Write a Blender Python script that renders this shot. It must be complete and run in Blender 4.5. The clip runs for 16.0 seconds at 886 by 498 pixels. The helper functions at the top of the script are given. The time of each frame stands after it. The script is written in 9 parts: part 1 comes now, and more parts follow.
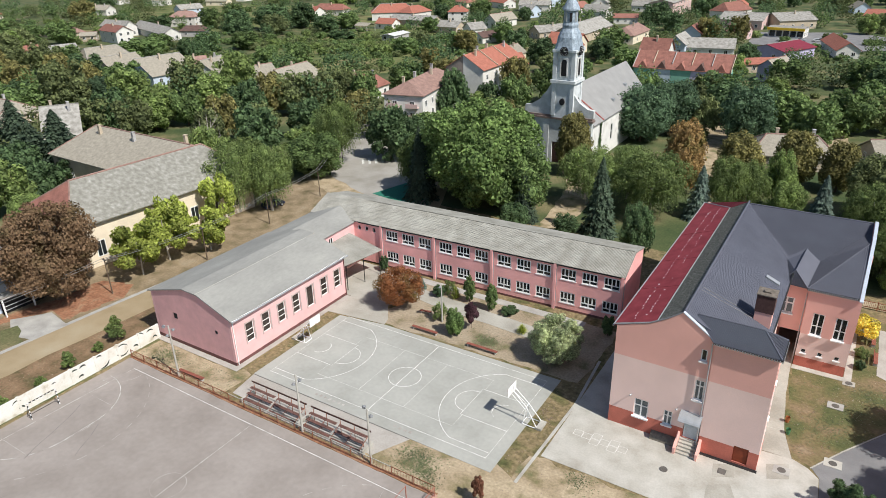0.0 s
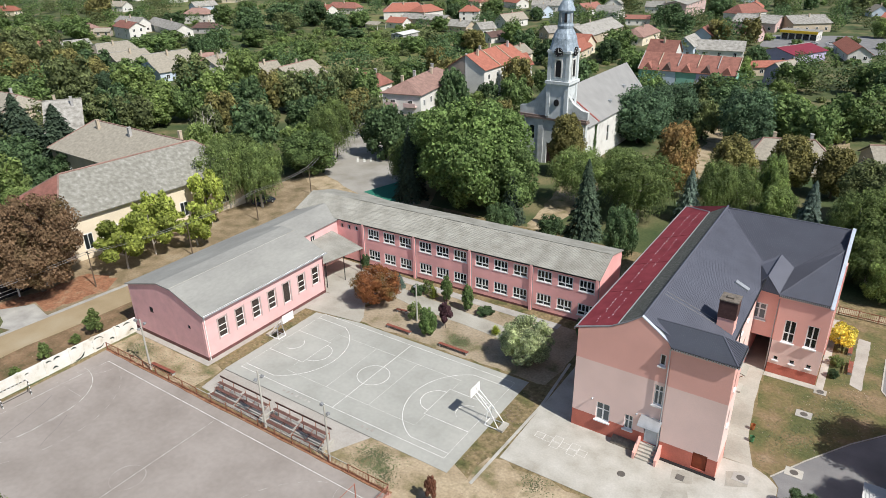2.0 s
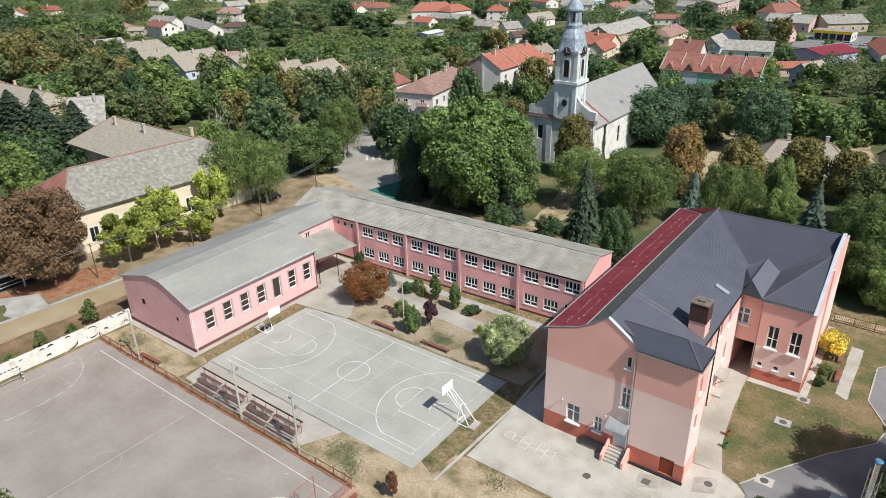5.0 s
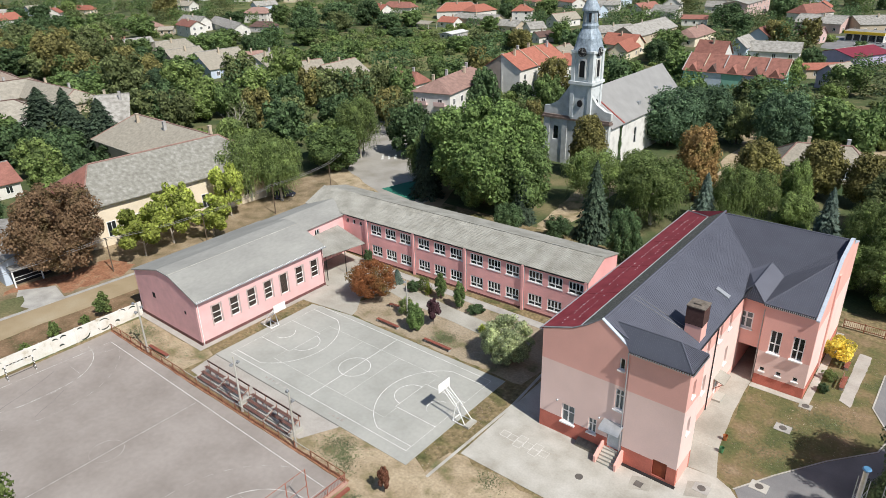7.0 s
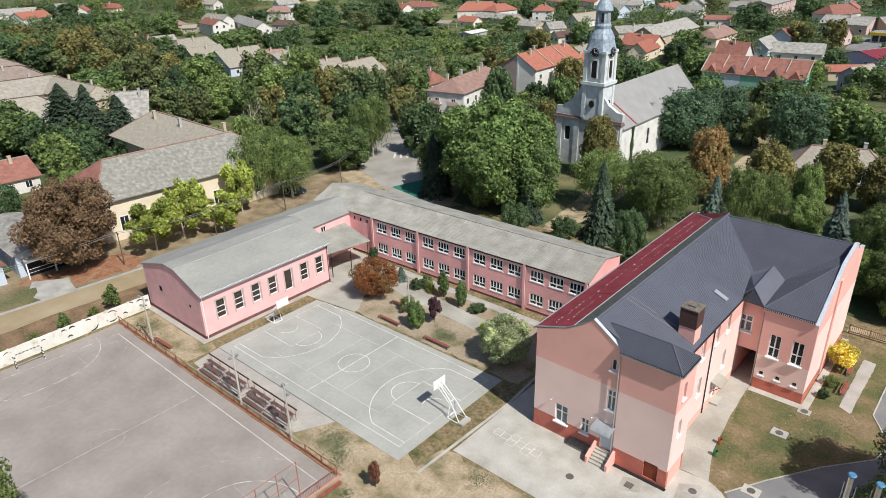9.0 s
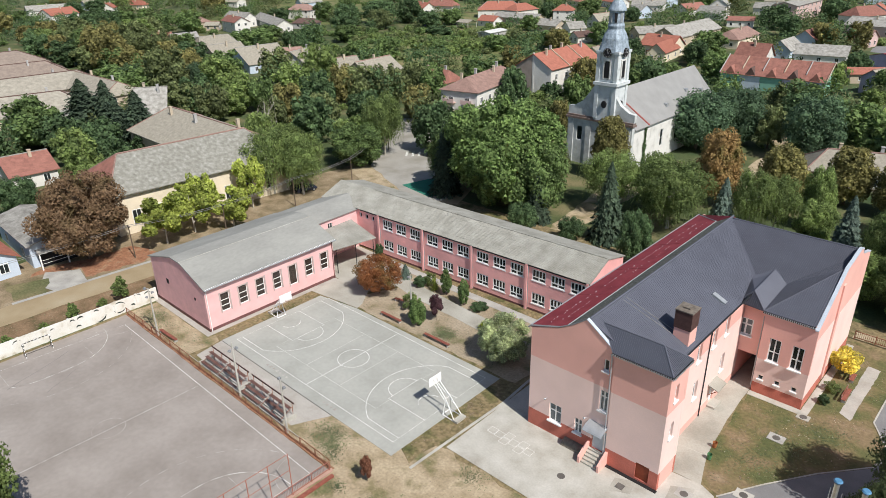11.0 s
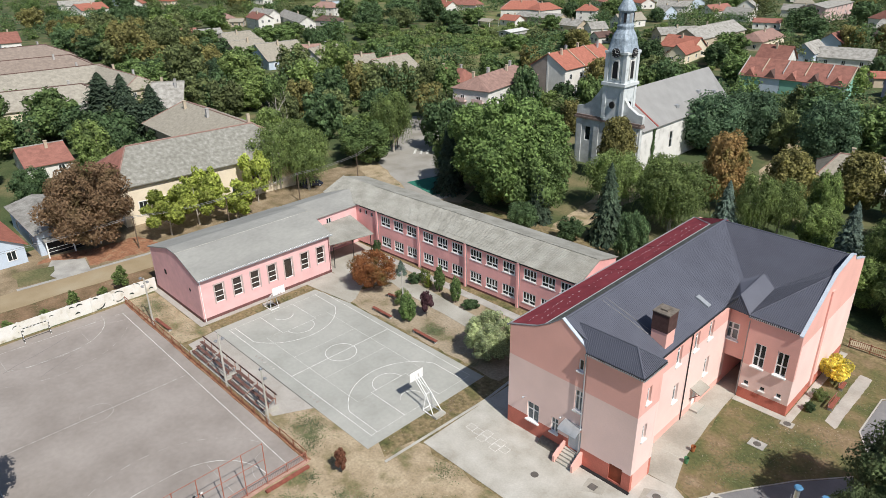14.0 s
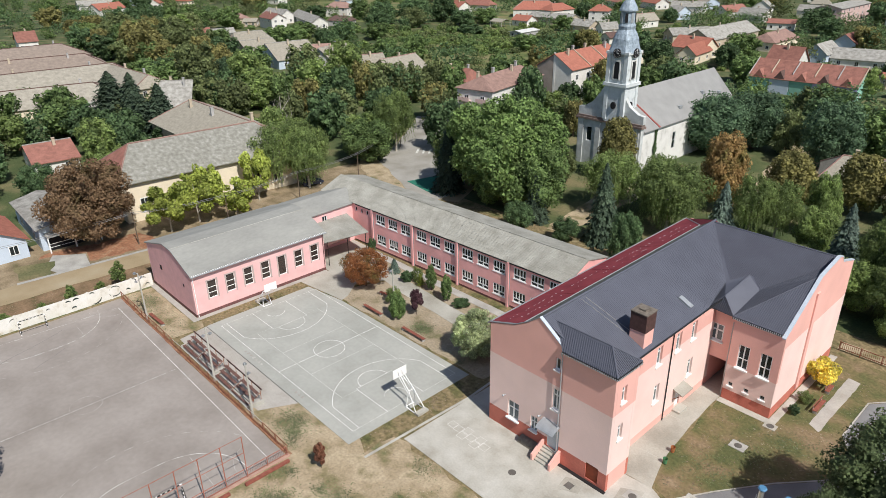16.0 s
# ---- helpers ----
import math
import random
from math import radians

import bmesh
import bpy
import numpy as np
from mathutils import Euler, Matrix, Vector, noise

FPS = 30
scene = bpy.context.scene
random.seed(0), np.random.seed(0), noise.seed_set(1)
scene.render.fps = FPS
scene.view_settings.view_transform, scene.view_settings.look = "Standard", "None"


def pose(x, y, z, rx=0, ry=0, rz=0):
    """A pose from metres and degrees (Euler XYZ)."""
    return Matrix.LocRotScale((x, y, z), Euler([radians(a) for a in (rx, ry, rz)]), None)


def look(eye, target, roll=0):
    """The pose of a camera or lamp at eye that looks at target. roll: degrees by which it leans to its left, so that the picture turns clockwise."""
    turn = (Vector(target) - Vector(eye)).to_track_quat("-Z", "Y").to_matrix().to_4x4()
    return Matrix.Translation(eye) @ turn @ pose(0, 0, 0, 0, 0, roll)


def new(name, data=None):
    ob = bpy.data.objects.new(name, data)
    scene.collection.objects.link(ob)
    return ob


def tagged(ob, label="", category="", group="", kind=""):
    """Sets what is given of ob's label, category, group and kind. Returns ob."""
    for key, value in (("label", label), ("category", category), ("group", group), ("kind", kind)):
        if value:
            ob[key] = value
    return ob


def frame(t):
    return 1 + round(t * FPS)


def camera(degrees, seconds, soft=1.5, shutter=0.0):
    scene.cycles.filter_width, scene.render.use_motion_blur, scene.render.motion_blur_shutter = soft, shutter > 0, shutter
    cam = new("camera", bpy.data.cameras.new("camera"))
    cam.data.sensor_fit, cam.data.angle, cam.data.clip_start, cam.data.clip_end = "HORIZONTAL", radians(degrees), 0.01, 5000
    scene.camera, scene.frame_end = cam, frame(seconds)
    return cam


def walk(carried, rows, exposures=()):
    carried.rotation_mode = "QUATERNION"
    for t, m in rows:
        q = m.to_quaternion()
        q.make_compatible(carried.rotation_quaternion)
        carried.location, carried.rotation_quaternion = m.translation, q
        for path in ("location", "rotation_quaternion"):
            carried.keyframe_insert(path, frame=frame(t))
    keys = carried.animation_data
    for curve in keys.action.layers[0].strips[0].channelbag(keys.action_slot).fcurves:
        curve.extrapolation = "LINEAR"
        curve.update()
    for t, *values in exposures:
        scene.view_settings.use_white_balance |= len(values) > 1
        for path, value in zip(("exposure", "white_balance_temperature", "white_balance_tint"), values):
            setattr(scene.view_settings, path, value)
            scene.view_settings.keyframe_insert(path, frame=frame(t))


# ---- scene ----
cam = camera(66.6, 16.0, soft=0.8)
METRES, EYE, TILT, LEAN, TURN = 26.0, 44.8, 0.0, 0.0, 32.6
ROWS = [
    (0.0, 0.0, 0.0, 0.0, -0.57, -24.73, 1.23),
    (0.5, 0.0385, -0.0002, -0.0009, -0.16, -24.74, 1.09),
    (1.0, 0.0895, 0.0, -0.0013, 0.27, -24.75, 0.94),
    (1.5, 0.1409, 0.0006, -0.0019, 0.65, -24.76, 0.85),
    (2.0, 0.1957, 0.0011, -0.0028, 1.08, -24.75, 0.87),
    (2.5, 0.2415, 0.0021, -0.0041, 1.46, -24.74, 0.91),
    (3.0, 0.2857, 0.0023, -0.006, 1.93, -24.73, 0.96),
    (3.5, 0.323, 0.0019, -0.0074, 2.38, -24.73, 1.0),
    (4.0, 0.3598, 0.0007, -0.0082, 2.9, -24.73, 1.05),
    (6.5, 0.5039, -0.0087, -0.0071, 5.9, -24.69, 1.26),
    (7.0, 0.5307, -0.0111, -0.0065, 6.45, -24.68, 1.29),
    (7.5, 0.5548, -0.0126, -0.0059, 6.91, -24.68, 1.31),
    (8.0, 0.5797, -0.0137, -0.0055, 7.43, -24.68, 1.31),
    (8.5, 0.6019, -0.0149, -0.0054, 7.91, -24.68, 1.29),
    (9.0, 0.6255, -0.0161, -0.0059, 8.43, -24.68, 1.26),
    (11.5, 0.7369, -0.0135, -0.009, 10.83, -24.71, 1.05),
    (12.0, 0.7609, -0.0111, -0.0104, 11.24, -24.71, 1.01),
    (12.5, 0.7842, -0.0082, -0.0119, 11.62, -24.71, 0.97),
    (13.0, 0.811, -0.0051, -0.0129, 12.03, -24.72, 0.92),
    (13.5, 0.839, -0.0015, -0.014, 12.41, -24.73, 0.85),
    (14.0, 0.8722, 0.0017, -0.0148, 12.79, -24.74, 0.78),
    (14.5, 0.9044, 0.0051, -0.0152, 13.14, -24.74, 0.75),
    (15.0, 0.9387, 0.0089, -0.0167, 13.52, -24.73, 0.78),
    (15.5, 0.9674, 0.0116, -0.0175, 13.86, -24.72, 0.82),
    (16.0, 0.9975, 0.0136, -0.0174, 14.22, -24.7, 0.83),
]
walk(cam, [(t, pose(0, 0, EYE, TILT, LEAN, TURN) @ pose(METRES * x, METRES * y, METRES * z, 90 + pitch, roll, yaw)) for t, x, y, z, yaw, pitch, roll in ROWS],
     exposures=((0.0, 0.39, 6370, 10), (7.0, 0.36, 6370, 10), (11.5, 0.32, 6370, 10), (16.0, 0.27, 6370, 10)))

# ---- light ----
SUN_ELEV, SUN_AZ = radians(50.5), radians(-11.5)   # azimuth from +x towards +y
sun_dir = Vector((math.cos(SUN_ELEV) * math.cos(SUN_AZ), math.cos(SUN_ELEV) * math.sin(SUN_AZ), math.sin(SUN_ELEV)))
world = bpy.data.worlds.new("sky")
scene.world = world
world.use_nodes = True
wn = world.node_tree.nodes
sky = wn.new("ShaderNodeTexSky")
sky.sky_type, sky.sun_disc = "NISHITA", False
sky.sun_elevation, sky.sun_rotation = SUN_ELEV, radians(90) - SUN_AZ
world.node_tree.links.new(sky.outputs["Color"], wn["Background"].inputs["Color"])
wn["Background"].inputs["Strength"].default_value = 0.068
sun = bpy.data.lights.new("sun", "SUN")
sun.energy, sun.angle, sun.color = 4.05, radians(0.6), (1.0, 0.95, 0.87)
sun_ob = new("sun", sun)
sun_ob.matrix_world = look(sun_dir * 100, (0, 0, 0))

# ---- materials ----


def material(name, stops, scale=1.0, rough=0.8, bump=0.0, bump_scale=None, metal=0.0, fine=0.12, fine_scale=14.0,
             island=0.0, obj=0.0, detail=6.0, spec=0.3, translucent=0.0, stretch=(1, 1, 1)):
    """Procedural surface: broad noise through colour stops, fine grain, per-island and per-object variation."""
    m = bpy.data.materials.new(name)
    m.use_nodes = True
    t = m.node_tree
    n, l = t.nodes, t.links
    bsdf = n["Principled BSDF"]
    bsdf.inputs["Roughness"].default_value = rough
    bsdf.inputs["Metallic"].default_value = metal
    bsdf.inputs["Specular IOR Level"].default_value = spec
    geo = n.new("ShaderNodeNewGeometry")
    mp = n.new("ShaderNodeMapping")
    mp.inputs["Scale"].default_value = stretch
    l.new(geo.outputs["Position"], mp.inputs["Vector"])
    n1 = n.new("ShaderNodeTexNoise")
    n1.inputs["Scale"].default_value, n1.inputs["Detail"].default_value = scale, detail
    l.new(mp.outputs["Vector"], n1.inputs["Vector"])
    ramp = n.new("ShaderNodeValToRGB")
    els = ramp.color_ramp.elements
    for i, (p, c) in enumerate(stops):
        e = els[i] if i < 2 and i < len(els) else els.new(p)
        e.position, e.color = p, (*c, 1)
    l.new(n1.outputs["Fac"], ramp.inputs["Fac"])
    n2 = n.new("ShaderNodeTexNoise")
    n2.inputs["Scale"].default_value, n2.inputs["Detail"].default_value = fine_scale, 4
    l.new(mp.outputs["Vector"], n2.inputs["Vector"])
    value = n2.outputs["Fac"]
    gain = n.new("ShaderNodeMapRange")
    gain.inputs["From Min"].default_value, gain.inputs["From Max"].default_value = 0.25, 0.75
    gain.inputs["To Min"].default_value, gain.inputs["To Max"].default_value = 1 - fine, 1 + fine
    l.new(value, gain.inputs["Value"])
    out = gain.outputs["Result"]

    def times(socket, amount):
        r = n.new("ShaderNodeMapRange")
        r.inputs["To Min"].default_value, r.inputs["To Max"].default_value = 1 - amount, 1 + amount
        l.new(socket, r.inputs["Value"])
        p = n.new("ShaderNodeMath")
        p.operation = "MULTIPLY"
        l.new(out, p.inputs[0])
        l.new(r.outputs["Result"], p.inputs[1])
        return p.outputs[0]
    if island:
        out = times(geo.outputs["Random Per Island"], island)
    if obj:
        oi = n.new("ShaderNodeObjectInfo")
        out = times(oi.outputs["Random"], obj)
    mul = n.new("ShaderNodeVectorMath")
    mul.operation = "MULTIPLY"
    l.new(ramp.outputs["Color"], mul.inputs[0])
    l.new(out, mul.inputs[1])
    l.new(mul.outputs["Vector"], bsdf.inputs["Base Color"])
    if bump:
        b = n.new("ShaderNodeBump")
        b.inputs["Strength"].default_value, b.inputs["Distance"].default_value = bump, 0.05
        n3 = n2
        if bump_scale:
            n3 = n.new("ShaderNodeTexNoise")
            n3.inputs["Scale"].default_value = bump_scale
            l.new(mp.outputs["Vector"], n3.inputs["Vector"])
        l.new(n3.outputs["Fac"], b.inputs["Height"])
        l.new(b.outputs["Normal"], bsdf.inputs["Normal"])
    if translucent:
        tr = n.new("ShaderNodeBsdfTranslucent")
        l.new(mul.outputs["Vector"], tr.inputs["Color"])
        mix = n.new("ShaderNodeMixShader")
        mix.inputs["Fac"].default_value = translucent
        l.new(bsdf.outputs["BSDF"], mix.inputs[1])
        l.new(tr.outputs["BSDF"], mix.inputs[2])
        l.new(mix.outputs["Shader"], n["Material Output"].inputs["Surface"])
    return m


def shade(c, k):
    return tuple(v * k for v in c)


def plain(name, c, k=0.12, **kw):
    """Two-tone weathered surface round one colour."""
    return material(name, [(0.3, shade(c, 1 - k)), (0.7, shade(c, 1 + k))], **kw)


def glass_material(name, tint=(0.03, 0.04, 0.045)):
    m = bpy.data.materials.new(name)
    m.use_nodes = True
    b = m.node_tree.nodes["Principled BSDF"]
    b.inputs["Base Color"].default_value = (*tint, 1)
    b.inputs["Roughness"].default_value = 0.06
    b.inputs["Transmission Weight"].default_value = 0.35
    b.inputs["IOR"].default_value = 1.45
    return m


GLASS = glass_material("window_glass")
# Brown tint stands in for what the gym panes reflect.
GLASS_BROWN = glass_material("brown_reflection_glass", (0.075, 0.058, 0.05))
# Pale tint holds both the reflected sky and the curtains behind the panes.
GLASS_PALE = glass_material("pale_sky_and_curtain_glass", (0.20, 0.235, 0.25))
PINK = plain("pink_render", (0.77, 0.475, 0.47), 0.09, scale=0.5, rough=0.9, fine=0.05)
PINK_OLD = plain("faded_pink_render", (0.70, 0.405, 0.41), 0.08, scale=0.8, rough=0.9, fine=0.07)
PINK_WING = plain("rose_render", (0.87, 0.45, 0.435), 0.10, scale=0.4, rough=0.9, fine=0.06)
SALMON = plain("salmon_render", (0.80, 0.45, 0.39), 0.06, scale=0.3, rough=0.9, fine=0.04)
BLUSH = plain("pale_salmon_render", (0.84, 0.632, 0.58), 0.06, scale=0.3, rough=0.9, fine=0.04)
PLINTH_RED = plain("brick_red_paint", (0.52, 0.165, 0.12), 0.12, scale=0.8, rough=0.8)
PLINTH_DARK = plain("dark_plinth", (0.16, 0.075, 0.07), 0.2, scale=1.5, rough=0.85)
WHITE = plain("white_paint", (0.83, 0.83, 0.82), 0.05, scale=1.2, rough=0.55, fine=0.03)
COPING = plain("pale_blue_sheet_coping", (0.50, 0.555, 0.63), 0.08, scale=1.0, rough=0.5)
METAL_GREY = plain("grey_sheet_metal", (0.42, 0.44, 0.46), 0.1, scale=1.5, rough=0.45, metal=0.4)
ROOF_DARK = plain("anthracite_metal_roof", (0.101, 0.107, 0.137), 0.08, scale=0.5, rough=0.66, fine=0.05, spec=0.4)
ROOF_RED = material("red_felt_roof", [(0.3, (0.17, 0.022, 0.03)), (0.55, (0.225, 0.035, 0.045)), (0.75, (0.27, 0.05, 0.058))],
                    scale=0.8, rough=0.7, fine=0.15)
ROOF_MOSS = material("mossy_old_roof", [(0.32, (0.06, 0.066, 0.05)), (0.5, (0.11, 0.112, 0.10)), (0.68, (0.21, 0.21, 0.19))],
                     scale=5, rough=0.95, fine=0.35, fine_scale=6, bump=0.4)
ASBESTOS = material("weathered_fibre_cement", [(0.3, (0.24, 0.235, 0.205)), (0.5, (0.30, 0.295, 0.262)), (0.72, (0.36, 0.355, 0.32))],
                    scale=0.5, rough=0.95, fine=0.14, fine_scale=5, obj=0.05)
FELT = material("grey_roof_felt", [(0.3, (0.245, 0.245, 0.23)), (0.55, (0.295, 0.295, 0.275)), (0.75, (0.34, 0.34, 0.315))],
                scale=0.25, rough=0.9, fine=0.08, fine_scale=3, stretch=(1, 0.5, 1))
COURT = material("worn_grey_court", [(0.3, (0.325, 0.327, 0.296)), (0.5, (0.372, 0.374, 0.343)), (0.7, (0.414, 0.414, 0.380))],
                 scale=0.22, rough=0.9, fine=0.06, fine_scale=2.2, detail=9)
ASPHALT = material("pale_worn_asphalt", [(0.3, (0.255, 0.226, 0.203)), (0.5, (0.300, 0.268, 0.243)), (0.7, (0.340, 0.306, 0.280))],
                   scale=0.2, rough=0.95, fine=0.07, fine_scale=1.8, detail=9)
ASPHALT_DARK = material("grey_asphalt", [(0.3, (0.17, 0.17, 0.175)), (0.7, (0.24, 0.24, 0.24))], scale=0.4, rough=0.9, fine=0.1)
ROAD = material("dusty_road", [(0.3, (0.28, 0.215, 0.125)), (0.55, (0.34, 0.27, 0.17)), (0.75, (0.38, 0.32, 0.22))],
                scale=0.22, rough=0.95, fine=0.08)
CONCRETE = material("worn_concrete", [(0.28, (0.32, 0.30, 0.255)), (0.5, (0.435, 0.42, 0.375)), (0.72, (0.505, 0.493, 0.45))],
                    scale=0.4, rough=0.9, fine=0.08, fine_scale=6)
CONCRETE_GREY = material("grey_concrete", [(0.3, (0.30, 0.29, 0.27)), (0.7, (0.44, 0.43, 0.40))], scale=0.6, rough=0.9, fine=0.12)
LINE = material("worn_white_line", [(0.30, (0.46, 0.46, 0.44)), (0.5, (0.73, 0.73, 0.71)), (0.7, (0.80, 0.80, 0.78))],
                scale=1.5, rough=0.8, fine=0.1)
LINE_WORN = material("half_gone_white_line", [(0.38, (0.31, 0.28, 0.255)), (0.48, (0.43, 0.41, 0.38)), (0.60, (0.62, 0.61, 0.58))], scale=0.9, rough=0.85, fine=0.15, fine_scale=6)
LINE_PALE = material("pale_thin_line", [(0.34, (0.42, 0.42, 0.39)), (0.5, (0.54, 0.54, 0.51)), (0.66, (0.66, 0.66, 0.63))], scale=1.2, rough=0.85)
LINE_FAINT = material("faded_line", [(0.38, (0.305, 0.275, 0.25)), (0.52, (0.37, 0.345, 0.32)), (0.70, (0.50, 0.48, 0.45))], scale=0.8, rough=0.85)
RUST = material("rusty_brown_paint", [(0.3, (0.20, 0.07, 0.04)), (0.7, (0.34, 0.15, 0.09))], scale=3, rough=0.8, fine=0.2)
WOOD_BROWN = plain("weathered_brown_boards", (0.17, 0.09, 0.075), 0.3, scale=3, rough=0.85, island=0.25)
BENCH_RED = plain("red_brown_bench_paint", (0.25, 0.085, 0.06), 0.2, scale=3, rough=0.75)
DARK = plain("dark_void", (0.02, 0.02, 0.022), 0.2, rough=0.9)
BLACK_METAL = plain("dark_metal", (0.04, 0.04, 0.042), 0.2, rough=0.5, metal=0.5)
BARK = plain("bark", (0.12, 0.09, 0.065), 0.3, scale=4, rough=0.95, bump=0.5)
BARK_PALE = plain("pale_bark", (0.42, 0.39, 0.34), 0.3, scale=4, rough=0.95)
CREAM = plain("cream_render", (0.76, 0.67, 0.52), 0.08, scale=0.5, rough=0.9)
GROUND = material("dry_grass_and_soil", [(0.30, (0.075, 0.085, 0.03)), (0.42, (0.15, 0.13, 0.06)), (0.52, (0.235, 0.18, 0.10)),
                                         (0.62, (0.16, 0.13, 0.065)), (0.76, (0.36, 0.29, 0.18))],
                  scale=0.42, rough=1.0, fine=0.45, fine_scale=2.6, bump=0.6, detail=10)
BARE = material("bare_dry_soil", [(0.29, (0.10, 0.125, 0.05)), (0.38, (0.22, 0.185, 0.10)), (0.49, (0.345, 0.275, 0.18)), (0.61, (0.43, 0.35, 0.24)), (0.74, (0.23, 0.195, 0.11))],
                scale=0.35, rough=1.0, fine=0.22, fine_scale=4, detail=8)
GARDEN = material("garden_soil_and_grass", [(0.27, (0.11, 0.115, 0.045)), (0.42, (0.29, 0.235, 0.16)), (0.58, (0.36, 0.30, 0.22)), (0.75, (0.25, 0.20, 0.13))],
                  scale=0.3, rough=1.0, fine=0.25, fine_scale=4, detail=8)
RED_SOIL = material("red_brown_leaf_litter", [(0.3, (0.20, 0.095, 0.055)), (0.5, (0.29, 0.14, 0.08)), (0.7, (0.31, 0.20, 0.125))], scale=0.8, rough=1, fine=0.3, fine_scale=3)
LAWN_DRY = material("dry_lawn", [(0.28, (0.06, 0.08, 0.03)), (0.42, (0.105, 0.11, 0.044)), (0.52, (0.152, 0.13, 0.06)), (0.62, (0.21, 0.155, 0.09)), (0.76, (0.285, 0.22, 0.145))], scale=0.26, rough=1.0, fine=0.28, fine_scale=3.2, bump=0.6, detail=10)
PAVE = material("beige_worn_paving", [(0.28, (0.285, 0.27, 0.23)), (0.5, (0.37, 0.355, 0.31)), (0.72, (0.44, 0.425, 0.38))], scale=0.3, rough=0.95, fine=0.1, fine_scale=6)
DUSTY = material("dusty_beige_concrete", [(0.3, (0.34, 0.315, 0.28)), (0.5, (0.40, 0.375, 0.34)), (0.7, (0.455, 0.43, 0.395))], scale=0.4, rough=0.95, fine=0.1, fine_scale=6)
VERGE = material("brown_scrub_soil", [(0.3, (0.10, 0.09, 0.04)), (0.45, (0.175, 0.12, 0.068)), (0.6, (0.235, 0.155, 0.092)), (0.75, (0.27, 0.20, 0.125))], scale=0.4, rough=1, fine=0.3, fine_scale=4, detail=8)
LAWN = material("green_grass", [(0.3, (0.04, 0.068, 0.025)), (0.5, (0.08, 0.10, 0.04)), (0.7, (0.19, 0.165, 0.085))],
                scale=0.12, rough=1, fine=0.3, fine_scale=3)
TURF = plain("green_sports_surface", (0.03, 0.17, 0.12), 0.12, scale=0.4, rough=0.9)


def leaf(name, c, k=0.32, tr=0.32, island=0.42, obj=0.22, other=None):
    # Blue raised in all leaf colours in place of distant haze.
    c = (c[0], c[1], c[2] * 1.3)
    warm = (c[0] * (1 + k) * 1.06, c[1] * (1 + k), c[2] * (1 + k * 0.6))
    return material(name, [(0.32, other or shade(c, 1 - k)), (0.5 if other else 0.68, c if other else warm)], scale=0.45, rough=0.75, fine=0.2, fine_scale=3,
                    island=island, obj=obj, translucent=tr, spec=0.2)


L_GREEN = leaf("green_leaves", (0.140, 0.214, 0.062))
L_DARK = leaf("dark_green_leaves", (0.093, 0.154, 0.056))
L_OLIVE = leaf("olive_leaves", (0.158, 0.198, 0.068))
L_YELLOW = leaf("yellow_green_leaves", (0.34, 0.41, 0.075))
L_BROWN = leaf("withered_brown_leaves", (0.30, 0.198, 0.09), island=0.28, other=(0.18, 0.135, 0.066))
L_RUST = leaf("rust_orange_leaves", (0.345, 0.145, 0.046), island=0.3, other=(0.205, 0.155, 0.058))
L_AMBER = leaf("amber_autumn_leaves", (0.40, 0.265, 0.085), island=0.4, other=(0.25, 0.22, 0.075))
L_AUTUMN = leaf("autumn_leaves", (0.208, 0.202, 0.062))
L_WILLOW = leaf("willow_leaves", (0.188, 0.258, 0.075), tr=0.45)
L_CHESTNUT = leaf("chestnut_leaves", (0.155, 0.24, 0.065))
L_LIGHT = leaf("light_green_leaves", (0.21, 0.29, 0.08), tr=0.42)
L_TEAL = leaf("blue_green_leaves", (0.092, 0.155, 0.070))
L_SPRUCE = leaf("spruce_needles", (0.05, 0.078, 0.04), tr=0.05)
L_BLUE = leaf("blue_spruce_needles", (0.11, 0.16, 0.105), tr=0.05)
L_PALE = leaf("pale_flowering_leaves", (0.395, 0.47, 0.21))
L_PURPLE = leaf("dark_purple_leaves", (0.075, 0.04, 0.04))
L_REDBROWN = leaf("red_brown_leaves", (0.20, 0.095, 0.05))
L_YARD = leaf("deep_olive_green_leaves", (0.092, 0.128, 0.046))
L_GOLD = leaf("golden_yellow_leaves", (0.66, 0.58, 0.09))

# ---- mesh helpers ----


def box(bm, x0, y0, z0, x1, y1, z1, m=None):
    v = [bm.verts.new(((x0, x1)[i & 1], (y0, y1)[i >> 1 & 1], (z0, z1)[i >> 2 & 1])) for i in range(8)]
    for f in ((0, 2, 3, 1), (4, 5, 7, 6), (0, 1, 5, 4), (2, 6, 7, 3), (0, 4, 6, 2), (1, 3, 7, 5)):
        bm.faces.new([v[i] for i in f])
    if m is not None:
        for q in v:
            q.co = m @ q.co
    return v


def prism(bm, poly, a, b, axis="y", m=None):
    """Extrudes a 2D outline from a to b along an axis. axis y: outline in (x, z); x: in (y, z); z: in (x, y)."""
    def at(p, s):
        return {"y": (p[0], s, p[1]), "x": (s, p[0], p[1]), "z": (p[0], p[1], s)}[axis]
    lo, hi = [bm.verts.new(at(p, a)) for p in poly], [bm.verts.new(at(p, b)) for p in poly]
    k = len(poly)
    bm.faces.new(lo)
    bm.faces.new(hi[::-1])
    for i in range(k):
        bm.faces.new((lo[i], hi[i], hi[(i + 1) % k], lo[(i + 1) % k]))
    if m is not None:
        for q in lo + hi:
            q.co = m @ q.co


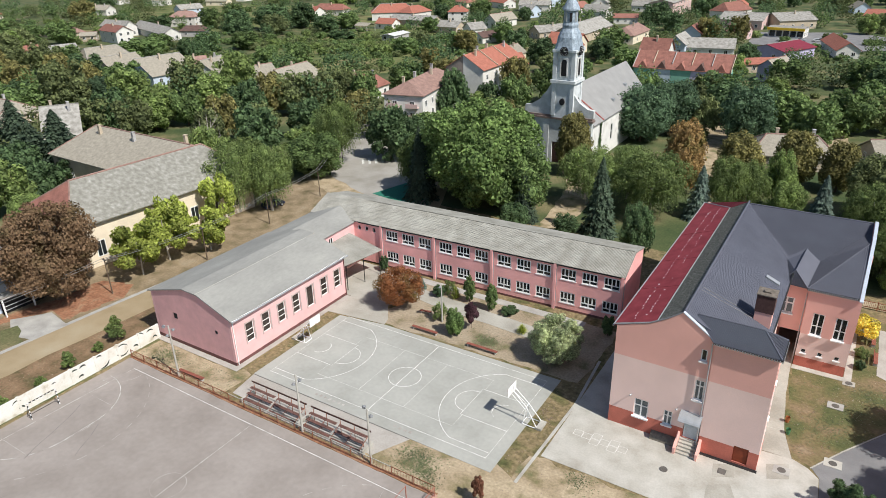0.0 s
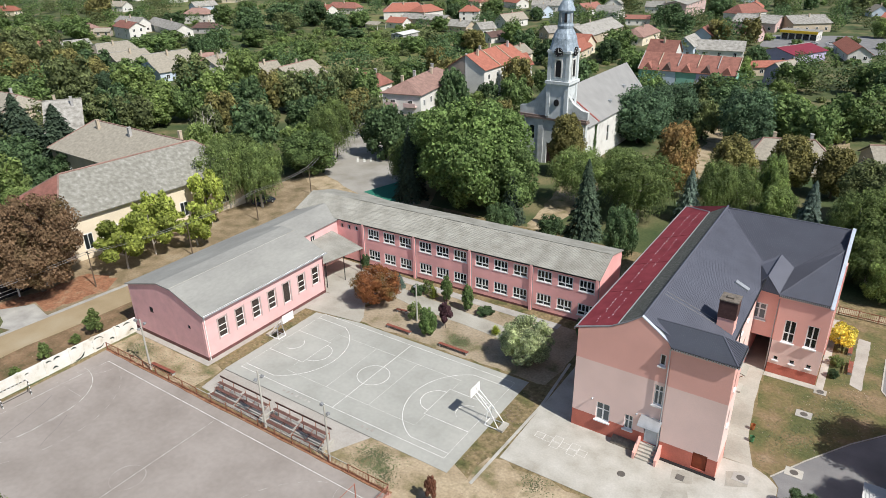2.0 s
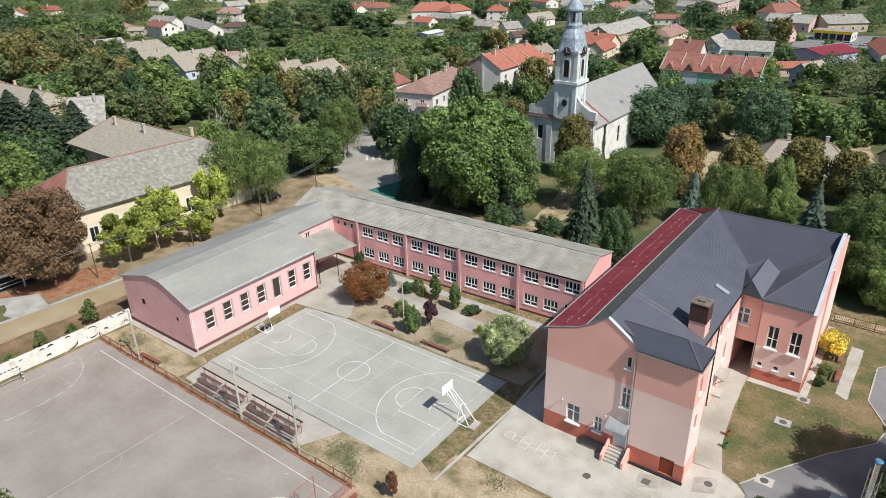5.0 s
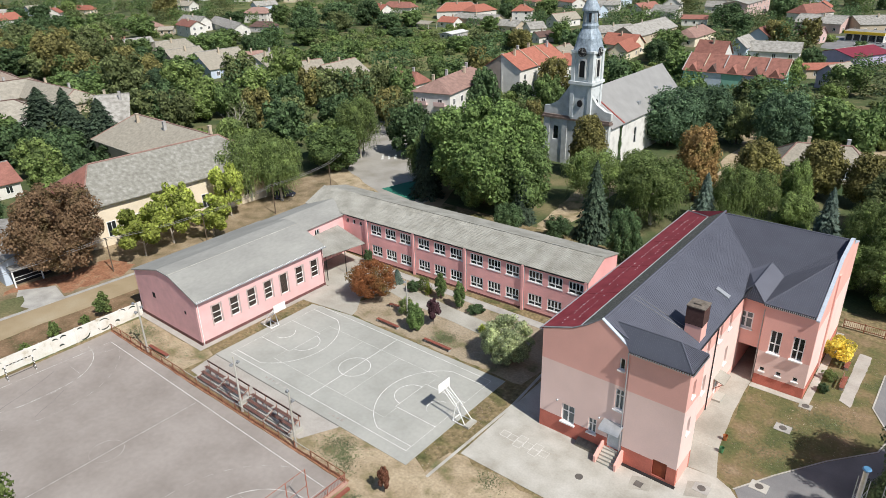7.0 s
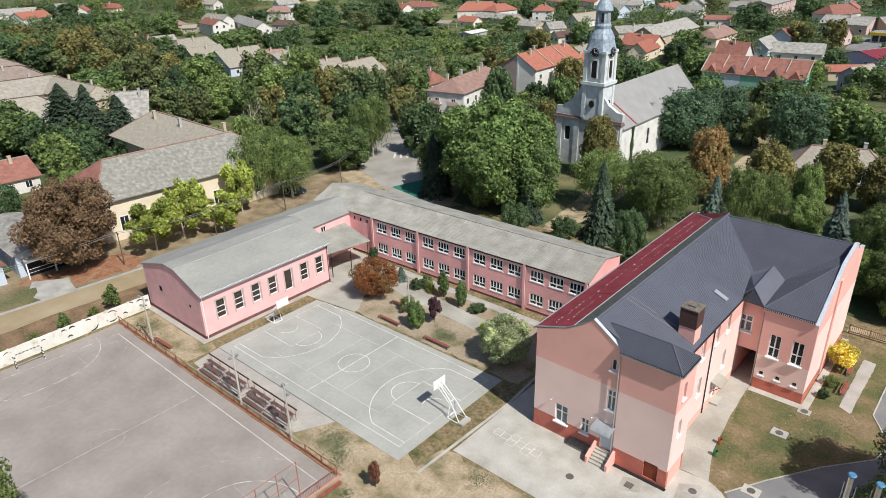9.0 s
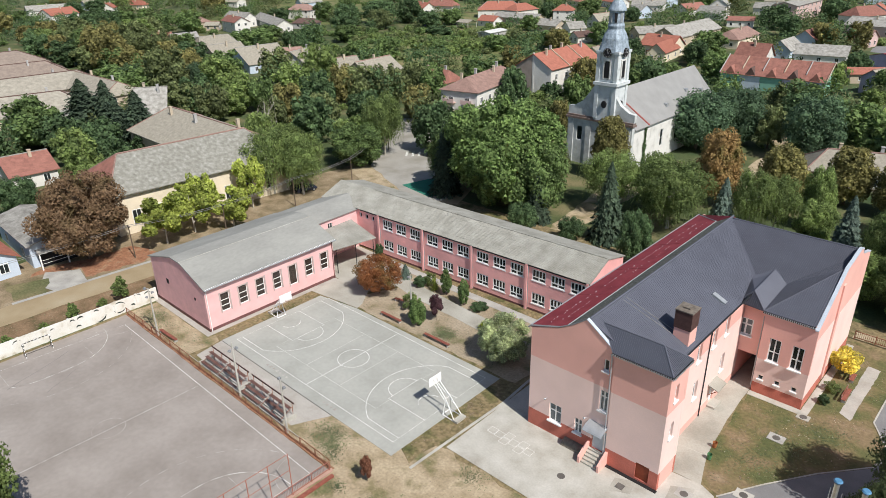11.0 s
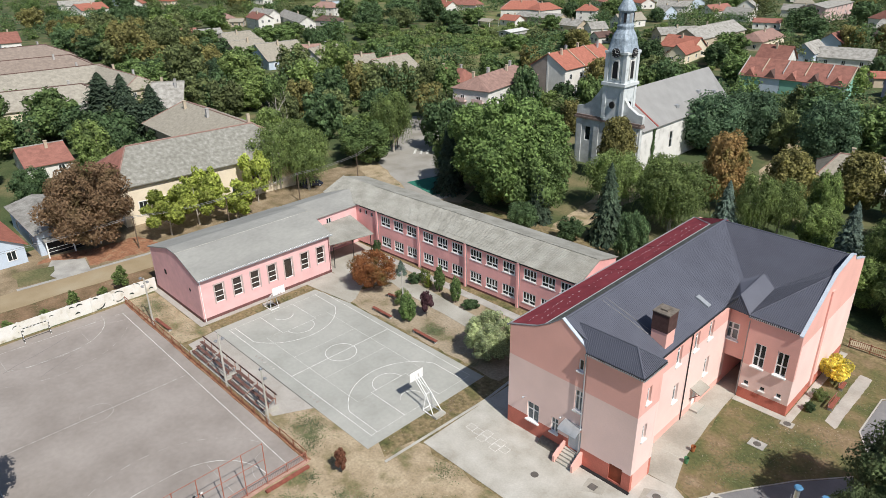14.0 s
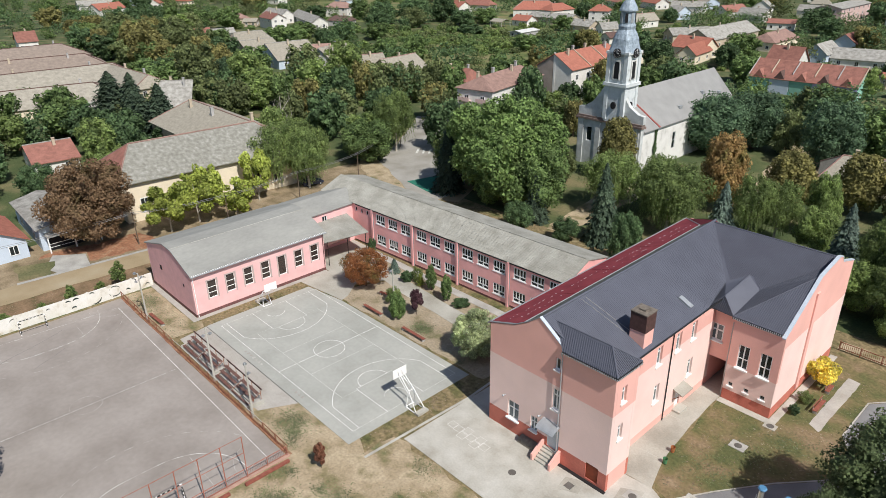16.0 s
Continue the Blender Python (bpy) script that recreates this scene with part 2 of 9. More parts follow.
def rod(bm, p, q, r, r2=None, n=8):
    p, q = Vector(p), Vector(q)
    d = q - p
    m = Matrix.Translation((p + q) / 2) @ d.to_track_quat("Z", "Y").to_matrix().to_4x4()
    bmesh.ops.create_cone(bm, cap_ends=True, segments=n, radius1=r, radius2=r if r2 is None else r2, depth=d.length, matrix=m)


def tube(bm, pts, r, n=5):
    """A bent rod through points, in one piece."""
    pts = [Vector(p) for p in pts]
    rings = []
    for i, p in enumerate(pts):
        d = (pts[min(i + 1, len(pts) - 1)] - pts[max(i - 1, 0)]).normalized()
        s = d.cross(Vector((0, 0, 1)) if abs(d.z) < 0.9 else Vector((1, 0, 0))).normalized()
        t = s.cross(d)
        rings.append([bm.verts.new(p + (s * math.cos(k * math.tau / n) + t * math.sin(k * math.tau / n)) * r) for k in range(n)])
    for a, b in zip(rings[:-1], rings[1:]):
        for k in range(n):
            bm.faces.new((a[k], a[(k + 1) % n], b[(k + 1) % n], b[k]))
    bm.faces.new(rings[0])
    bm.faces.new(rings[-1][::-1])


def strip(bm, pts, w, z, h=0.012, closed=False):
    """A painted or laid band of width w along points (x, y)."""
    pts = [Vector(p).to_2d() for p in pts]
    k = len(pts)
    side = []
    for i, p in enumerate(pts):
        a = pts[(i - 1) % k] if closed or i else p
        b = pts[(i + 1) % k] if closed or i < k - 1 else p
        d = (b - a).normalized()
        side.append(Vector((-d.y, d.x)) * w / 2)
    up = [(bm.verts.new((*(p + s), z + h)), bm.verts.new((*(p - s), z + h))) for p, s in zip(pts, side)]
    for i in range(k if closed else k - 1):
        a, b = up[i], up[(i + 1) % k]
        bm.faces.new((a[0], a[1], b[1], b[0]))


def part(name, bm, mat, parent=None, label="", world=False, smooth=False):
    """Links a bmesh as one mesh object under a thing or a part. world: the coordinates are the world's."""
    bmesh.ops.recalc_face_normals(bm, faces=bm.faces[:])
    me = bpy.data.meshes.new(name)
    bm.to_mesh(me)
    bm.free()
    if smooth:
        me.polygons.foreach_set("use_smooth", [True] * len(me.polygons))
    me.materials.append(mat)
    ob = new(name, me)
    if parent is not None:
        ob.parent = parent
        if world:
            o = parent
            base = Vector((0, 0, 0))
            while o is not None:
                base += o.location
                o = o.parent
            me.transform(Matrix.Translation(-base))
    if label:
        ob["label"] = label
    return ob


def thing(name, loc, label, category, group="", kind=""):
    e = new(name)
    e.empty_display_size = 0.5
    e.location = loc
    return tagged(e, label, category, group, kind)


def setting(name, bm, mat, label, category, z=0.0):
    ob = part(name, bm, mat)
    return tagged(ob, label, category, "", "structure")


def slab(name, poly, z0, z1, mat, label, category):
    bm = bmesh.new()
    prism(bm, poly, z0, z1, "z")
    return setting(name, bm, mat, label, category)


def facing(axis, at):
    """Pose of a wall's own frame (u along the wall, -y outwards, z up) for walls facing s, e, w, n at a place."""
    return Matrix.Translation(at) @ Matrix.Rotation({"s": 0, "e": radians(90), "n": radians(180), "w": radians(-90)}[axis], 4, "Z")


def panel(bm, m, u0, u1, z0, z1, holes=(), thick=0.35):
    """A wall panel from u0 to u1, z0 to z1 with rectangular openings through it; its outer face lies at y = 0."""
    us = sorted({u0, u1, *(h[0] for h in holes if u0 < h[0] < u1), *(h[1] for h in holes if u0 < h[1] < u1)})
    zs = sorted({z0, z1, *(h[2] for h in holes if z0 < h[2] < z1), *(h[3] for h in holes if z0 < h[3] < z1)})
    made = {}

    def v(u, y, z):
        k = (round(u, 4), y, round(z, 4))
        if k not in made:
            made[k] = bm.verts.new(m @ Vector((u, y, z)))
        return made[k]

    def solid(i, j):
        if not (0 <= i < len(us) - 1 and 0 <= j < len(zs) - 1):
            return False
        u, z = (us[i] + us[i + 1]) / 2, (zs[j] + zs[j + 1]) / 2
        return not any(h[0] < u < h[1] and h[2] < z < h[3] for h in holes)
    for i in range(len(us) - 1):
        for j in range(len(zs) - 1):
            if not solid(i, j):
                continue
            a, b, c, d = us[i], us[i + 1], zs[j], zs[j + 1]
            bm.faces.new((v(a, 0, c), v(b, 0, c), v(b, 0, d), v(a, 0, d)))
            bm.faces.new((v(a, thick, d), v(b, thick, d), v(b, thick, c), v(a, thick, c)))
            for di, dj, p, q in ((-1, 0, (a, c), (a, d)), (1, 0, (b, c), (b, d)), (0, -1, (a, c), (b, c)), (0, 1, (a, d), (b, d))):
                if not solid(i + di, j + dj):
                    bm.faces.new((v(p[0], 0, p[1]), v(q[0], 0, q[1]), v(q[0], thick, q[1]), v(p[0], thick, p[1])))


def window(parent, m, u, z, w, h, cols=(0.5,), rows=(), sill=True, frame_w=0.08, depth=0.16, world=True, sill_w=0.12, name="window", low_cols=None, glass=None):
    """A framed window in its opening: frame, panes and sill, with u the centre and z the bottom."""
    bm = bmesh.new()
    x0, x1, z1 = u - w / 2, u + w / 2, z + h
    holes = []
    zs = [z] + [z + h * r for r in rows] + [z1]
    for i, (za, zb) in enumerate(zip(zs[:-1], zs[1:])):
        cs = low_cols if low_cols is not None and i == 0 else cols
        us = [x0] + [x0 + w * c for c in cs] + [x1]
        lo = za + (frame_w if i == 0 else frame_w * 0.5)
        hi = zb - (frame_w if i == len(zs) - 2 else frame_w * 0.5)
        for k, (ua, ub) in enumerate(zip(us[:-1], us[1:])):
            holes.append((ua + (frame_w if k == 0 else frame_w * 0.6), ub - (frame_w if k == len(us) - 2 else frame_w * 0.6), lo, hi))
    panel(bm, m @ Matrix.Translation((0, depth - 0.05, 0)), x0, x1, z, z1, holes, 0.10)
    win = part(name, bm, WHITE, parent, world=world)
    bm = bmesh.new()
    box(bm, x0 + 0.03, depth - 0.008, z + 0.03, x1 - 0.03, depth + 0.008, z1 - 0.03, m)
    part("pane", bm, glass or GLASS, win)
    if sill:
        bm = bmesh.new()
        box(bm, x0 - 0.1, -sill_w, z - 0.10, x1 + 0.1, depth - 0.06, z + 0.035, m)
        part("sill", bm, WHITE, win)
    for o in win.children:
        if world:
            b = parent.location if parent.parent is None else parent.location + parent.parent.location
            o.data.transform(Matrix.Translation(-b))
    return win


def ribs(bm, p0, p1, q0, q1, step, w=0.05, h=0.05):
    """Raised seams running from the line p0-p1 (eave) to the line q0-q1 (ridge)."""
    p0, p1, q0, q1 = map(Vector, (p0, p1, q0, q1))
    k = max(2, int((p1 - p0).length / step))
    nrm = (p1 - p0).cross(q0 - p0 if (q0 - p0).length > 1e-3 else q1 - p0).normalized()
    if nrm.z < 0:
        nrm = -nrm
    along = (p1 - p0).normalized()
    for i in range(k + 1):
        a, b = p0.lerp(p1, i / k), q0.lerp(q1, i / k)
        if (a - b).length < 0.1:
            continue
        vs = [bm.verts.new(c + along * s * w / 2 + nrm * t * h) for c in (a, b) for t in (0, 1) for s in (-1, 1)]
        for f in ((0, 2, 6, 4), (1, 5, 7, 3), (2, 3, 7, 6)):
            bm.faces.new([vs[j] for j in f])


def hip_ribs(bm, a, b, apex, step, w=0.05, h=0.05):
    """Parallel seams on a three-cornered hip, running up from its eave a-b and ending at the hips."""
    a, b, apex = Vector(a), Vector(b), Vector(apex)
    d = b - a
    at = (apex - a).dot(d) / d.length_squared
    rise = apex - (a + d * at)
    n = max(2, int(d.length / step))
    for i in range(1, n):
        u = i / n
        f = min(u / at if at > 0.01 else 1, (1 - u) / (1 - at) if at < 0.99 else 1, 1)
        p = a + d * u
        ribs(bm, p, p + d * 0.001, p + rise * f, p + d * 0.001 + rise * f, 5, w, h)


def sheet(bm, pts, t=0.12):
    """A roof plane: a polygon of 3D points with thickness downwards."""
    up = [bm.verts.new(p) for p in pts]
    dn = [bm.verts.new((p[0], p[1], p[2] - t)) for p in pts]
    bm.faces.new(up)
    bm.faces.new(dn[::-1])
    k = len(pts)
    for i in range(k):
        bm.faces.new((up[i], dn[i], dn[(i + 1) % k], up[(i + 1) % k]))

# ---- ground ----


def ragged(poly, step=1.2, amp=0.3, seed=1):
    r = random.Random(seed)
    out = []
    k = len(poly)
    for i in range(k):
        a, b = Vector(poly[i]), Vector(poly[(i + 1) % k])
        n = max(1, int((b - a).length / step))
        for j in range(n):
            p = a.lerp(b, j / n)
            out.append((p.x + r.uniform(-amp, amp), p.y + r.uniform(-amp, amp)))
    return out


def rect(x0, y0, x1, y1):
    return [(x0, y0), (x1, y0), (x1, y1), (x0, y1)]


bm = bmesh.new()
box(bm, -2200, -1500, -0.4, 2200, 2600, 0.0)
setting("ground", bm, LAWN, "green and dry grassland under the village", "ground")
slab("school_yard", ragged(rect(-69.0, -40, 24, 98), 4, 0.3), -0.3, 0.008, GROUND, "dry yellow-brown grass and soil of the school yard", "ground")
slab("bare_soil", ragged([(-26.5, 46), (-36, 42.0), (-36, 38), (-25.3, 37.2), (-25.3, -30), (-6, -30), (2, 44), (-8, 46.4), (-20.4, 46.4), (-20.6, 42.6)],
                         1.5, 0.35, 2), -0.3, 0.016, BARE, "bare dry sandy soil with thin weeds", "ground")
slab("lawn", ragged([(-1.0, 74.5), (-0.6, 62.5), (0.9, 58.4), (2.4, 57.9), (12, 69), (12, 92), (4.2, 92), (4.2, 74.5)], 1.2, 0.15, 3), -0.3, 0.02, LAWN_DRY,
     "dry patchy lawn beside the tall school building", "lawn")
slab("school_garden", ragged([(-50.5, 59.4), (-46, 58.9), (-20.6, 59.3), (-20.2, 71.6), (-57, 71.6), (-50, 68.6), (-46.5, 66.8), (-48.5, 62.5)], 1.2, 0.2, 4),
     -0.3, 0.02, GARDEN, "school garden bed of dry soil and grass", "garden")
slab("sandy_corner", ragged([(-68.8, 37.6), (-53.4, 37.7), (-53.3, 42.2), (-55.0, 42.4), (-55.2, 41.6), (-68.8, 41.6)], 1.2, 0.15, 31), -0.3, 0.019, BARE, "sandy soil between the gym and the court fence", "ground")
slab("handball_court", ragged([(-68.6, 14.3), (-25.4, 14.3), (-25.4, 37.2), (-68.6, 37.2)], 3, 0.06, 5), -0.3, 0.03, ASPHALT,
     "pale worn asphalt handball court with faded lines", "sports court")
slab("basketball_court", [(-53.2, 42.4), (-22.5, 42.3), (-22.5, 58.8), (-46.5, 58.6), (-53.2, 57.6)], -0.3, 0.05, COURT,
     "grey basketball court with white lines", "sports court")
slab("spectator_pavement", ragged([(-52.6, 38.6), (-33.4, 38.6), (-31.5, 42.3), (-53.2, 42.38)], 2, 0.08, 6), -0.3, 0.036, DUSTY,
     "dusty concrete strip under the spectator benches", "pavement")
slab("inner_yard", ragged([(-55.3, 57.7), (-46.6, 58.7), (-47.0, 60.0), (-49.2, 62.8), (-47.2, 66.4), (-44, 65.9), (-24.4, 64.6), (-24.2, 67.2), (-44, 68.7), (-50.4, 69.4), (-57.4, 71.9),
                           (-63, 71.9), (-63, 62.5), (-55.3, 62.5)], 2, 0.08, 7), -0.3, 0.042, PAVE,
     "beige concrete yard and footpath between the school wings", "pavement")
slab("wing_footpath", rect(-57, 70.6, -24.6, 71.9), -0.3, 0.05, CONCRETE_GREY, "narrow concrete path along the school wing", "pavement")
slab("gym_footpath", [(-70.2, 41.65), (-55.25, 41.65), (-55.25, 62.4), (-56.0, 62.4), (-56.0, 42.4), (-70.2, 42.4)], -0.3, 0.06, DUSTY,
     "concrete path round the gym", "pavement")
slab("concrete_yard", [(-19.4, 46.7), (0.6, 46.7), (3.4, 53.5), (3.2, 56.6), (2.2, 57.6), (0.9, 58.2), (-1.6, 58.0), (-6, 58.0), (-6, 80), (-19.4, 72)],
     -0.3, 0.045, CONCRETE, "pale stained concrete yard round the tall building", "pavement")
slab("side_pavement", ragged([(-6, 58.02), (0.85, 58.2), (-0.4, 62.2), (-1.0, 68.5), (-1.3, 74.6), (-1.6, 92), (-6, 92)], 2, 0.04, 44), -0.3, 0.043, PAVE, "stained beige pavement beside the tall building", "pavement")
bm = bmesh.new()
for y, x1 in ((61.9, -0.5), (68.4, -1.1), (74.9, -1.5)):
    strip(bm, [(-3.4, y), (x1, y + 0.15)], 0.06, 0.043, 0.008)
setting("pavement_joint", bm, CONCRETE, "pale joints across the stained pavement", "pavement")
slab("driveway", [(3.25, 56.7), (3.45, 53.5), (1.0, 46.8), (30, 40), (40, 60), (40, 96), (11.3, 86.2), (10.1, 84.6), (10.0, 77.6), (12.2, 73.6), (11.6, 70.6), (8.1, 66.4), (4.8, 61.6), (2.5, 57.8)],
     -0.3, 0.032, ASPHALT_DARK, "grey asphalt drive with a pale kerb", "road")
bm = bmesh.new()
strip(bm, [(2.4, 57.7), (4.75, 61.6), (8.0, 66.4), (11.5, 70.6), (12.1, 73.6), (9.95, 77.6), (10.0, 84.7), (11.3, 86.3)], 0.15, 0.05, 0.03)
setting("kerb", bm, CONCRETE, "pale concrete kerb of the asphalt drive", "kerb")
bm = bmesh.new()
strip(bm, [(-19.95, 42.3), (-19.5, 55.8), (-20.1, 64.5)], 0.32, 0.03, 0.06)
setting("edging", bm, CONCRETE, "pale concrete edging strip", "kerb")
for i, pts in enumerate(([(-5.3, 53.9), (-3.6, 54.7), (-3.3, 53.0), (-5.0, 52.1)], [(-1.1, 56.3), (0.7, 57.3), (0.9, 55.2), (-0.8, 54.3)], [(-5.2, 50.8), (-3.5, 52.0), (-2.8, 50.4), (-5.0, 49.2)])):
    slab("repair_patch", ragged(pts, 0.8, 0.05, 50 + i), -0.2, 0.056, PAVE, "darker repair patch in the concrete yard", "pavement")
slab("wall_footpath", [(-1.2, 74.05), (4.7, 74.05), (4.7, 91.5), (3.95, 91.5), (3.95, 74.9), (-1.2, 74.9)], -0.3, 0.055, CONCRETE, "narrow pale concrete strip along the wall", "pavement")
slab("garden_path", ragged([(7.0, 77.0), (8.15, 76.4), (8.3, 87.8), (7.0, 88.0)], 0.5, 0.05, 8), -0.3, 0.04, DUSTY, "short concrete path in the lawn", "path")
slab("street", ragged([(-84.6, -60), (-83.4, 29), (-81.9, 49), (-79.5, 75), (-78.5, 92), (-92.0, 101), (-118, 135), (-112, 139), (-92, 121), (-69.9, 114), (-62, 96), (-72, 92), (-74, 75), (-76.7, 49), (-77.9, 28), (-80, -60)], 4, 0.25, 9),
     -0.3, 0.028, ROAD, "dusty yellowish village street", "road")
JUNCTION = material("pale_dusty_asphalt", [(0.3, (0.25, 0.235, 0.20)), (0.5, (0.315, 0.30, 0.27)), (0.7, (0.365, 0.35, 0.32))], scale=0.2, rough=0.95, fine=0.08)
slab("street_junction", ragged([(-92.5, 101.5), (-69.9, 92), (-66, 93), (-66, 98), (-74, 113), (-91.5, 121.5), (-112, 140), (-118, 135), (-102, 115)], 3, 0.3, 10), -0.3, 0.033, JUNCTION,
     "pale grey asphalt street junction", "road")
for k in range(7):
    bm = bmesh.new()
    p = Vector((-92.6, 112.6)).lerp(Vector((-86.0, 118.2)), k / 6)
    strip(bm, [(p.x - 1.2, p.y + 1.4), (p.x + 1.2, p.y - 1.4)], 0.5, 0.034)
    setting("crossing_stripe", bm, LINE_PALE, "worn white zebra crossing stripe", "road marking")
slab("street_verge", ragged([(-80.5, 5), (-69.8, 5), (-69.8, 42), (-71, 43), (-71, 90), (-76, 90), (-78.5, 49)], 2, 0.3, 11), -0.3, 0.018, VERGE,
     "scrubby brown verge between wall and street", "verge")
# Soil colour lowered for the shade of the street trees.
VERGE2 = material("shaded_verge_soil", [(0.3, (0.12, 0.105, 0.05)), (0.45, (0.22, 0.17, 0.105)), (0.6, (0.29, 0.225, 0.145)), (0.75, (0.33, 0.28, 0.20))], scale=0.35, rough=1, fine=0.25, fine_scale=4, detail=8)
slab("far_verge", ragged([(-97, 14), (-82.2, 14), (-81.0, 40), (-80.0, 55), (-78, 92), (-96, 99), (-97, 60)], 2, 0.4, 12), -0.3, 0.014, VERGE2,
     "dry sandy verge along the street", "verge")
slab("leaf_litter", ragged([(-91.5, 33.0), (-90.6, 32.8), (-87.8, 38.6), (-84.3, 38.3), (-83.0, 46.5), (-85.2, 49.5), (-90.4, 47.8), (-90.3, 41.5), (-92.0, 36)], 1.0, 0.4, 12), -0.3, 0.021, RED_SOIL,
     "red-brown fallen leaves under the chestnut", "verge")
slab("house_drive", ragged([(-90.6, 34.6), (-87.6, 38.7), (-83.0, 37.9), (-83.4, 33.2), (-86.6, 32.4)], 1.5, 0.15, 13), -0.3, 0.024, CONCRETE_GREY, "grey concrete driveway of a house", "driveway")
slab("grass_patch", ragged([(-88, 34.2), (-83.6, 32.4), (-84.2, 28.6), (-90, 29)], 1.2, 0.3, 14), -0.3, 0.029, LAWN, "green grass patch beside the driveway", "lawn")
slab("play_surface", [(-78.0, 97.0), (-69.0, 95.5), (-66.5, 100.5), (-75.8, 105.4)], -0.3, 0.05, TURF, "green rubber play surface behind the school wing", "play surface")
slab("church_path", ragged([(-52, 128), (-42, 128), (-40, 122), (-39, 98), (-43, 98), (-47, 120)], 2, 0.4, 15), -0.3, 0.02, BARE, "sandy path in front of the church", "path")
slab("sandy_verge", ragged([(-100, 101.5), (-90, 95), (-78, 90.6), (-75.5, 94.2), (-92.3, 101.6)], 1.5, 0.3, 23), -0.3, 0.029, BARE, "sandy verge beside the street junction", "verge")
slab("sandy_patch", ragged([(-8.6, 190), (-3.6, 192), (-0.2, 169), (-5.6, 163)], 2, 0.5, 19), -0.3, 0.03, BARE, "sandy rubble patch behind the garden", "ground")
slab("park_clearing", ragged([(-28, 134), (-22, 134), (-21, 148), (-22, 168), (-28, 192), (-37, 192), (-31, 165), (-29, 148)], 3, 1.0, 16), -0.3, 0.02, BARE, "dry sandy clearing behind the church", "lawn")
PLOT = material("plot_grass", [(0.3, (0.07, 0.10, 0.035)), (0.48, (0.12, 0.145, 0.05)), (0.6, (0.19, 0.175, 0.08)), (0.75, (0.27, 0.20, 0.12))], scale=0.09, rough=1, fine=0.3, fine_scale=1.5, detail=8)
slab("vineyard", ragged([(-190, 190), (-120, 215), (-125, 300), (-240, 330), (-260, 240)], 6, 2.0, 17), -0.3, 0.012, PLOT, "green vegetable plots behind the houses", "field")
slab("far_field", ragged([(-420, 230), (-330, 250), (-250, 330), (-300, 430), (-520, 380)], 8, 3.0, 18), -0.3, 0.014, PLOT, "dry green field beyond the gardens", "field")
slab("shop_yard", ragged([(-50, 330), (-10, 320), (20, 350), (-10, 385), (-52, 372)], 5, 1.0, 19), -0.3, 0.03, ASPHALT_DARK, "asphalt yard in front of the shop", "car park")
# court markings
bm = bmesh.new()
Z = 0.052
X0, X1, Y0, Y1, XM, YM = -51.9, -23.75, 43.75, 57.85, -37.85, 50.6


def arc(cx, cy, r, a0, a1, n=28):
    return [(cx + r * math.cos(radians(a0 + (a1 - a0) * i / n)), cy + r * math.sin(radians(a0 + (a1 - a0) * i / n))) for i in range(n + 1)]


strip(bm, rect(X0, Y0, X1, Y1), 0.066, Z, closed=True)
strip(bm, [(XM, Y0), (XM, Y1)], 0.07, Z)
strip(bm, arc(XM, YM, 1.85, 0, 360)[:-1], 0.07, Z, closed=True)
for s, xe in ((1, X0), (-1, X1)):
    strip(bm, [(xe, YM - 2.45), (xe + s * 5.4, YM - 2.45), (xe + s * 5.4, YM + 2.45), (xe, YM + 2.45)], 0.07, Z)
    strip(bm, arc(xe + s * 5.4, YM, s * 1.8, -90, 90), 0.07, Z)
    a = [(xe, YM - s * 6.1)] + arc(xe + s * 1.6, YM, s * 6.75, -64.5, 64.5, 40) + [(xe, YM + s * 6.1)]
    strip(bm, a, 0.07, Z)
    strip(bm, arc(xe + s * 1.6, YM, s * 1.25, -90, 60, 14), 0.07, Z)
setting("court_lines", bm, LINE, "white painted basketball court lines", "court marking")
bm = bmesh.new()
strip(bm, [(-46.9, 48.1), (-46.9, 46.1), (-28.9, 46.1), (-28.9, 48)], 0.06, Z + 0.004)
strip(bm, [(-46.9, 53.2), (-46.9, 55.0), (-28.9, 55.0), (-28.9, 53)], 0.06, Z + 0.004)
strip(bm, [(-40.9, 46.1), (-40.9, 55.0)], 0.06, Z + 0.004)
strip(bm, [(-34.9, 46.1), (-34.9, 55.0)], 0.06, Z + 0.004)
setting("volleyball_lines", bm, LINE_PALE, "faded volleyball lines on the grey court", "court marking")
bm = bmesh.new()
Z = 0.034
strip(bm, [(-66.1, 36.0), (-26.4, 35.7), (-26.4, 22)], 0.062, Z)
setting("handball_sideline", bm, LINE, "white handball court sideline", "court marking")
bm = bmesh.new()
strip(bm, [(-67.0, 15.75), (-66.1, 35.95)], 0.07, Z)
strip(bm, [(-67.2, 15.7), (-26.6, 15.7), (-26.6, 21.9)], 0.08, Z)
strip(bm, [(-46.7, 35.6), (-46.7, 15.7)], 0.07, Z)
for s, xe in ((1, -67.2), (-1, -26.6)):
    strip(bm, arc(xe, 26.2 + s * 1.5, s * 6.0, 90, 0, 20) + arc(xe, 26.2 - s * 1.5, s * 6.0, 0, -90, 20), 0.08, Z)
setting("handball_lines", bm, LINE_WORN, "worn white handball court lines", "court marking")
bm = bmesh.new()
strip(bm, arc(-46.9, 25.9, 1.6, 0, 360)[:-1], 0.06, Z + 0.003, closed=True)
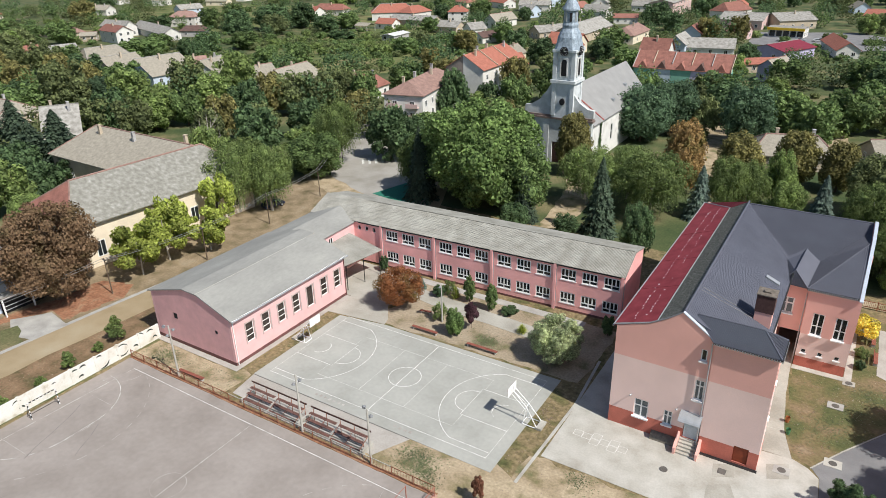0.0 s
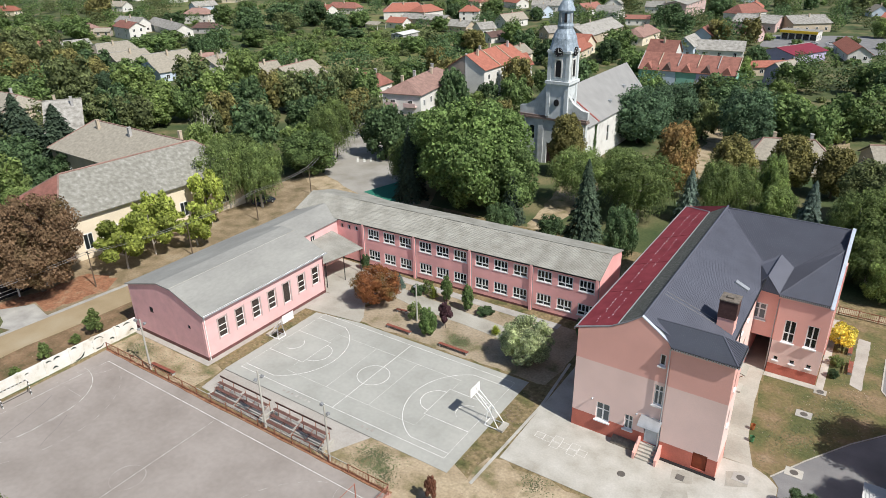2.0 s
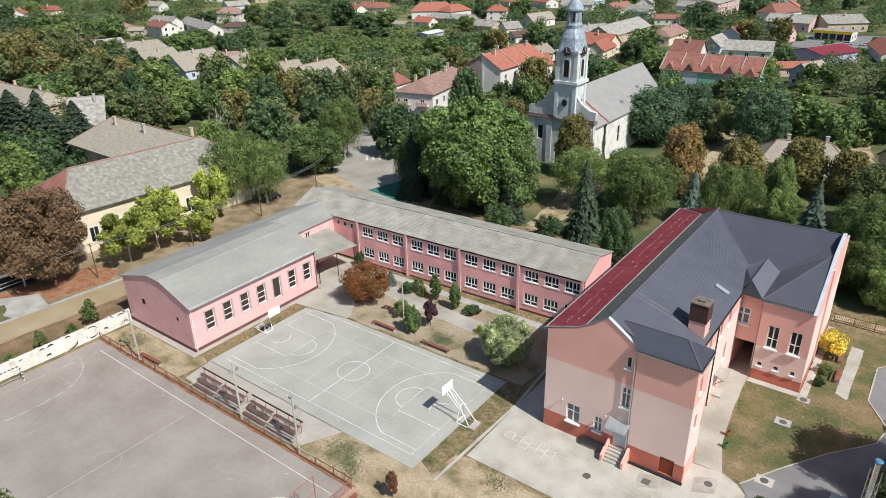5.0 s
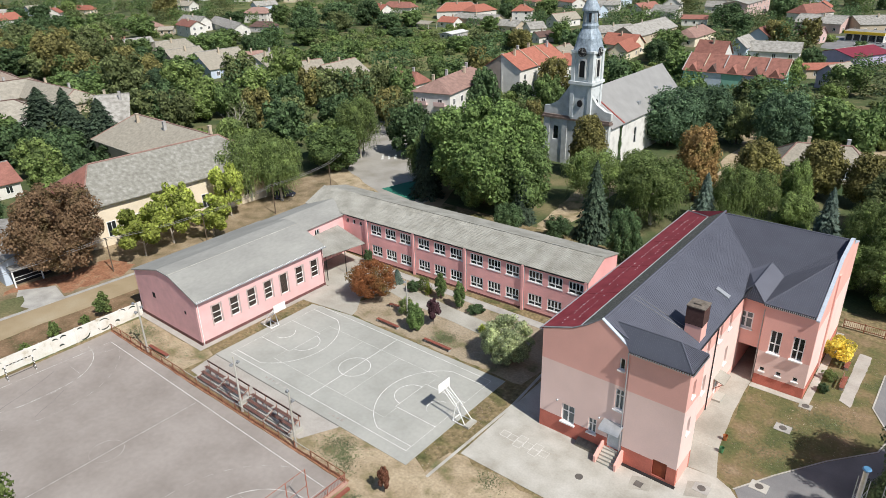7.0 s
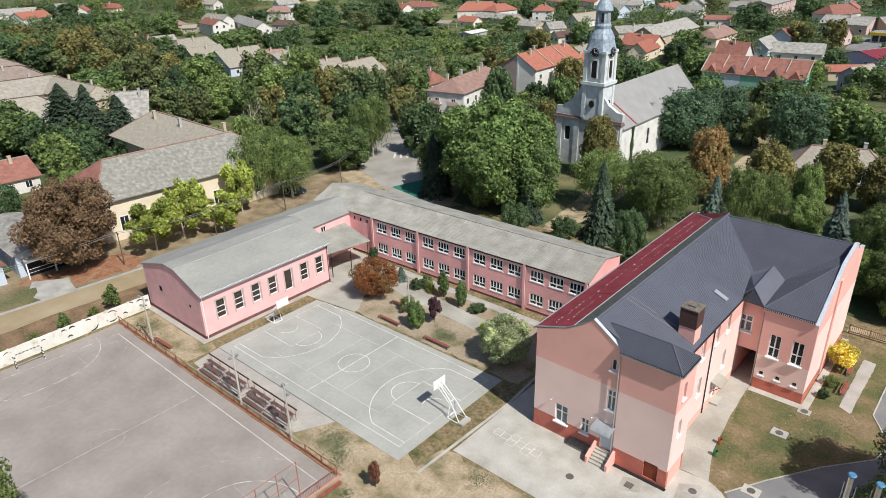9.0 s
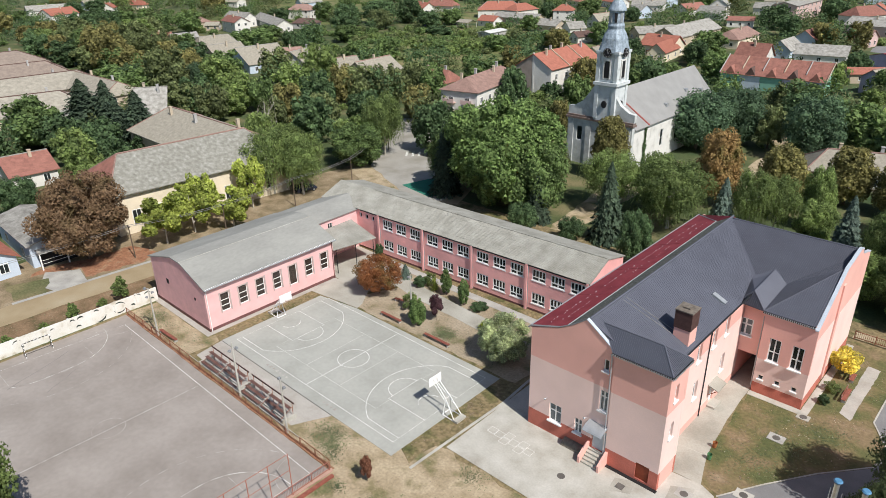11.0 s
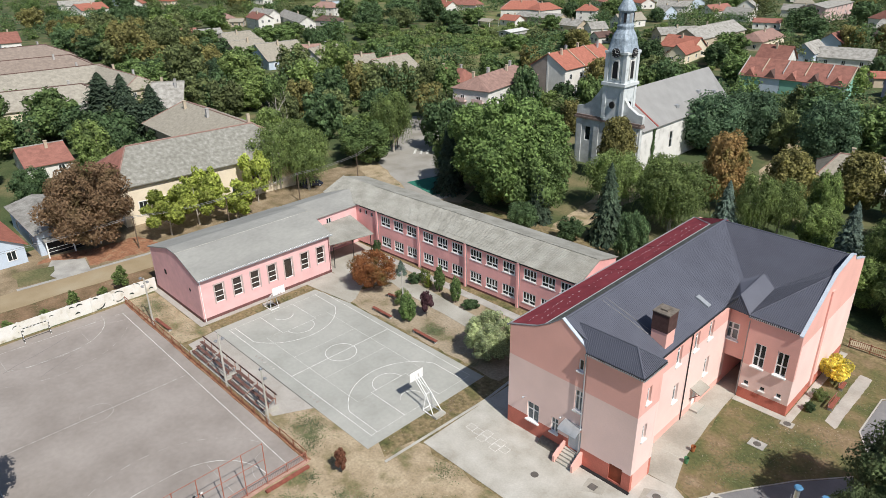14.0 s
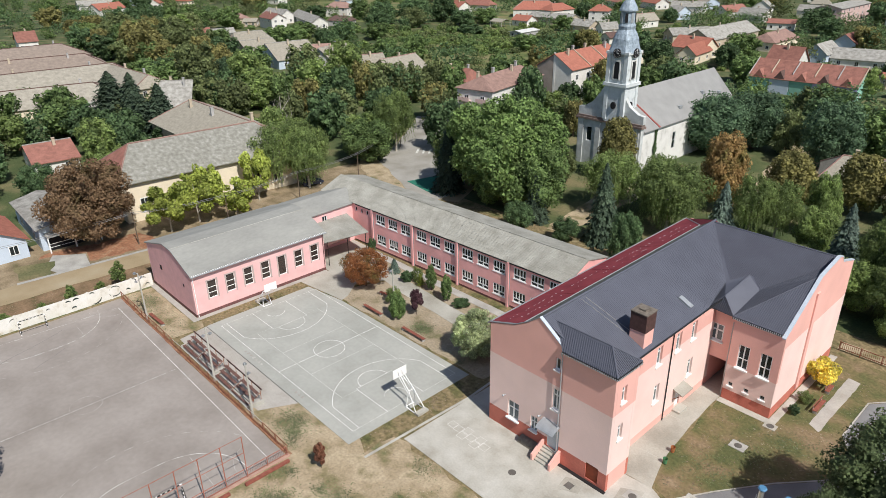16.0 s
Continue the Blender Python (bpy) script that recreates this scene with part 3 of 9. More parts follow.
for s, xe in ((1, -67.2), (-1, -26.6)):
    strip(bm, [(xe, 30.4), (xe + s * 5.0, 30.4)], 0.06, Z + 0.003)
    strip(bm, [(xe, 21.4), (xe + s * 5.0, 21.4)], 0.06, Z + 0.003)
    for k in range(14):
        a = arc(xe, 26.2, s * 10.2, 70 - 140 * k / 14, 70 - 140 * (k + 0.5) / 14, 3)
        strip(bm, a, 0.07, Z + 0.003)
    strip(bm, arc(xe, 35.7, 3.0, -90, -90 + s * 90, 8), 0.05, Z + 0.003)
strip(bm, [(-61.1, 24.1), (-61.0, 25.9), (-61.0, 27.7)], 0.07, Z + 0.005)
strip(bm, [(-62.5, 21.2), (-61.9, 22.3), (-61.2, 23.4)], 0.06, Z + 0.005)
setting("faded_court_lines", bm, LINE_FAINT, "faded older lines on the asphalt court", "court marking")
for pts in ([(-65.2, 28.8), (-64.3, 27.0), (-63.4, 24.7), (-62.7, 22.5), (-62.0, 21.0)], [(-60.5, 27.8), (-59.4, 26.2), (-58.7, 24.7), (-58.1, 23.8)]):
    bm = bmesh.new()
    strip(bm, pts, 0.09, Z)
    setting("tyre_mark", bm, plain("dark_rubber_trace", (0.235, 0.21, 0.20), 0.15, scale=1, rough=0.9), "dark tyre trace on the asphalt court", "ground marking")
bm = bmesh.new()
for k, (u, w) in enumerate(((0, 0), (0.9, 0), (1.8, 0.45), (1.8, -0.45), (2.7, 0), (3.6, 0.45), (3.6, -0.45), (4.5, 0))):
    strip(bm, rect(-18.0 + u, 51.6 + w - 0.05 * u - 0.4, -17.15 + u, 51.6 + w - 0.05 * u + 0.4), 0.07, 0.05, closed=True)
LINE_CHALK = plain("faint_chalk", (0.60, 0.59, 0.56), 0.12, scale=2, rough=0.95)
setting("hopscotch_lines", bm, LINE_CHALK, "white chalk hopscotch squares on the concrete", "ground marking")
bm = bmesh.new()
strip(bm, [(-53.1, 42.33), (-31.6, 42.28)], 0.07, 0.052)
setting("court_joint", bm, plain("dark_joint_filler", (0.13, 0.125, 0.12), 0.2, scale=2), "dark joint along the edge of the grey court", "ground marking")
bm = bmesh.new()
for (bx, by, n) in ((-44.5, 43.1, 7), (-34.0, 43.1, 4)):
    for k in range(n):
        box(bm, bx + k * 0.62, by - 0.12, 0.051, bx + 0.3 + k * 0.62, by + 0.16 + 0.08 * (k % 2), 0.056)
setting("ground_lettering", bm, LINE_FAINT, "faded painted lettering beside the court", "ground marking")

# ---- gym ----
gym = thing("gym", (-63, 52.5, 0), "pink rendered school gym with shallow grey felt roof", "building")
GX0, GX1, GY0, GY1 = -70.0, -56.0, 42.5, 62.5
bm = bmesh.new()
ge = facing("e", (GX1, 0, 0))
g_win = [45.15, 47.75, 50.35, 52.95, 55.5, 58.2, 60.85]
g_h = [(u - 0.62, u + 0.62, 2.1 if i != 4 else 1.75, 4.6) for i, u in enumerate(g_win)]
panel(bm, ge, GY0, GY1, 0.45, 6.15, g_h)
part("wall", bm, PINK, gym, world=True)
bm = bmesh.new()
panel(bm, facing("w", (GX0, 0, 0)), -GY1, -GY0, 0.0, 6.3)
part("wall", bm, PINK, gym, world=True)
bm = bmesh.new()
gable = [(GX0 + 0.36, 0.45), (GX1 - 0.36, 0.45), (GX1 - 0.36, 6.2), (-61.2, 8.0), (-63.3, 8.1), (GX0 + 0.36, 6.4)]
prism(bm, gable, GY0, GY0 + 0.35)
part("gable_wall", bm, PINK_OLD, gym, "faded rose gable wall", world=True)
bm = bmesh.new()
prism(bm, [(p[0], p[1] if p[1] > 1 else 0.0) for p in gable], GY1 - 0.35, GY1)
part("gable_wall", bm, PINK_OLD, gym, world=True)
bm = bmesh.new()
box(bm, GX0, GY0 - 0.04, 0, GX1 + 0.04, GY0 + 0.3, 0.45)
box(bm, GX1 - 0.3, GY0 + 0.3, 0, GX1 + 0.04, GY1, 0.45)
part("plinth", bm, PLINTH_DARK, gym, "dark red-brown plinth", world=True)
SURROUND = plain("grey_brown_window_surround", (0.46, 0.375, 0.35), 0.12, scale=2, rough=0.9)
for i, u in enumerate(g_win):
    z0, z1 = g_h[i][2:]
    w = window(gym, ge, u, z0, 1.24, z1 - z0, (), () if i == 4 else (0.30, 0.60), sill=False, frame_w=0.075, glass=GLASS_BROWN)
    bm = bmesh.new()
    for a, b, c, d in ((u - 0.80, u - 0.62, z0 - 0.15, z1 + 0.18), (u + 0.62, u + 0.80, z0 - 0.15, z1 + 0.18), (u - 0.62, u + 0.62, z1, z1 + 0.18)):
        box(bm, a, -0.035, c, b, 0.0, d, ge)
    o = part("surround", bm, SURROUND, w)
    o.data.transform(Matrix.Translation(-gym.location))
bm = bmesh.new()
E1, E0, R = GX1 + 0.45, GX0 - 0.45, -62.6
Ya, Yb = GY0 - 0.16, GY1 + 0.3
sheet(bm, [(E1, Ya, 6.1), (E1, Yb, 6.1), (-61.0, Yb, 8.15), (-61.0, Ya, 8.15)], 0.14)
roof = part("roof_slope", bm, FELT, gym, world=True)
bm = bmesh.new()
sheet(bm, [(-61.003, Ya, 8.15), (-61.003, Yb, 8.15), (-63.6, Yb, 8.25), (-63.6, Ya, 8.25)], 0.14)
part("roof_crest", bm, FELT, gym, world=True)
bm = bmesh.new()
sheet(bm, [(-63.603, Ya, 8.25), (-63.603, Yb, 8.25), (E0, Yb, 6.35), (E0, Ya, 6.35)], 0.14)
part("roof_slope", bm, FELT, gym, world=True)
bm = bmesh.new()
rod(bm, (-61.2, Ya, 8.15), (-61.2, Yb, 8.15), 0.045, n=6)
part("ridge_strip", bm, CONCRETE, gym, world=True)
bm = bmesh.new()
rod(bm, (E1 + 0.06, Ya, 6.03), (E1 + 0.06, Yb, 6.03), 0.08)
part("gutter", bm, METAL_GREY, gym, world=True)
for y in (GY0 + 0.2, GY1 - 0.2):
    bm = bmesh.new()
    rod(bm, (GX1 + 0.1, y, 0.1), (GX1 + 0.1, y, 5.7), 0.055)
    rod(bm, (GX1 + 0.1, y, 5.7), (E1 + 0.04, y, 6.0), 0.055)
    part("downpipe", bm, WHITE if y < 50 else PLINTH_DARK, gym, world=True)
bm = bmesh.new()
box(bm, -66.2, GY0 - 0.03, 3.55, -65.6, GY0 + 0.1, 4.25)
part("vent", bm, DARK, gym, "small dark vent in the gable", world=True)
bm = bmesh.new()
box(bm, -58.85, GY0 - 0.03, 3.6, -58.5, GY0 + 0.1, 3.98)
part("vent", bm, DARK, gym, "small dark vent in the gable", world=True)
bm = bmesh.new()
for k in range(70):
    y = Ya + 0.2 + k * (Yb - Ya - 0.4) / 69
    box(bm, E1 - 0.12, y - 0.06, 6.13, E1 + 0.10, y + 0.06, 6.155)
tagged(part("snow_guard", bm, WHITE, gym, world=True), kind="stuff")

# ---- connector and canopy between gym and wing ----
link = thing("link_building", (-64, 67, 0), "low pink link building with grey roof joining gym and school wing", "building")
bm = bmesh.new()
panel(bm, facing("e", (-62.0, 0, 0)), 62.56, 75, 0, 6.2, [(66.4, 67.3, 4.4, 5.6)])
part("wall", bm, PINK, link, world=True)
window(link, facing("e", (-62.0, 0, 0)), 66.85, 4.4, 0.9, 1.2, (0.5,))
bm = bmesh.new()
panel(bm, facing("w", (-69.6, 0, 0)), -75, -62.56, 0, 6.2)
part("wall", bm, PINK, link, world=True)
bm = bmesh.new()
sheet(bm, [(-61.7, 62.95, 6.3), (-61.7, 72.2, 6.45), (-66.0, 74, 7.55), (-66.0, 62.95, 7.5)], 0.12)
sheet(bm, [(-66.0, 62.95, 7.5), (-66.0, 74, 7.55), (-70.3, 74, 6.4), (-70.3, 62.95, 6.3)], 0.12)
part("roof", bm, FELT, link, world=True)
canopy = thing("canopy", (-58, 67, 0), "grey corrugated canopy on steel posts over the yard entrance", "canopy")
bm = bmesh.new()
sheet(bm, [(-61.95, 63.2, 4.85), (-61.95, 70.9, 5.0), (-55.4, 70.2, 3.95), (-56.9, 63.2, 3.85)], 0.10)
part("roof", bm, ASBESTOS, canopy, world=True)
for px_, py_ in ((-56.7, 63.6), (-56.2, 66.8), (-55.7, 69.8)):
    bm = bmesh.new()
    rod(bm, (px_, py_, 0.04), (px_, py_, 3.85), 0.06)
    part("post", bm, BLACK_METAL, canopy, world=True)
bm = bmesh.new()
box(bm, -56.4, 63.3, 3.62, -56.25, 70.1, 3.8)
part("beam", bm, WOOD_BROWN, canopy, world=True)

# ---- two-storey wing ----
wing = thing("school_wing", (-41, 78, 0), "two-storey rose school wing with grey corrugated roof", "building")
WX0, WX1, WY0, WY1 = -63.5, -20.8, 72.0, 80.6
WB0, BAY = -57.0, 9.07
ws = facing("s", (0, WY0, 0))
holes, w_list = [], []
for b in range(4):
    for c in range(3):
        u = WB0 + BAY * b + 1.82 + c * 2.83
        for z in (1.1, 4.45):
            holes.append((u - 1.02, u + 1.02, z, z + 1.62))
            w_list.append((u, z, b, c))
small = [(-62.4 + 1.35 * k, 5.2) for k in range(4)]
holes += [(u - 0.28, u + 0.28, z, z + 0.75) for u, z in small]
bm = bmesh.new()
panel(bm, ws, WX0, WX1, 0.3, 6.6, holes)
part("wall", bm, PINK_WING, wing, world=True)
bm = bmesh.new()
box(bm, WB0, WY0 - 0.03, 0, WX1, WY0 + 0.3, 0.3)
part("plinth", bm, PLINTH_DARK, wing, world=True)
for y, a in ((WY1, "n"),):
    bm = bmesh.new()
    panel(bm, facing("n", (0, y, 0)), -WX1, -WX0 + 6, 0, 6.95)
    part("wall", bm, PINK_WING, wing, world=True)
bm = bmesh.new()
prism(bm, [(WY0 + 0.36, 0), (WY1 - 0.36, 0), (WY1 - 0.36, 6.95), (76.3, 8.15), (WY0 + 0.36, 6.6)], WX1 - 0.35, WX1, "x")
part("gable_wall", bm, PINK_WING, wing, world=True)
bm = bmesh.new()
prism(bm, [(WY0 + 0.36, 0), (WY1 - 0.36, 0), (WY1 - 0.36, 6.95), (76.3, 8.15), (WY0 + 0.36, 6.6)], -70.0, -69.65, "x")
part("gable_wall", bm, PINK_WING, wing, world=True)
bm = bmesh.new()
box(bm, -69, WY0 + 0.4, 0.1, WX1 - 0.4, WY1 - 0.4, 0.2)
box(bm, -69, WY0 + 0.4, 3.4, WX1 - 0.4, WY1 - 0.4, 3.6)
box(bm, -69, 75.5, 0.2, WX1 - 0.4, 75.6, 6.5)
part("inner_floor", bm, CREAM, wing, world=True)
for u, z, b, c in w_list:
    window(wing, ws, u, z, 2.04, 1.62, (0.26, 0.5, 0.74), (0.34,), frame_w=0.12, depth=0.09, sill_w=0.05, low_cols=(0.5,))
for u, z in small:
    window(wing, ws, u, z, 0.56, 0.75, (), (), sill=False)
for b in range(5):
    x = WB0 + BAY * b - (0.25 if b == 4 else 0)
    bm = bmesh.new()
    box(bm, x - 0.17, WY0 - 0.27, 0, x + 0.17, WY0 - 0.003, 6.55)
    part("pilaster", bm, PINK_WING, wing, world=True)
    bm = bmesh.new()
    rod(bm, (x + 0.25, WY0 - 0.10, 0.1), (x + 0.25, WY0 - 0.10, 6.4), 0.05)
    part("downpipe", bm, METAL_GREY, wing, world=True)
EY, EZ, RY, RZ, BY, BZ = 71.86, 6.62, 76.3, 8.3, 80.9, 7.1
bm = bmesh.new()
sheet(bm, [(-69.9, EY + 0.05, EZ - 0.05), (WX1 + 0.12, EY + 0.05, EZ - 0.05), (WX1 + 0.12, RY, RZ - 0.05), (-69.9, RY, RZ - 0.05)], 0.12)
sheet(bm, [(-69.9, RY, RZ - 0.05), (WX1 + 0.12, RY, RZ - 0.05), (WX1 + 0.12, BY, BZ), (-69.9, BY, BZ)], 0.12)
wroof = part("roof", bm, ASBESTOS, wing, world=True)
for k in range(42):
    x = -62 + k * 0.98
    bm = bmesh.new()
    box(bm, x, RY - 0.13, RZ + 0.0, x + 0.94, RY + 0.13, RZ + 0.05 + 0.02 * (k % 2))
    part("ridge_cap", bm, ASBESTOS, wroof).data.transform(Matrix.Translation(-wing.location))
bm = bmesh.new()
box(bm, -61, EY - 0.03, EZ - 0.24, WX1 + 0.12, EY + 0.05, EZ - 0.12)
part("gutter", bm, BLACK_METAL, wing, world=True)

# ---- tall school building ----
tb = thing("tall_school_building", (-8, 72, 0), "tall pink and salmon school building with anthracite and red roofs", "building")
TX0, TX1, TY0, EX0 = -15.8, -3.5, 55.0, -3.1
ts = facing("s", (0, TY0, 0))
f_win = [(-12.68, 1.65, 1.4, 2.05, (0.5,), (0.62,)), (-10.1, 1.75, 0.85, 1.65, (0.5,), (0.62,)), (-7.7, 5.55, 0.85, 2.2, (0.5,), (0.7,)), (-7.75, 9.85, 0.55, 1.2, (), ())]
f_h = [(u - w / 2, u + w / 2, z, z + h) for u, z, w, h, *_ in f_win] + [(-8.55, -7.05, 1.0, 3.35)]
for name, mat, z0, z1 in (("lower_wall", BLUSH, 1.95, 8.1), ("plinth", PLINTH_RED, 0.0, 1.95)):
    bm = bmesh.new()
    panel(bm, ts, TX0, -7.0, z0, z1, f_h)
    part(name, bm, mat, tb, world=True)
bm = bmesh.new()
panel(bm, ts, TX0, -7.0, 8.1, 11.2, f_h)
prism(bm, [(TX0, 11.2), (-7.0, 11.2), (-7.0, 12.05), (-8.7, 13.3), (-10.0, 14.2), (-11.3, 13.15), (-12.7, 12.3), (TX0, 11.2)], TY0, TY0 + 0.35)
part("upper_wall", bm, SALMON, tb, world=True)
for u, z, w, h, c, r in f_win:
    window(tb, ts, u, z, w, h, c, r, sill_w=0.22, frame_w=0.11, glass=GLASS_PALE if z < 9 else None)
bm = bmesh.new()
for (xa, za), (xb, zb) in (((-10.0, 14.2), (-8.7, 13.3)), ((-8.7, 13.3), (-6.9, 12.0))):
    prism(bm, [(xa, za), (xb, zb), (xb, zb + 0.09), (xa, za + 0.09)], TY0 - 0.06, TY0 + 0.3)
part("coping", bm, COPING, tb, "pale metal coping on the gable", world=True)
bm = bmesh.new()
for (xa, za), (xb, zb) in (((-10.0, 14.2), (-11.3, 13.2)), ((-11.3, 13.2), (-12.8, 12.3)), ((-12.8, 12.3), (TX0 - 0.3, 11.2))):
    prism(bm, [(xa, za), (xb, zb), (xb, zb + 0.05), (xa, za + 0.05)], TY0 - 0.04, TY0 + 0.22)
part("edge_flashing", bm, plain("dull_grey_flashing", (0.22, 0.22, 0.225), 0.15), tb, world=True)
# west, north and east walls of the long block
for name, mat, z0, z1 in (("upper_wall", SALMON, 8.1, 11.0), ("lower_wall", BLUSH, 1.5, 8.1), ("plinth", PLINTH_RED, 0, 1.5)):
    bm = bmesh.new()
    panel(bm, facing("w", (TX0, 0, 0)), -93, -TY0 - 0.36, z0, z1)
    part(name, bm, mat, tb, world=True)
te = facing("e", (TX1, 0, 0))
e_win = [(64.9, 7.6, 0.95, 2.1), (68.4, 7.6, 0.95, 2.1), (71.4, 7.6, 0.95, 2.1), (65.2, 3.2, 0.95, 2.1), (71.6, 3.2, 0.95, 2.1)]
e_h = [(u - w / 2, u + w / 2, z, z + h) for u, z, w, h in e_win] + [(69.4, 70.4, 0.3, 2.6)]
# Plinth coloured salmon here: the sun's bleaching is put into its paint.
for name, mat, z0, z1 in (("upper_wall", SALMON, 8.1, 10.9), ("lower_wall", BLUSH, 0.9, 8.1), ("plinth", SALMON, 0, 0.9)):
    bm = bmesh.new()
    if name == "upper_wall":
        panel(bm, te, 57.0, 73.1, z0, z1, e_h)
        panel(bm, te, 73.1, 76.2, z0, 9.55)
    else:
        panel(bm, te, 57.0, 76.2, z0, z1, e_h)
    part(name, bm, mat, tb, world=True)
for u, z, w, h in e_win:
    window(tb, te, u, z, w, h, (0.5,), (0.68,), depth=0.27, glass=GLASS_PALE)
bm = bmesh.new()
box(bm, TX1 - 0.2, 69.45, 0.3, TX1 - 0.12, 70.35, 2.55)
part("door", bm, WHITE, tb, world=True)
bm = bmesh.new()
sheet(bm, [(TX1, 68.7, 3.0), (TX1, 70.8, 3.0), (TX1 + 1.1, 70.8, 2.62), (TX1 + 1.1, 68.7, 2.62)], 0.1)
porch = part("porch_roof", bm, PAVE, tb, "small beige lean-to porch roof", world=True)
for y in (68.8, 70.7):
    bm = bmesh.new()
    rod(bm, (TX1 + 0.95, y, 2.55), (TX1 + 0.05, y, 1.7), 0.04)
    part("bracket", bm, RUST, porch).data.transform(Matrix.Translation(-tb.location))
bm = bmesh.new()
rod(bm, (TX1 + 0.08, 67.1, 0.05), (TX1 + 0.08, 67.1, 10.4), 0.06)
rod(bm, (TX1 + 0.08, 67.1, 10.4), (EX0 + 0.05, 67.1, 10.7), 0.06)
part("downpipe", bm, BLACK_METAL, tb, "dark metal downpipe", world=True)
bm = bmesh.new()
box(bm, TX1, 69.1, 0.047, TX1 + 0.9, 70.7, 0.28)
part("doorstep", bm, CONCRETE, tb, world=True)
# stair tower on the south-east corner
AX0, AX1, AY0, AY1 = -7.0, -1.8, 54.82, 57.9
an_s, an_e = facing("s", (0, AY0, 0)), facing("e", (AX1, 0, 0))
for name, mat, z0, z1, hs in (("upper_wall", SALMON, 8.1, 12.3, []), ("lower_wall", BLUSH, 1.9, 8.1, [(-3.95, -2.65, 0.3, 2.05)]), ("plinth", PLINTH_RED, 0, 1.9, [(-3.95, -2.65, 0.3, 2.05)])):
    bm = bmesh.new()
    panel(bm, an_s, AX0, AX1, z0, z1, hs)
    # East side of the red plinth takes lighter salmon in place of sunlight.
    if name == "plinth":
        pb = bmesh.new()
        panel(pb, an_e, AY0 + 0.36, AY1, z0, z1)
        part(name, pb, SALMON, tb, world=True)
    else:
        panel(bm, an_e, AY0 + 0.36, AY1, z0, z1, [(55.9, 56.6, 5.0, 6.7), (55.9, 56.6, 8.9, 10.6)])
    part(name, bm, mat, tb, world=True)
    bm = bmesh.new()
    panel(bm, facing("n", (0, AY1 + 0.36, 0)), -AX1, -TX1, z0, z1)
    part(name, bm, mat, tb, world=True)
for z in (5.0, 8.9):
    window(tb, an_e, 56.25, z, 0.7, 1.7, (), (0.6,), depth=0.27, glass=GLASS_PALE)
bm = bmesh.new()
box(bm, -3.95, AY0 + 0.12, 0.3, -2.65, AY0 + 0.2, 2.05)
box(bm, -3.86, AY0 + 0.08, 0.4, -2.74, AY0 + 0.12, 1.95)
part("cellar_door", bm, plain("red_brown_door", (0.25, 0.055, 0.025), 0.15, scale=2, rough=0.6), tb, "red-brown metal cellar door", world=True)
# Dark strip laid where the gutter's shadow runs along the wall.
bm = bmesh.new()
box(bm, AX0 + 0.1, AY0 - 0.34, 0.03, AX1 + 0.12, AY0 - 0.004, 0.11)
part("drain_strip", bm, BLACK_METAL, tb, "dark strip in place of the gutter shadow along the wall foot", world=True)
bm = bmesh.new()
a = [(AX0 - 0.1, AY0 - 0.22, 12.25), (AX1 + 0.2, AY0 - 0.22, 12.25), (AX1 + 0.2, AY1 + 0.3, 12.25), (-7.6, AY1 + 0.3, 12.25)]
r0, r1 = (-9.0, 56.3, 13.72), (-3.4, 56.3, 13.72)
sheet(bm, [a[0], a[1], r1, r0])
sheet(bm, [a[1], a[2], r1])
sheet(bm, [a[2], a[3], r0, r1])
aroof = part("tower_roof", bm, ROOF_DARK, tb, "ribbed anthracite metal hip roof", world=True)
bm = bmesh.new()
ribs(bm, a[0], a[1], r0, r1, 0.19)
hip_ribs(bm, a[1], a[2], r1, 0.19)
rod(bm, a[1], r1, 0.08, n=6)
rod(bm, a[2], r1, 0.08, n=6)
rod(bm, r0, r1, 0.08, n=6)
part("roof_rib", bm, ROOF_DARK, aroof).data.transform(Matrix.Translation(-tb.location))
bm = bmesh.new()
box(bm, AX0 - 0.1, AY0 - 0.32, 12.10, AX1 + 0.3, AY0 - 0.22, 12.22)
box(bm, AX1 + 0.2, AY0 - 0.22, 12.10, AX1 + 0.3, AY1 + 0.3, 12.22)
part("gutter", bm, BLACK_METAL, tb, world=True)
bm = bmesh.new()
for k in range(27):
    x = AX0 - 0.05 + k * 0.21
    box(bm, x, AY0 - 0.36, 12.04, x + 0.10, AY0 - 0.30, 12.2)
for k in range(17):
    y = AY0 - 0.2 + k * 0.21
    box(bm, AX1 + 0.28, y, 12.04, AX1 + 0.34, y + 0.10, 12.2)
tagged(part("rib_end", bm, METAL_GREY, aroof), kind="stuff").data.transform(Matrix.Translation(-tb.location))
bm = bmesh.new()
rod(bm, (-7.15, AY0 - 0.1, 0.3), (-7.15, AY0 - 0.1, 11.5), 0.06)
rod(bm, (-7.15, AY0 - 0.1, 11.5), (-7.15, AY0 - 0.26, 12.1), 0.06)
part("downpipe", bm, METAL_GREY, tb, world=True)
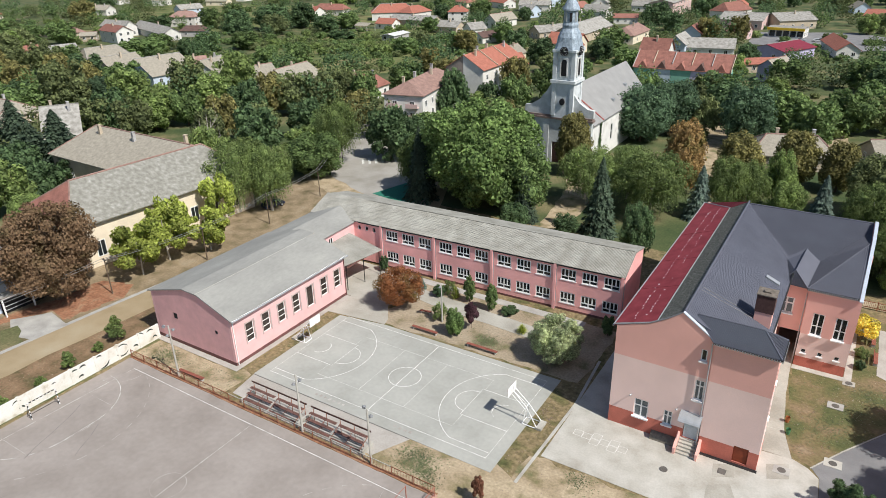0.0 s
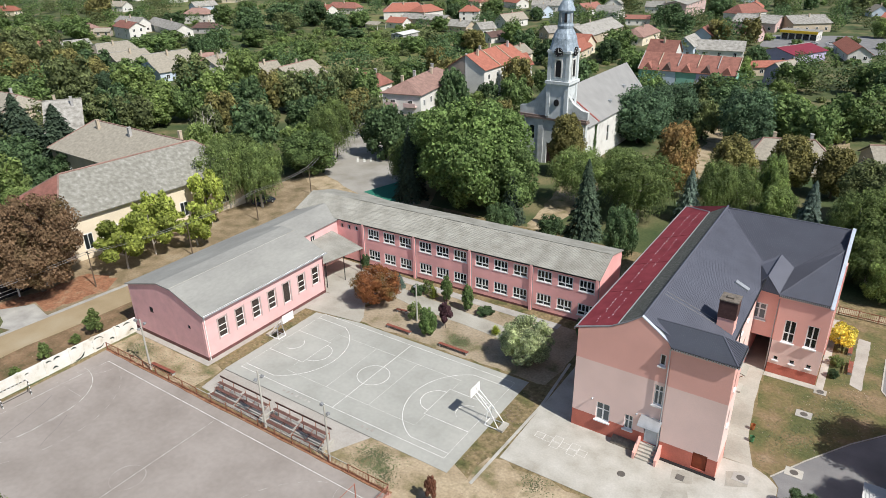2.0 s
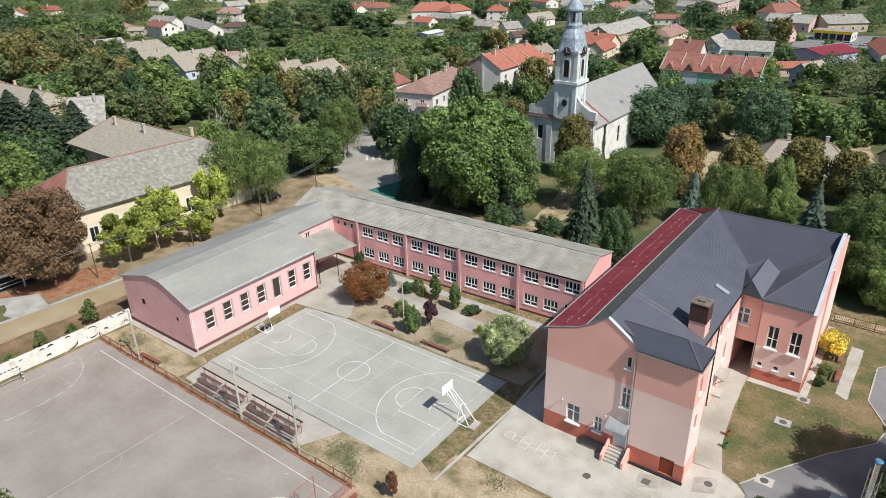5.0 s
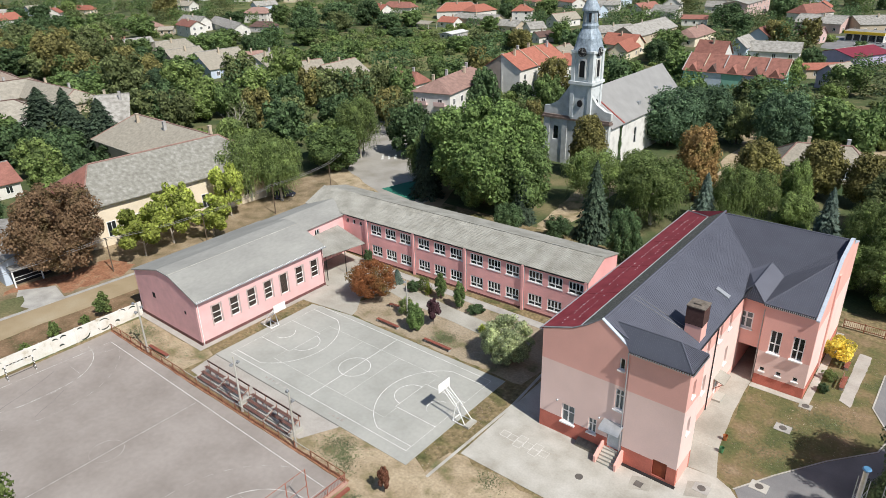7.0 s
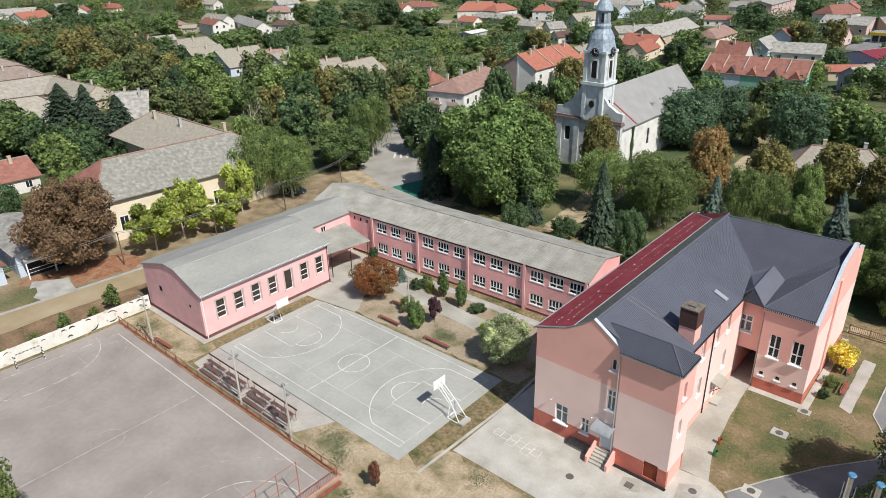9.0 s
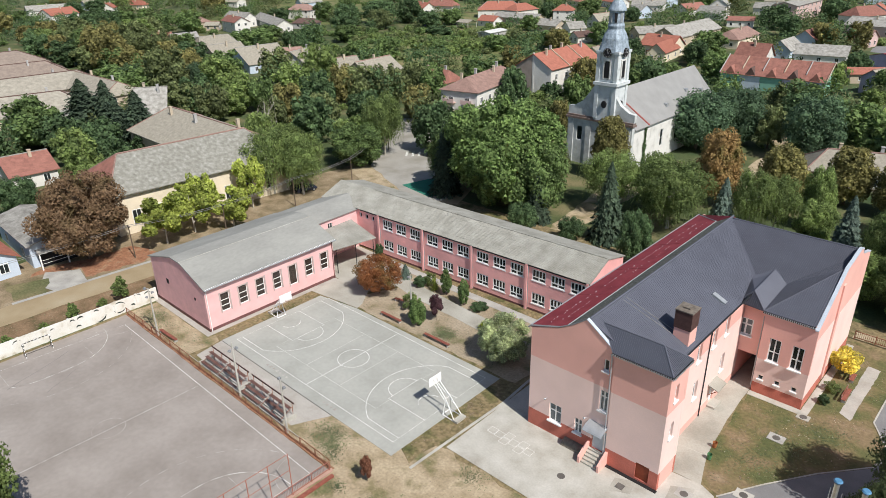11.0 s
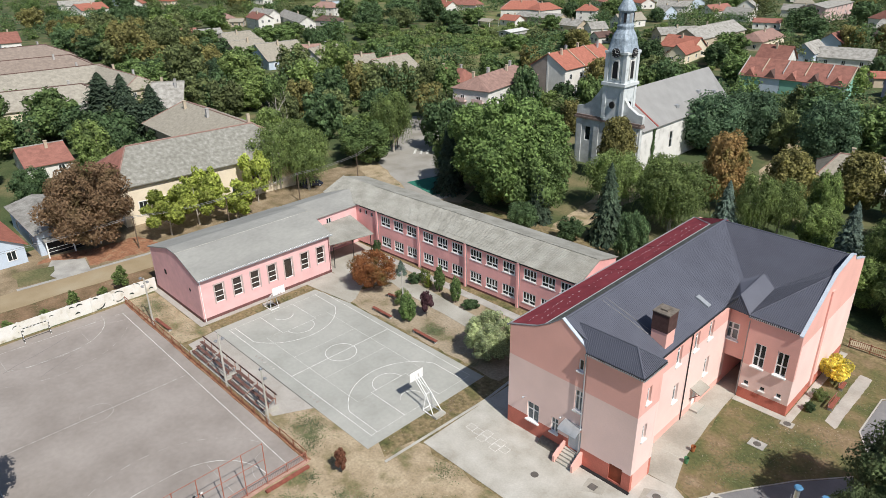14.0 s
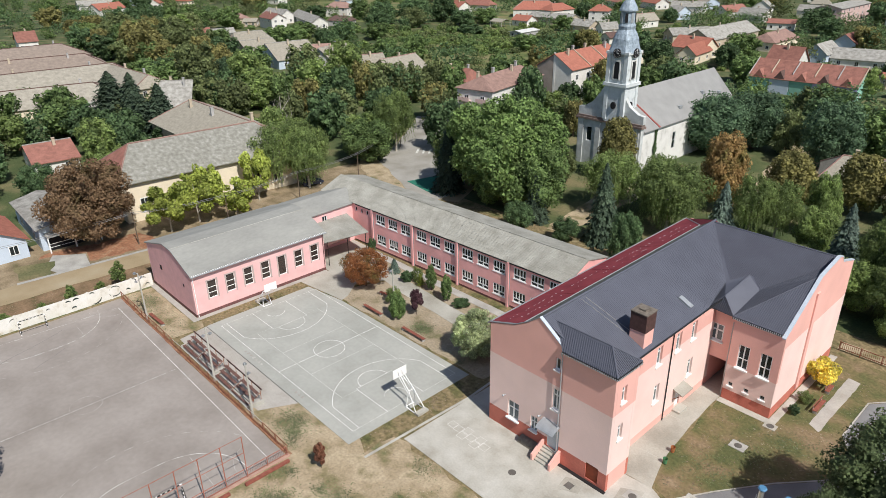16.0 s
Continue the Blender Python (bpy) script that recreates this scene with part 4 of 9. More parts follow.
# main roofs
RX, RZT, NY, NZ = -10.0, 14.1, 86.5, 14.0
bm = bmesh.new()
MX, MZ = -12.25, 12.5
sheet(bm, [(-16.15, 55.3, 11.05), (MX, 55.3, MZ), (MX, 88.0, MZ), (-16.15, 92.3, 11.05)])
sheet(bm, [(-16.15, 92.3, 11.05), (MX, 88.0, MZ), (RX, 87.0, RZT), (RX, 92.3, 11.05)])
rr = part("red_roof", bm, ROOF_RED, tb, "worn red roofing with pale flaked patches", world=True)
rng = random.Random(7)
bm = bmesh.new()
slope_r = (MZ - 11.05) / (MX + 16.15)
for line, keep in ((-14.55, 0.85), (-13.55, 0.6)):
    y = 56.2
    while y < 88:
        w = rng.uniform(0.12, 0.42) * (1.0 if keep > 0.7 else 0.55)
        if rng.random() < keep:
            x = line + rng.uniform(-0.1, 0.1)
            z = 11.05 + (x + 16.15) * slope_r + 0.008
            d = rng.uniform(0.03, 0.075)
            v = [bm.verts.new(p) for p in ((x - d, y, z - d * slope_r), (x + d, y + rng.uniform(-0.1, 0.1), z + d * slope_r), (x + d * 0.7, y + w, z + d * 0.7 * slope_r), (x - d, y + w, z - d * slope_r))]
            bm.faces.new(v)
        y += w + rng.uniform(0.25, 0.8)
tagged(part("flaked_patch", bm, WHITE, rr), kind="stuff").data.transform(Matrix.Translation(-tb.location))
for y in (63.4, 71.0, 79.5):
    bm = bmesh.new()
    box(bm, -16.1, y, 0, MX, y + 0.07, 0.02)
    for v in bm.verts:
        v.co.z += 11.05 + (v.co.x + 16.15) * slope_r
    part("felt_joint", bm, plain("dark_red_joint", (0.13, 0.02, 0.025), 0.1), rr).data.transform(Matrix.Translation(-tb.location))
bm = bmesh.new()
box(bm, -16.23, 55.0, 10.98, -16.13, 92.3, 11.12)
rod(bm, (MX, 55.4, MZ + 0.02), (MX, 88.0, MZ + 0.02), 0.05, n=6)
rod(bm, (-16.15, 92.3, 11.08), (MX, 88.0, MZ + 0.03), 0.06, n=6)
part("edge_flashing", bm, METAL_GREY, tb, world=True)
bm = bmesh.new()
sheet(bm, [(MX + 0.02, 55.35, MZ - 0.02), (RX, 55.35, RZT), (RX, 87.0, RZT), (MX + 0.02, 88.0, MZ - 0.02)])
moss = part("mossy_roof", bm, ROOF_MOSS, tb, "mossy dark grey tiled roof strip", world=True)
bm = bmesh.new()
for k in range(90):
    y = 55.5 + k * 0.35
    rod(bm, (RX, y, RZT + 0.0), (RX, y + 0.36, RZT + 0.03), 0.11, 0.125, n=6)
tagged(part("ridge_tile", bm, ROOF_DARK, moss), kind="stuff").data.transform(Matrix.Translation(-tb.location))
EX, EZT = -3.1, 10.85
bm = bmesh.new()
sheet(bm, [(RX, 55.35, RZT), (EX, 55.35, EZT), (EX, 73.0, EZT), (-4.15, 78.5, 11.35), (RX, 86.6, RZT)])
mroof = part("main_roof", bm, ROOF_DARK, tb, "smooth anthracite metal main roof", world=True)
bm = bmesh.new()
ribs(bm, (EX, 55.5, EZT), (EX, 72.9, EZT), (RX, 55.5, RZT), (RX, 72.9, RZT), 0.20, 0.03, 0.018)
for k in range(70):
    y = 73.1 + k * 0.2
    x = EX - 1.05 * (y - 73.0) / 5.5 if y < 78.5 else -4.15 - 5.85 * (y - 78.5) / 8.1
    if x < RX + 0.4:
        break
    z = RZT - (x - RX) * 0.471
    ribs(bm, (x, y, z), (x, y + 0.02, z), (RX, y, RZT), (RX, y + 0.02, RZT), 5, 0.03, 0.018)
part("roof_rib", bm, ROOF_DARK, mroof).data.transform(Matrix.Translation(-tb.location))
bm = bmesh.new()
rod(bm, (EX + 0.05, 58.4, EZT - 0.12), (EX + 0.05, 76, EZT - 0.12), 0.08)
part("gutter", bm, BLACK_METAL, tb, world=True)
# north-east block
BX0, BX1, BYS, BYN = -1.15, 3.85, 74.95, 91.2
ns, ne_ = facing("s", (0, BYS, 0)), facing("e", (BX1, 0, 0))
n_win = [(0.3, 4.25, 1.15, 2.7), (2.5, 4.25, 1.15, 2.7)]
n_sm = [(-0.45, 1.75), (1.2, 1.75), (2.85, 1.75)]
n_h = [(u - w / 2, u + w / 2, z, z + h) for u, z, w, h in n_win] + [(u - 0.25, u + 0.25, z, z + 0.5) for u, z in n_sm]
for name, mat, z0, z1 in (("upper_wall", SALMON, 4.2, 9.75), ("lower_wall", BLUSH, 1.25, 4.2), ("plinth", PLINTH_RED, 0, 1.25)):
    bm = bmesh.new()
    panel(bm, ns, BX0, BX1, z0, z1, n_h)
    part(name, bm, mat, tb, world=True)
for u, z, w, h in n_win:
    window(tb, ns, u, z, w, h, (0.5,), (0.42,), sill_w=0.25, frame_w=0.11)
for u, z in n_sm:
    window(tb, ns, u, z, 0.5, 0.5, (), (), frame_w=0.06, sill_w=0.16)
bm = bmesh.new()
prism(bm, [(BYS + 0.36, 1.25), (BYN, 1.25), (BYN, 8.1), (BYS + 0.36, 8.1)], BX1 - 0.35, BX1, "x")
part("lower_wall", bm, BLUSH, tb, world=True)
bm = bmesh.new()
prism(bm, [(BYS + 0.36, 0), (BYN, 0), (BYN, 1.25), (BYS + 0.36, 1.25)], BX1 - 0.35, BX1, "x")
part("plinth", bm, PLINTH_RED, tb, world=True)
bm = bmesh.new()
prof = [(BYS - 0.3, 9.4), (81.5, 13.65), (85.9, 14.3), (86.9, 14.0), (87.4, 13.3), (BYN, 12.2), (BYN, 12.2)]
prism(bm, [(BYS + 0.36, 8.1), (BYN, 8.1), (BYN, 12.2), (87.4, 13.3), (86.9, 14.0), (85.9, 14.3), (81.5, 13.65), (BYS + 0.36, 9.8)], BX1 - 0.35, BX1, "x")
part("gable_wall", bm, SALMON, tb, world=True)
bm = bmesh.new()
for (ya, za), (yb, zb) in zip(prof[:-2], prof[1:-1]):
    prism(bm, [(ya, za + 0.02), (yb, zb + 0.02), (yb, zb + 0.16), (ya, za + 0.16)], BX1 - 0.30, BX1 + 0.04, "x")
part("coping", bm, COPING, tb, "pale metal parapet coping", world=True)
bm = bmesh.new()
box(bm, BX1 + 0.004, 81.0, 0.6, BX1 + 0.16, 81.7, 12.0)
part("pilaster", bm, SALMON, tb, world=True)
bm = bmesh.new()
NE0 = 9.7
NS = (NZ - NE0) / (NY - 74.9)


def on_slope(x, y):
    return (x, y, NE0 + (y - 74.9) * NS)


xe = BX1 - 0.36
sheet(bm, [on_slope(-4.6, 77.4), on_slope(-1.4, 74.9), on_slope(xe, 74.9), (xe, NY, NZ), (RX, NY, NZ), on_slope(RX, 84)])
sheet(bm, [(RX, NY, NZ), (xe, NY, NZ), (xe, BYN, 11.6), (RX, BYN, 11.6)])
broof = part("block_roof", bm, ROOF_DARK, tb, "ribbed anthracite metal roof", world=True)
# steep corner roof climbing to the parapet
ca, cb, cc, cd = (-1.35, 74.9, 9.72), (xe, 74.9, 9.72), (xe, 81.5, 13.5), on_slope(xe, 85.2)
cv = on_slope(-0.87, 79.1)
bm = bmesh.new()
sheet(bm, [ca, cb, cc])
sheet(bm, [ca, cc, cv])
sheet(bm, [cv, cc, cd])
croof2 = part("corner_roof", bm, ROOF_DARK, tb, world=True)
bm = bmesh.new()
ribs(bm, ca, cb, ca, cc, 0.19, 0.05, 0.06)
ribs(bm, ca, cc, ca, cv, 0.22, 0.06, 0.07)
ribs(bm, cv, cd, cc, cd, 0.22, 0.06, 0.07)
rod(bm, ca, cc, 0.07, n=6)
part("roof_rib", bm, ROOF_DARK, croof2).data.transform(Matrix.Translation(-tb.location))
bm = bmesh.new()
for k in range(72):
    x = -9.6 + k * 0.19
    if x > xe - 0.1:
        break
    zm = RZT - (x - RX) * 0.471
    y0 = 74.9 + max(0.0, (min(zm, NZ) - NE0) / NS)
    if x > -0.87:
        y0 = 79.1 + (x + 0.87) / (xe + 0.87) * 6.1
    elif x > -2.31:
        y0 = 80.72 - (x + 2.31) / 1.44 * 1.62
    elif x > -3.93:
        y0 = 79.1 + (x + 3.93) / 1.62 * 1.62
    if NY - y0 < 0.3:
        continue
    ribs(bm, on_slope(x, y0), on_slope(x + 0.02, y0), (x, NY, NZ), (x + 0.02, NY, NZ), 5, 0.05, 0.06)
rod(bm, (RX, NY, NZ + 0.03), (BX1 - 0.4, NY, NZ + 0.03), 0.1, n=6)
part("roof_rib", bm, ROOF_DARK, broof).data.transform(Matrix.Translation(-tb.location))
bm = bmesh.new()
rod(bm, (-1.4, 74.84, 9.58), (BX1 - 0.2, 74.84, 9.58), 0.08)
part("gutter", bm, BLACK_METAL, tb, world=True)
bm = bmesh.new()
for k in range(26):
    x = -1.3 + k * 0.19
    box(bm, x, 74.74, 9.5, x + 0.09, 74.83, 9.68)
tagged(part("rib_end", bm, METAL_GREY, broof), kind="stuff").data.transform(Matrix.Translation(-tb.location))
bm = bmesh.new()
rod(bm, (-1.3, 75.2, 0.2), (-1.3, 75.2, 9.0), 0.06)
part("downpipe", bm, METAL_GREY, tb, world=True)
# bridge over the passage
br = facing("s", (0, 75.75, 0))
bm = bmesh.new()
panel(bm, br, TX1 - 1.0, BX0 - 0.003, 3.9, 9.4, [(-3.85, -2.35, 5.85, 7.85)])
part("bridge_wall", bm, SALMON, tb, world=True)
window(tb, br, -3.1, 5.85, 1.5, 2.0, (0.5,), (0.62,), sill_w=0.22, frame_w=0.15, glass=GLASS_PALE)
bm = bmesh.new()
box(bm, TX1 - 1.0, 76.2, 3.75, BX0, 92, 3.9)
box(bm, TX1 - 0.6, 90, 0, BX0, 90.2, 3.75)
part("passage_vault", bm, PLINTH_DARK, tb, world=True)
bm = bmesh.new()
panel(bm, facing("w", (BX0, 0, 0)), -92, -BYS - 0.36, 0, 3.75)
panel(bm, facing("e", (TX1, 0, 0)), 76.2, 92, 0, 3.75)
part("passage_wall", bm, SALMON, tb, world=True)
bm = bmesh.new()
d0, d1, d2, d3, d4, d5 = (-4.2, 75.2, 9.75), (-1.4, 75.0, 9.70), (-2.86, 75.75, 11.17), (-2.4, 79.8, 12.22), (-4.15, 78.5, 11.37), (-0.81, 79.07, 11.29)
d6 = (EX, 73.0, EZT)
sheet(bm, [d0, d1, d2])
sheet(bm, [d0, d2, d3, d4])
# the sheet of the lit side twists slightly from eave to ridge
va, vb, vc, vd = (Vector(p) for p in (d1, d5, d3, d2))
grid = [[bm.verts.new(va.lerp(vb, i / 8).lerp(vd.lerp(vc, i / 8), j / 6)) for j in range(7)] for i in range(9)]
for i in range(8):
    for j in range(6):
        bm.faces.new((grid[i][j], grid[i + 1][j], grid[i + 1][j + 1], grid[i][j + 1])).smooth = True
sheet(bm, [d6, d0, d4])
droof = part("dormer_roof", bm, ROOF_DARK, tb, world=True)
bm = bmesh.new()
hip_ribs(bm, d0, d1, d2, 0.19, 0.05, 0.06)
for p, q in ((d0, d2), (d1, d2), (d2, d3)):
    rod(bm, p, q, 0.08, n=6)
part("roof_rib", bm, ROOF_DARK, droof).data.transform(Matrix.Translation(-tb.location))
# chimney, hatch and skylight
bm = bmesh.new()
box(bm, -4.95, 61.5, 9.0, -3.45, 63.0, 12.6)
chim = part("chimney", bm, SALMON, tb, "salmon chimney with dark brick head", world=True)
bm = bmesh.new()
box(bm, -5.0, 61.45, 12.6, -3.4, 63.05, 14.35)
part("chimney_head", bm, plain("dark_brick", (0.085, 0.045, 0.04), 0.2, scale=3), chim).data.transform(Matrix.Translation(-tb.location))
bm = bmesh.new()
box(bm, -5.05, 61.4, 14.35, -3.35, 63.1, 14.45)
box(bm, -4.5, 61.95, 14.45, -3.9, 62.55, 14.6)
part("chimney_cap", bm, plain("sooty_concrete", (0.17, 0.145, 0.12), 0.3, scale=3), chim).data.transform(Matrix.Translation(-tb.location))
bm = bmesh.new()
sk = Matrix.Translation((-4.6, 70.9, RZT - 5.4 * 0.471 + 0.1)) @ Matrix.Rotation(math.atan(0.471), 4, "Y")
box(bm, -0.75, -0.3, -0.1, 0.75, 0.3, 0.12, sk)
part("skylight", bm, METAL_GREY, tb, "pale roof hatch", world=True)
bm = bmesh.new()
for y in (60.6, 61.2):
    rod(bm, (-9.7, y, RZT - 0.3 * 0.471 + 0.04), (-5.1, y + 0.9, RZT - 4.9 * 0.471 + 0.04), 0.02, n=5)
part("lightning_wire", bm, CONCRETE_GREY, tb, world=True)
# entrance steps, canopy and door
bm = bmesh.new()
for k in range(5):
    box(bm, -8.7, 55.0 - 1.5 + k * 0.3, 0.03, -6.95, 55.0 - 0.003, 0.22 + k * 0.19)
steps = part("entrance_step", bm, CONCRETE, tb, "pale concrete entrance steps", world=True)
bm = bmesh.new()
for x in (-8.95, -6.92):
    bm = bmesh.new()
    prism(bm, [(53.3, 0.03), (54.995, 0.03), (54.995, 1.5), (54.6, 1.5), (53.3, 0.75)], x, x + 0.22, "x")
    part("step_wall", bm, SALMON, tb, world=True)
bm = bmesh.new()
box(bm, -8.5, TY0 + 0.1, 1.0, -7.1, TY0 + 0.18, 3.3)
part("entrance_door", bm, plain("pale_blue_door", (0.50, 0.58, 0.62), 0.1, rough=0.5), tb, "pale blue-white entrance door", world=True)
bm = bmesh.new()
for k in range(6):
    a0, a1 = k / 6 * 1.2, (k + 1) / 6 * 1.2
    sheet(bm, [(-8.95, 55 - 1.35 * math.sin(a0) , 3.3 + 0.75 * math.cos(a0)), (-6.95, 55 - 1.35 * math.sin(a0), 3.3 + 0.75 * math.cos(a0)),
               (-6.95, 55 - 1.35 * math.sin(a1), 3.3 + 0.75 * math.cos(a1)), (-8.95, 55 - 1.35 * math.sin(a1), 3.3 + 0.75 * math.cos(a1))], 0.03)
part("door_canopy", bm, METAL_GREY, tb, "curved grey canopy over the door", world=True)
bm = bmesh.new()
for k in range(5):
    a0, a1 = k / 5 * 1.5, (k + 1) / 5 * 1.5
    sheet(bm, [(-11.4, 55 - 0.75 * math.sin(a0), 0.05 + 0.6 * math.cos(a0)), (-9.1, 55 - 0.75 * math.sin(a0), 0.05 + 0.6 * math.cos(a0)),
               (-9.1, 55 - 0.75 * math.sin(a1), 0.05 + 0.6 * math.cos(a1)), (-11.4, 55 - 0.75 * math.sin(a1), 0.05 + 0.6 * math.cos(a1))], 0.03)
part("cellar_hatch", bm, plain("dull_brown_grey_cover", (0.20, 0.175, 0.14), 0.25, scale=3, rough=0.8), tb, "curved brown-grey cellar light cover", world=True)
for x in (-13.7, -9.3):
    bm = bmesh.new()
    rod(bm, (x, TY0, 4.0), (x - 0.05, TY0 - 0.28, 4.1), 0.035)
    bmesh.ops.create_icosphere(bm, subdivisions=1, radius=0.12, matrix=Matrix.Translation((x - 0.05, TY0 - 0.3, 4.06)))
    part("wall_lamp", bm, METAL_GREY, tb, world=True)
bm = bmesh.new()
box(bm, -15.6, 55.5, 3.5, TX1 - 0.5, 92, 3.6)
box(bm, -15.6, 55.5, 7.7, TX1 - 0.5, 92, 7.8)
box(bm, -11, 57.5, 0.1, -10.9, 92, 10.8)
box(bm, -0.9, 78.5, 0.1, BX1 - 0.5, 78.6, 9)
part("inner_floor", bm, CREAM, tb, world=True)
# ---- church ----
STONE_PALE = material("weathered_church_render", [(0.28, (0.50, 0.49, 0.46)), (0.45, (0.70, 0.69, 0.66)), (0.8, (0.80, 0.79, 0.76))], scale=0.5, rough=0.9, fine=0.08)
STONE_GREY = plain("grey_church_front", (0.55, 0.57, 0.565), 0.22, scale=0.6, rough=0.9)
LEAD = plain("blue_grey_lead_roof", (0.31, 0.375, 0.44), 0.3, scale=1.6, rough=0.55, metal=0.05, fine=0.3, fine_scale=5)
CHURCH_ROOF = plain("pale_grey_sheet_roof", (0.29, 0.288, 0.28), 0.08, scale=0.4, rough=0.6, fine=0.06)
church = thing("church", (-55, 150, 0), "pale weathered church with grey roof and lead-capped clock tower", "church")
CX0, CX1, CY0, CY1, CM = -62.2, -47.6, 132.0, 169.2, -54.6
bm = bmesh.new()
ce = facing("e", (CX1, 0, 0))
cw = [(146, 2.8), (153, 2.8), (160, 2.8), (167, 2.8)]
panel(bm, ce, 133.2, CY1, 0, 9.0, [(u - 0.65, u + 0.65, z, z + 3.6) for u, z in cw], 0.6)
panel(bm, facing("w", (CX0, 0, 0)), -CY1, -133.2, 0, 9.0, (), 0.6)
part("nave_wall", bm, STONE_PALE, church, world=True)
for u, z in cw:
    window(church, ce, u, z, 1.3, 3.6, (), (0.5,), sill=False)
bm = bmesh.new()
prism(bm, [(CX1 - 0.62, 169.2), (CM + 3.3, 178.0), (CM - 3.3, 178.0), (CX0 + 0.62, 169.2)], 0, 8.55, "z")
part("end_wall", bm, STONE_PALE, church, world=True)
bm = bmesh.new()
panel(bm, facing("s", (0, CY0, 0)), CX0 - 0.3, CX1 + 0.3, 0, 9.6, [(-60.2, -58.9, 5.0, 8.0), (-50.4, -49.1, 5.0, 8.0), (-56.0, -53.2, 0, 4.6)], 1.0)
part("front_wall", bm, STONE_GREY, church, world=True)
for u in (-59.55, -49.75):
    window(church, facing("s", (0, CY0, 0)), u, 5.0, 1.3, 3.0, (), (), sill=False)
bm = bmesh.new()
box(bm, -56.0, CY0 + 0.5, 0, -53.2, CY0 + 0.6, 4.6)
part("portal", bm, WOOD_BROWN, church, world=True)
bm = bmesh.new()
left = [(CX0 - 0.3, 10.4), (CX0 - 0.3, 12.0), (CX0 + 1.0, 12.2), (CX0 + 3.0, 13.4), (CX0 + 4.6, 15.4), (CX0 + 5.6, 17.0), (CX0 + 5.6, 10.4)]
right = [(2 * CM - x - 0.4, z) for x, z in left]
prism(bm, left, CY0 + 0.1, CY0 + 1.0)
part("scroll_gable", bm, STONE_GREY, church, "curved blue-grey baroque gable", world=True)
bm = bmesh.new()
prism(bm, right[::-1], CY0 + 0.1, CY0 + 1.0)
part("scroll_gable", bm, STONE_GREY, church, "curved blue-grey baroque gable", world=True)
bm = bmesh.new()
box(bm, CX0 - 0.6, CY0 - 0.4, 9.6, CX1 + 0.6, CY0 + 1.2, 10.0)
box(bm, CX0 - 0.4, CY0 - 0.2, 10.0, CX1 + 0.4, CY0 + 1.1, 10.4)
part("cornice", bm, plain("brown_cornice", (0.20, 0.15, 0.13), 0.2), church, world=True)
for x in (CX0 + 0.4, CX0 + 4.6, CX1 - 5.4, CX1 - 0.9):
    bm = bmesh.new()
    box(bm, x - 0.4, CY0 - 0.18, 0, x + 0.8, CY0 - 0.003, 9.6)
    part("pilaster", bm, STONE_GREY, church, world=True)
bm = bmesh.new()
fold, far = (CM, 164.5, 15.4), (CM, 174.5, 15.4)
for sx, xw in ((1, CX1 + 0.5), (-1, CX0 - 0.5)):
    aw, bw_ = (xw, 169.6, 8.75), (CM + sx * 3.6, 178.6, 8.75)
    sheet(bm, [(xw, 133.1, 8.75), aw, fold, (CM, 133.1, 15.4)], 0.2)
    sheet(bm, [aw, bw_, far, fold], 0.2)
sheet(bm, [(CM + 3.6, 178.6, 8.75), (CM - 3.6, 178.6, 8.75), far], 0.2)
croof = part("nave_roof", bm, CHURCH_ROOF, church, "pale grey sheet metal nave roof", world=True)
bm = bmesh.new()
box(bm, CX1 - 0.5, 133.9, 8.9, CX1 + 0.0, 134.3, 9.6)
sheet(bm, [(CX1 + 0.5, 138.6, 8.85), (CX1 + 0.5, 139.1, 8.85), (CM + 1.5, 136.6, 14.2), (CM + 1.5, 136.1, 14.2)], 0.1)
part("roof_flashing", bm, plain("red_flashing", (0.27, 0.07, 0.06), 0.1), church, world=True)
for u, y in ((-49.2, 150), (-50.5, 162), (-49.6, 168.2)):
    bm = bmesh.new()
    z = 15.4 - (u - CM) / (CX1 + 0.5 - CM) * 6.65
    box(bm, u - 0.35, y - 0.5, z - 0.2, u + 0.35, y + 0.5, z + 0.45)
    part("roof_hatch", bm, METAL_GREY, croof).data.transform(Matrix.Translation(-church.location))
TX, TY, TW = -53.9, 133.9, 2.25
CT = material("pale_blue_grey_tower_render", [(0.28, (0.42, 0.45, 0.45)), (0.42, (0.60, 0.64, 0.65)), (0.75, (0.70, 0.73, 0.74))], scale=0.8, rough=0.9, fine=0.12)
bm = bmesh.new()
for z0, z1, g in ((10.0, 17.2, 0), (17.2, 17.8, 0.45), (17.8, 23.4, -0.1), (23.4, 23.9, 0.3)):
    box(bm, TX - TW - g, TY - TW - g, z0, TX + TW + g, TY + TW + g, z1)
tower = part("tower", bm, CT, church, "pale blue-grey clock tower", world=True)
to = Matrix.Translation(-church.location)
for sx in (-1, 1):
    for sy in (-1, 1):
        bm = bmesh.new()
        box(bm, TX + sx * (TW - 0.55) - 0.4, TY + sy * (TW - 0.55) - 0.4, 10.4, TX + sx * (TW - 0.55) + 0.4, TY + sy * (TW - 0.55) + 0.4, 23.4)
        for v in bm.verts:
            v.co.x += sx * 0.3
            v.co.y += sy * 0.3
        part("pilaster", bm, CT, tower).data.transform(to)
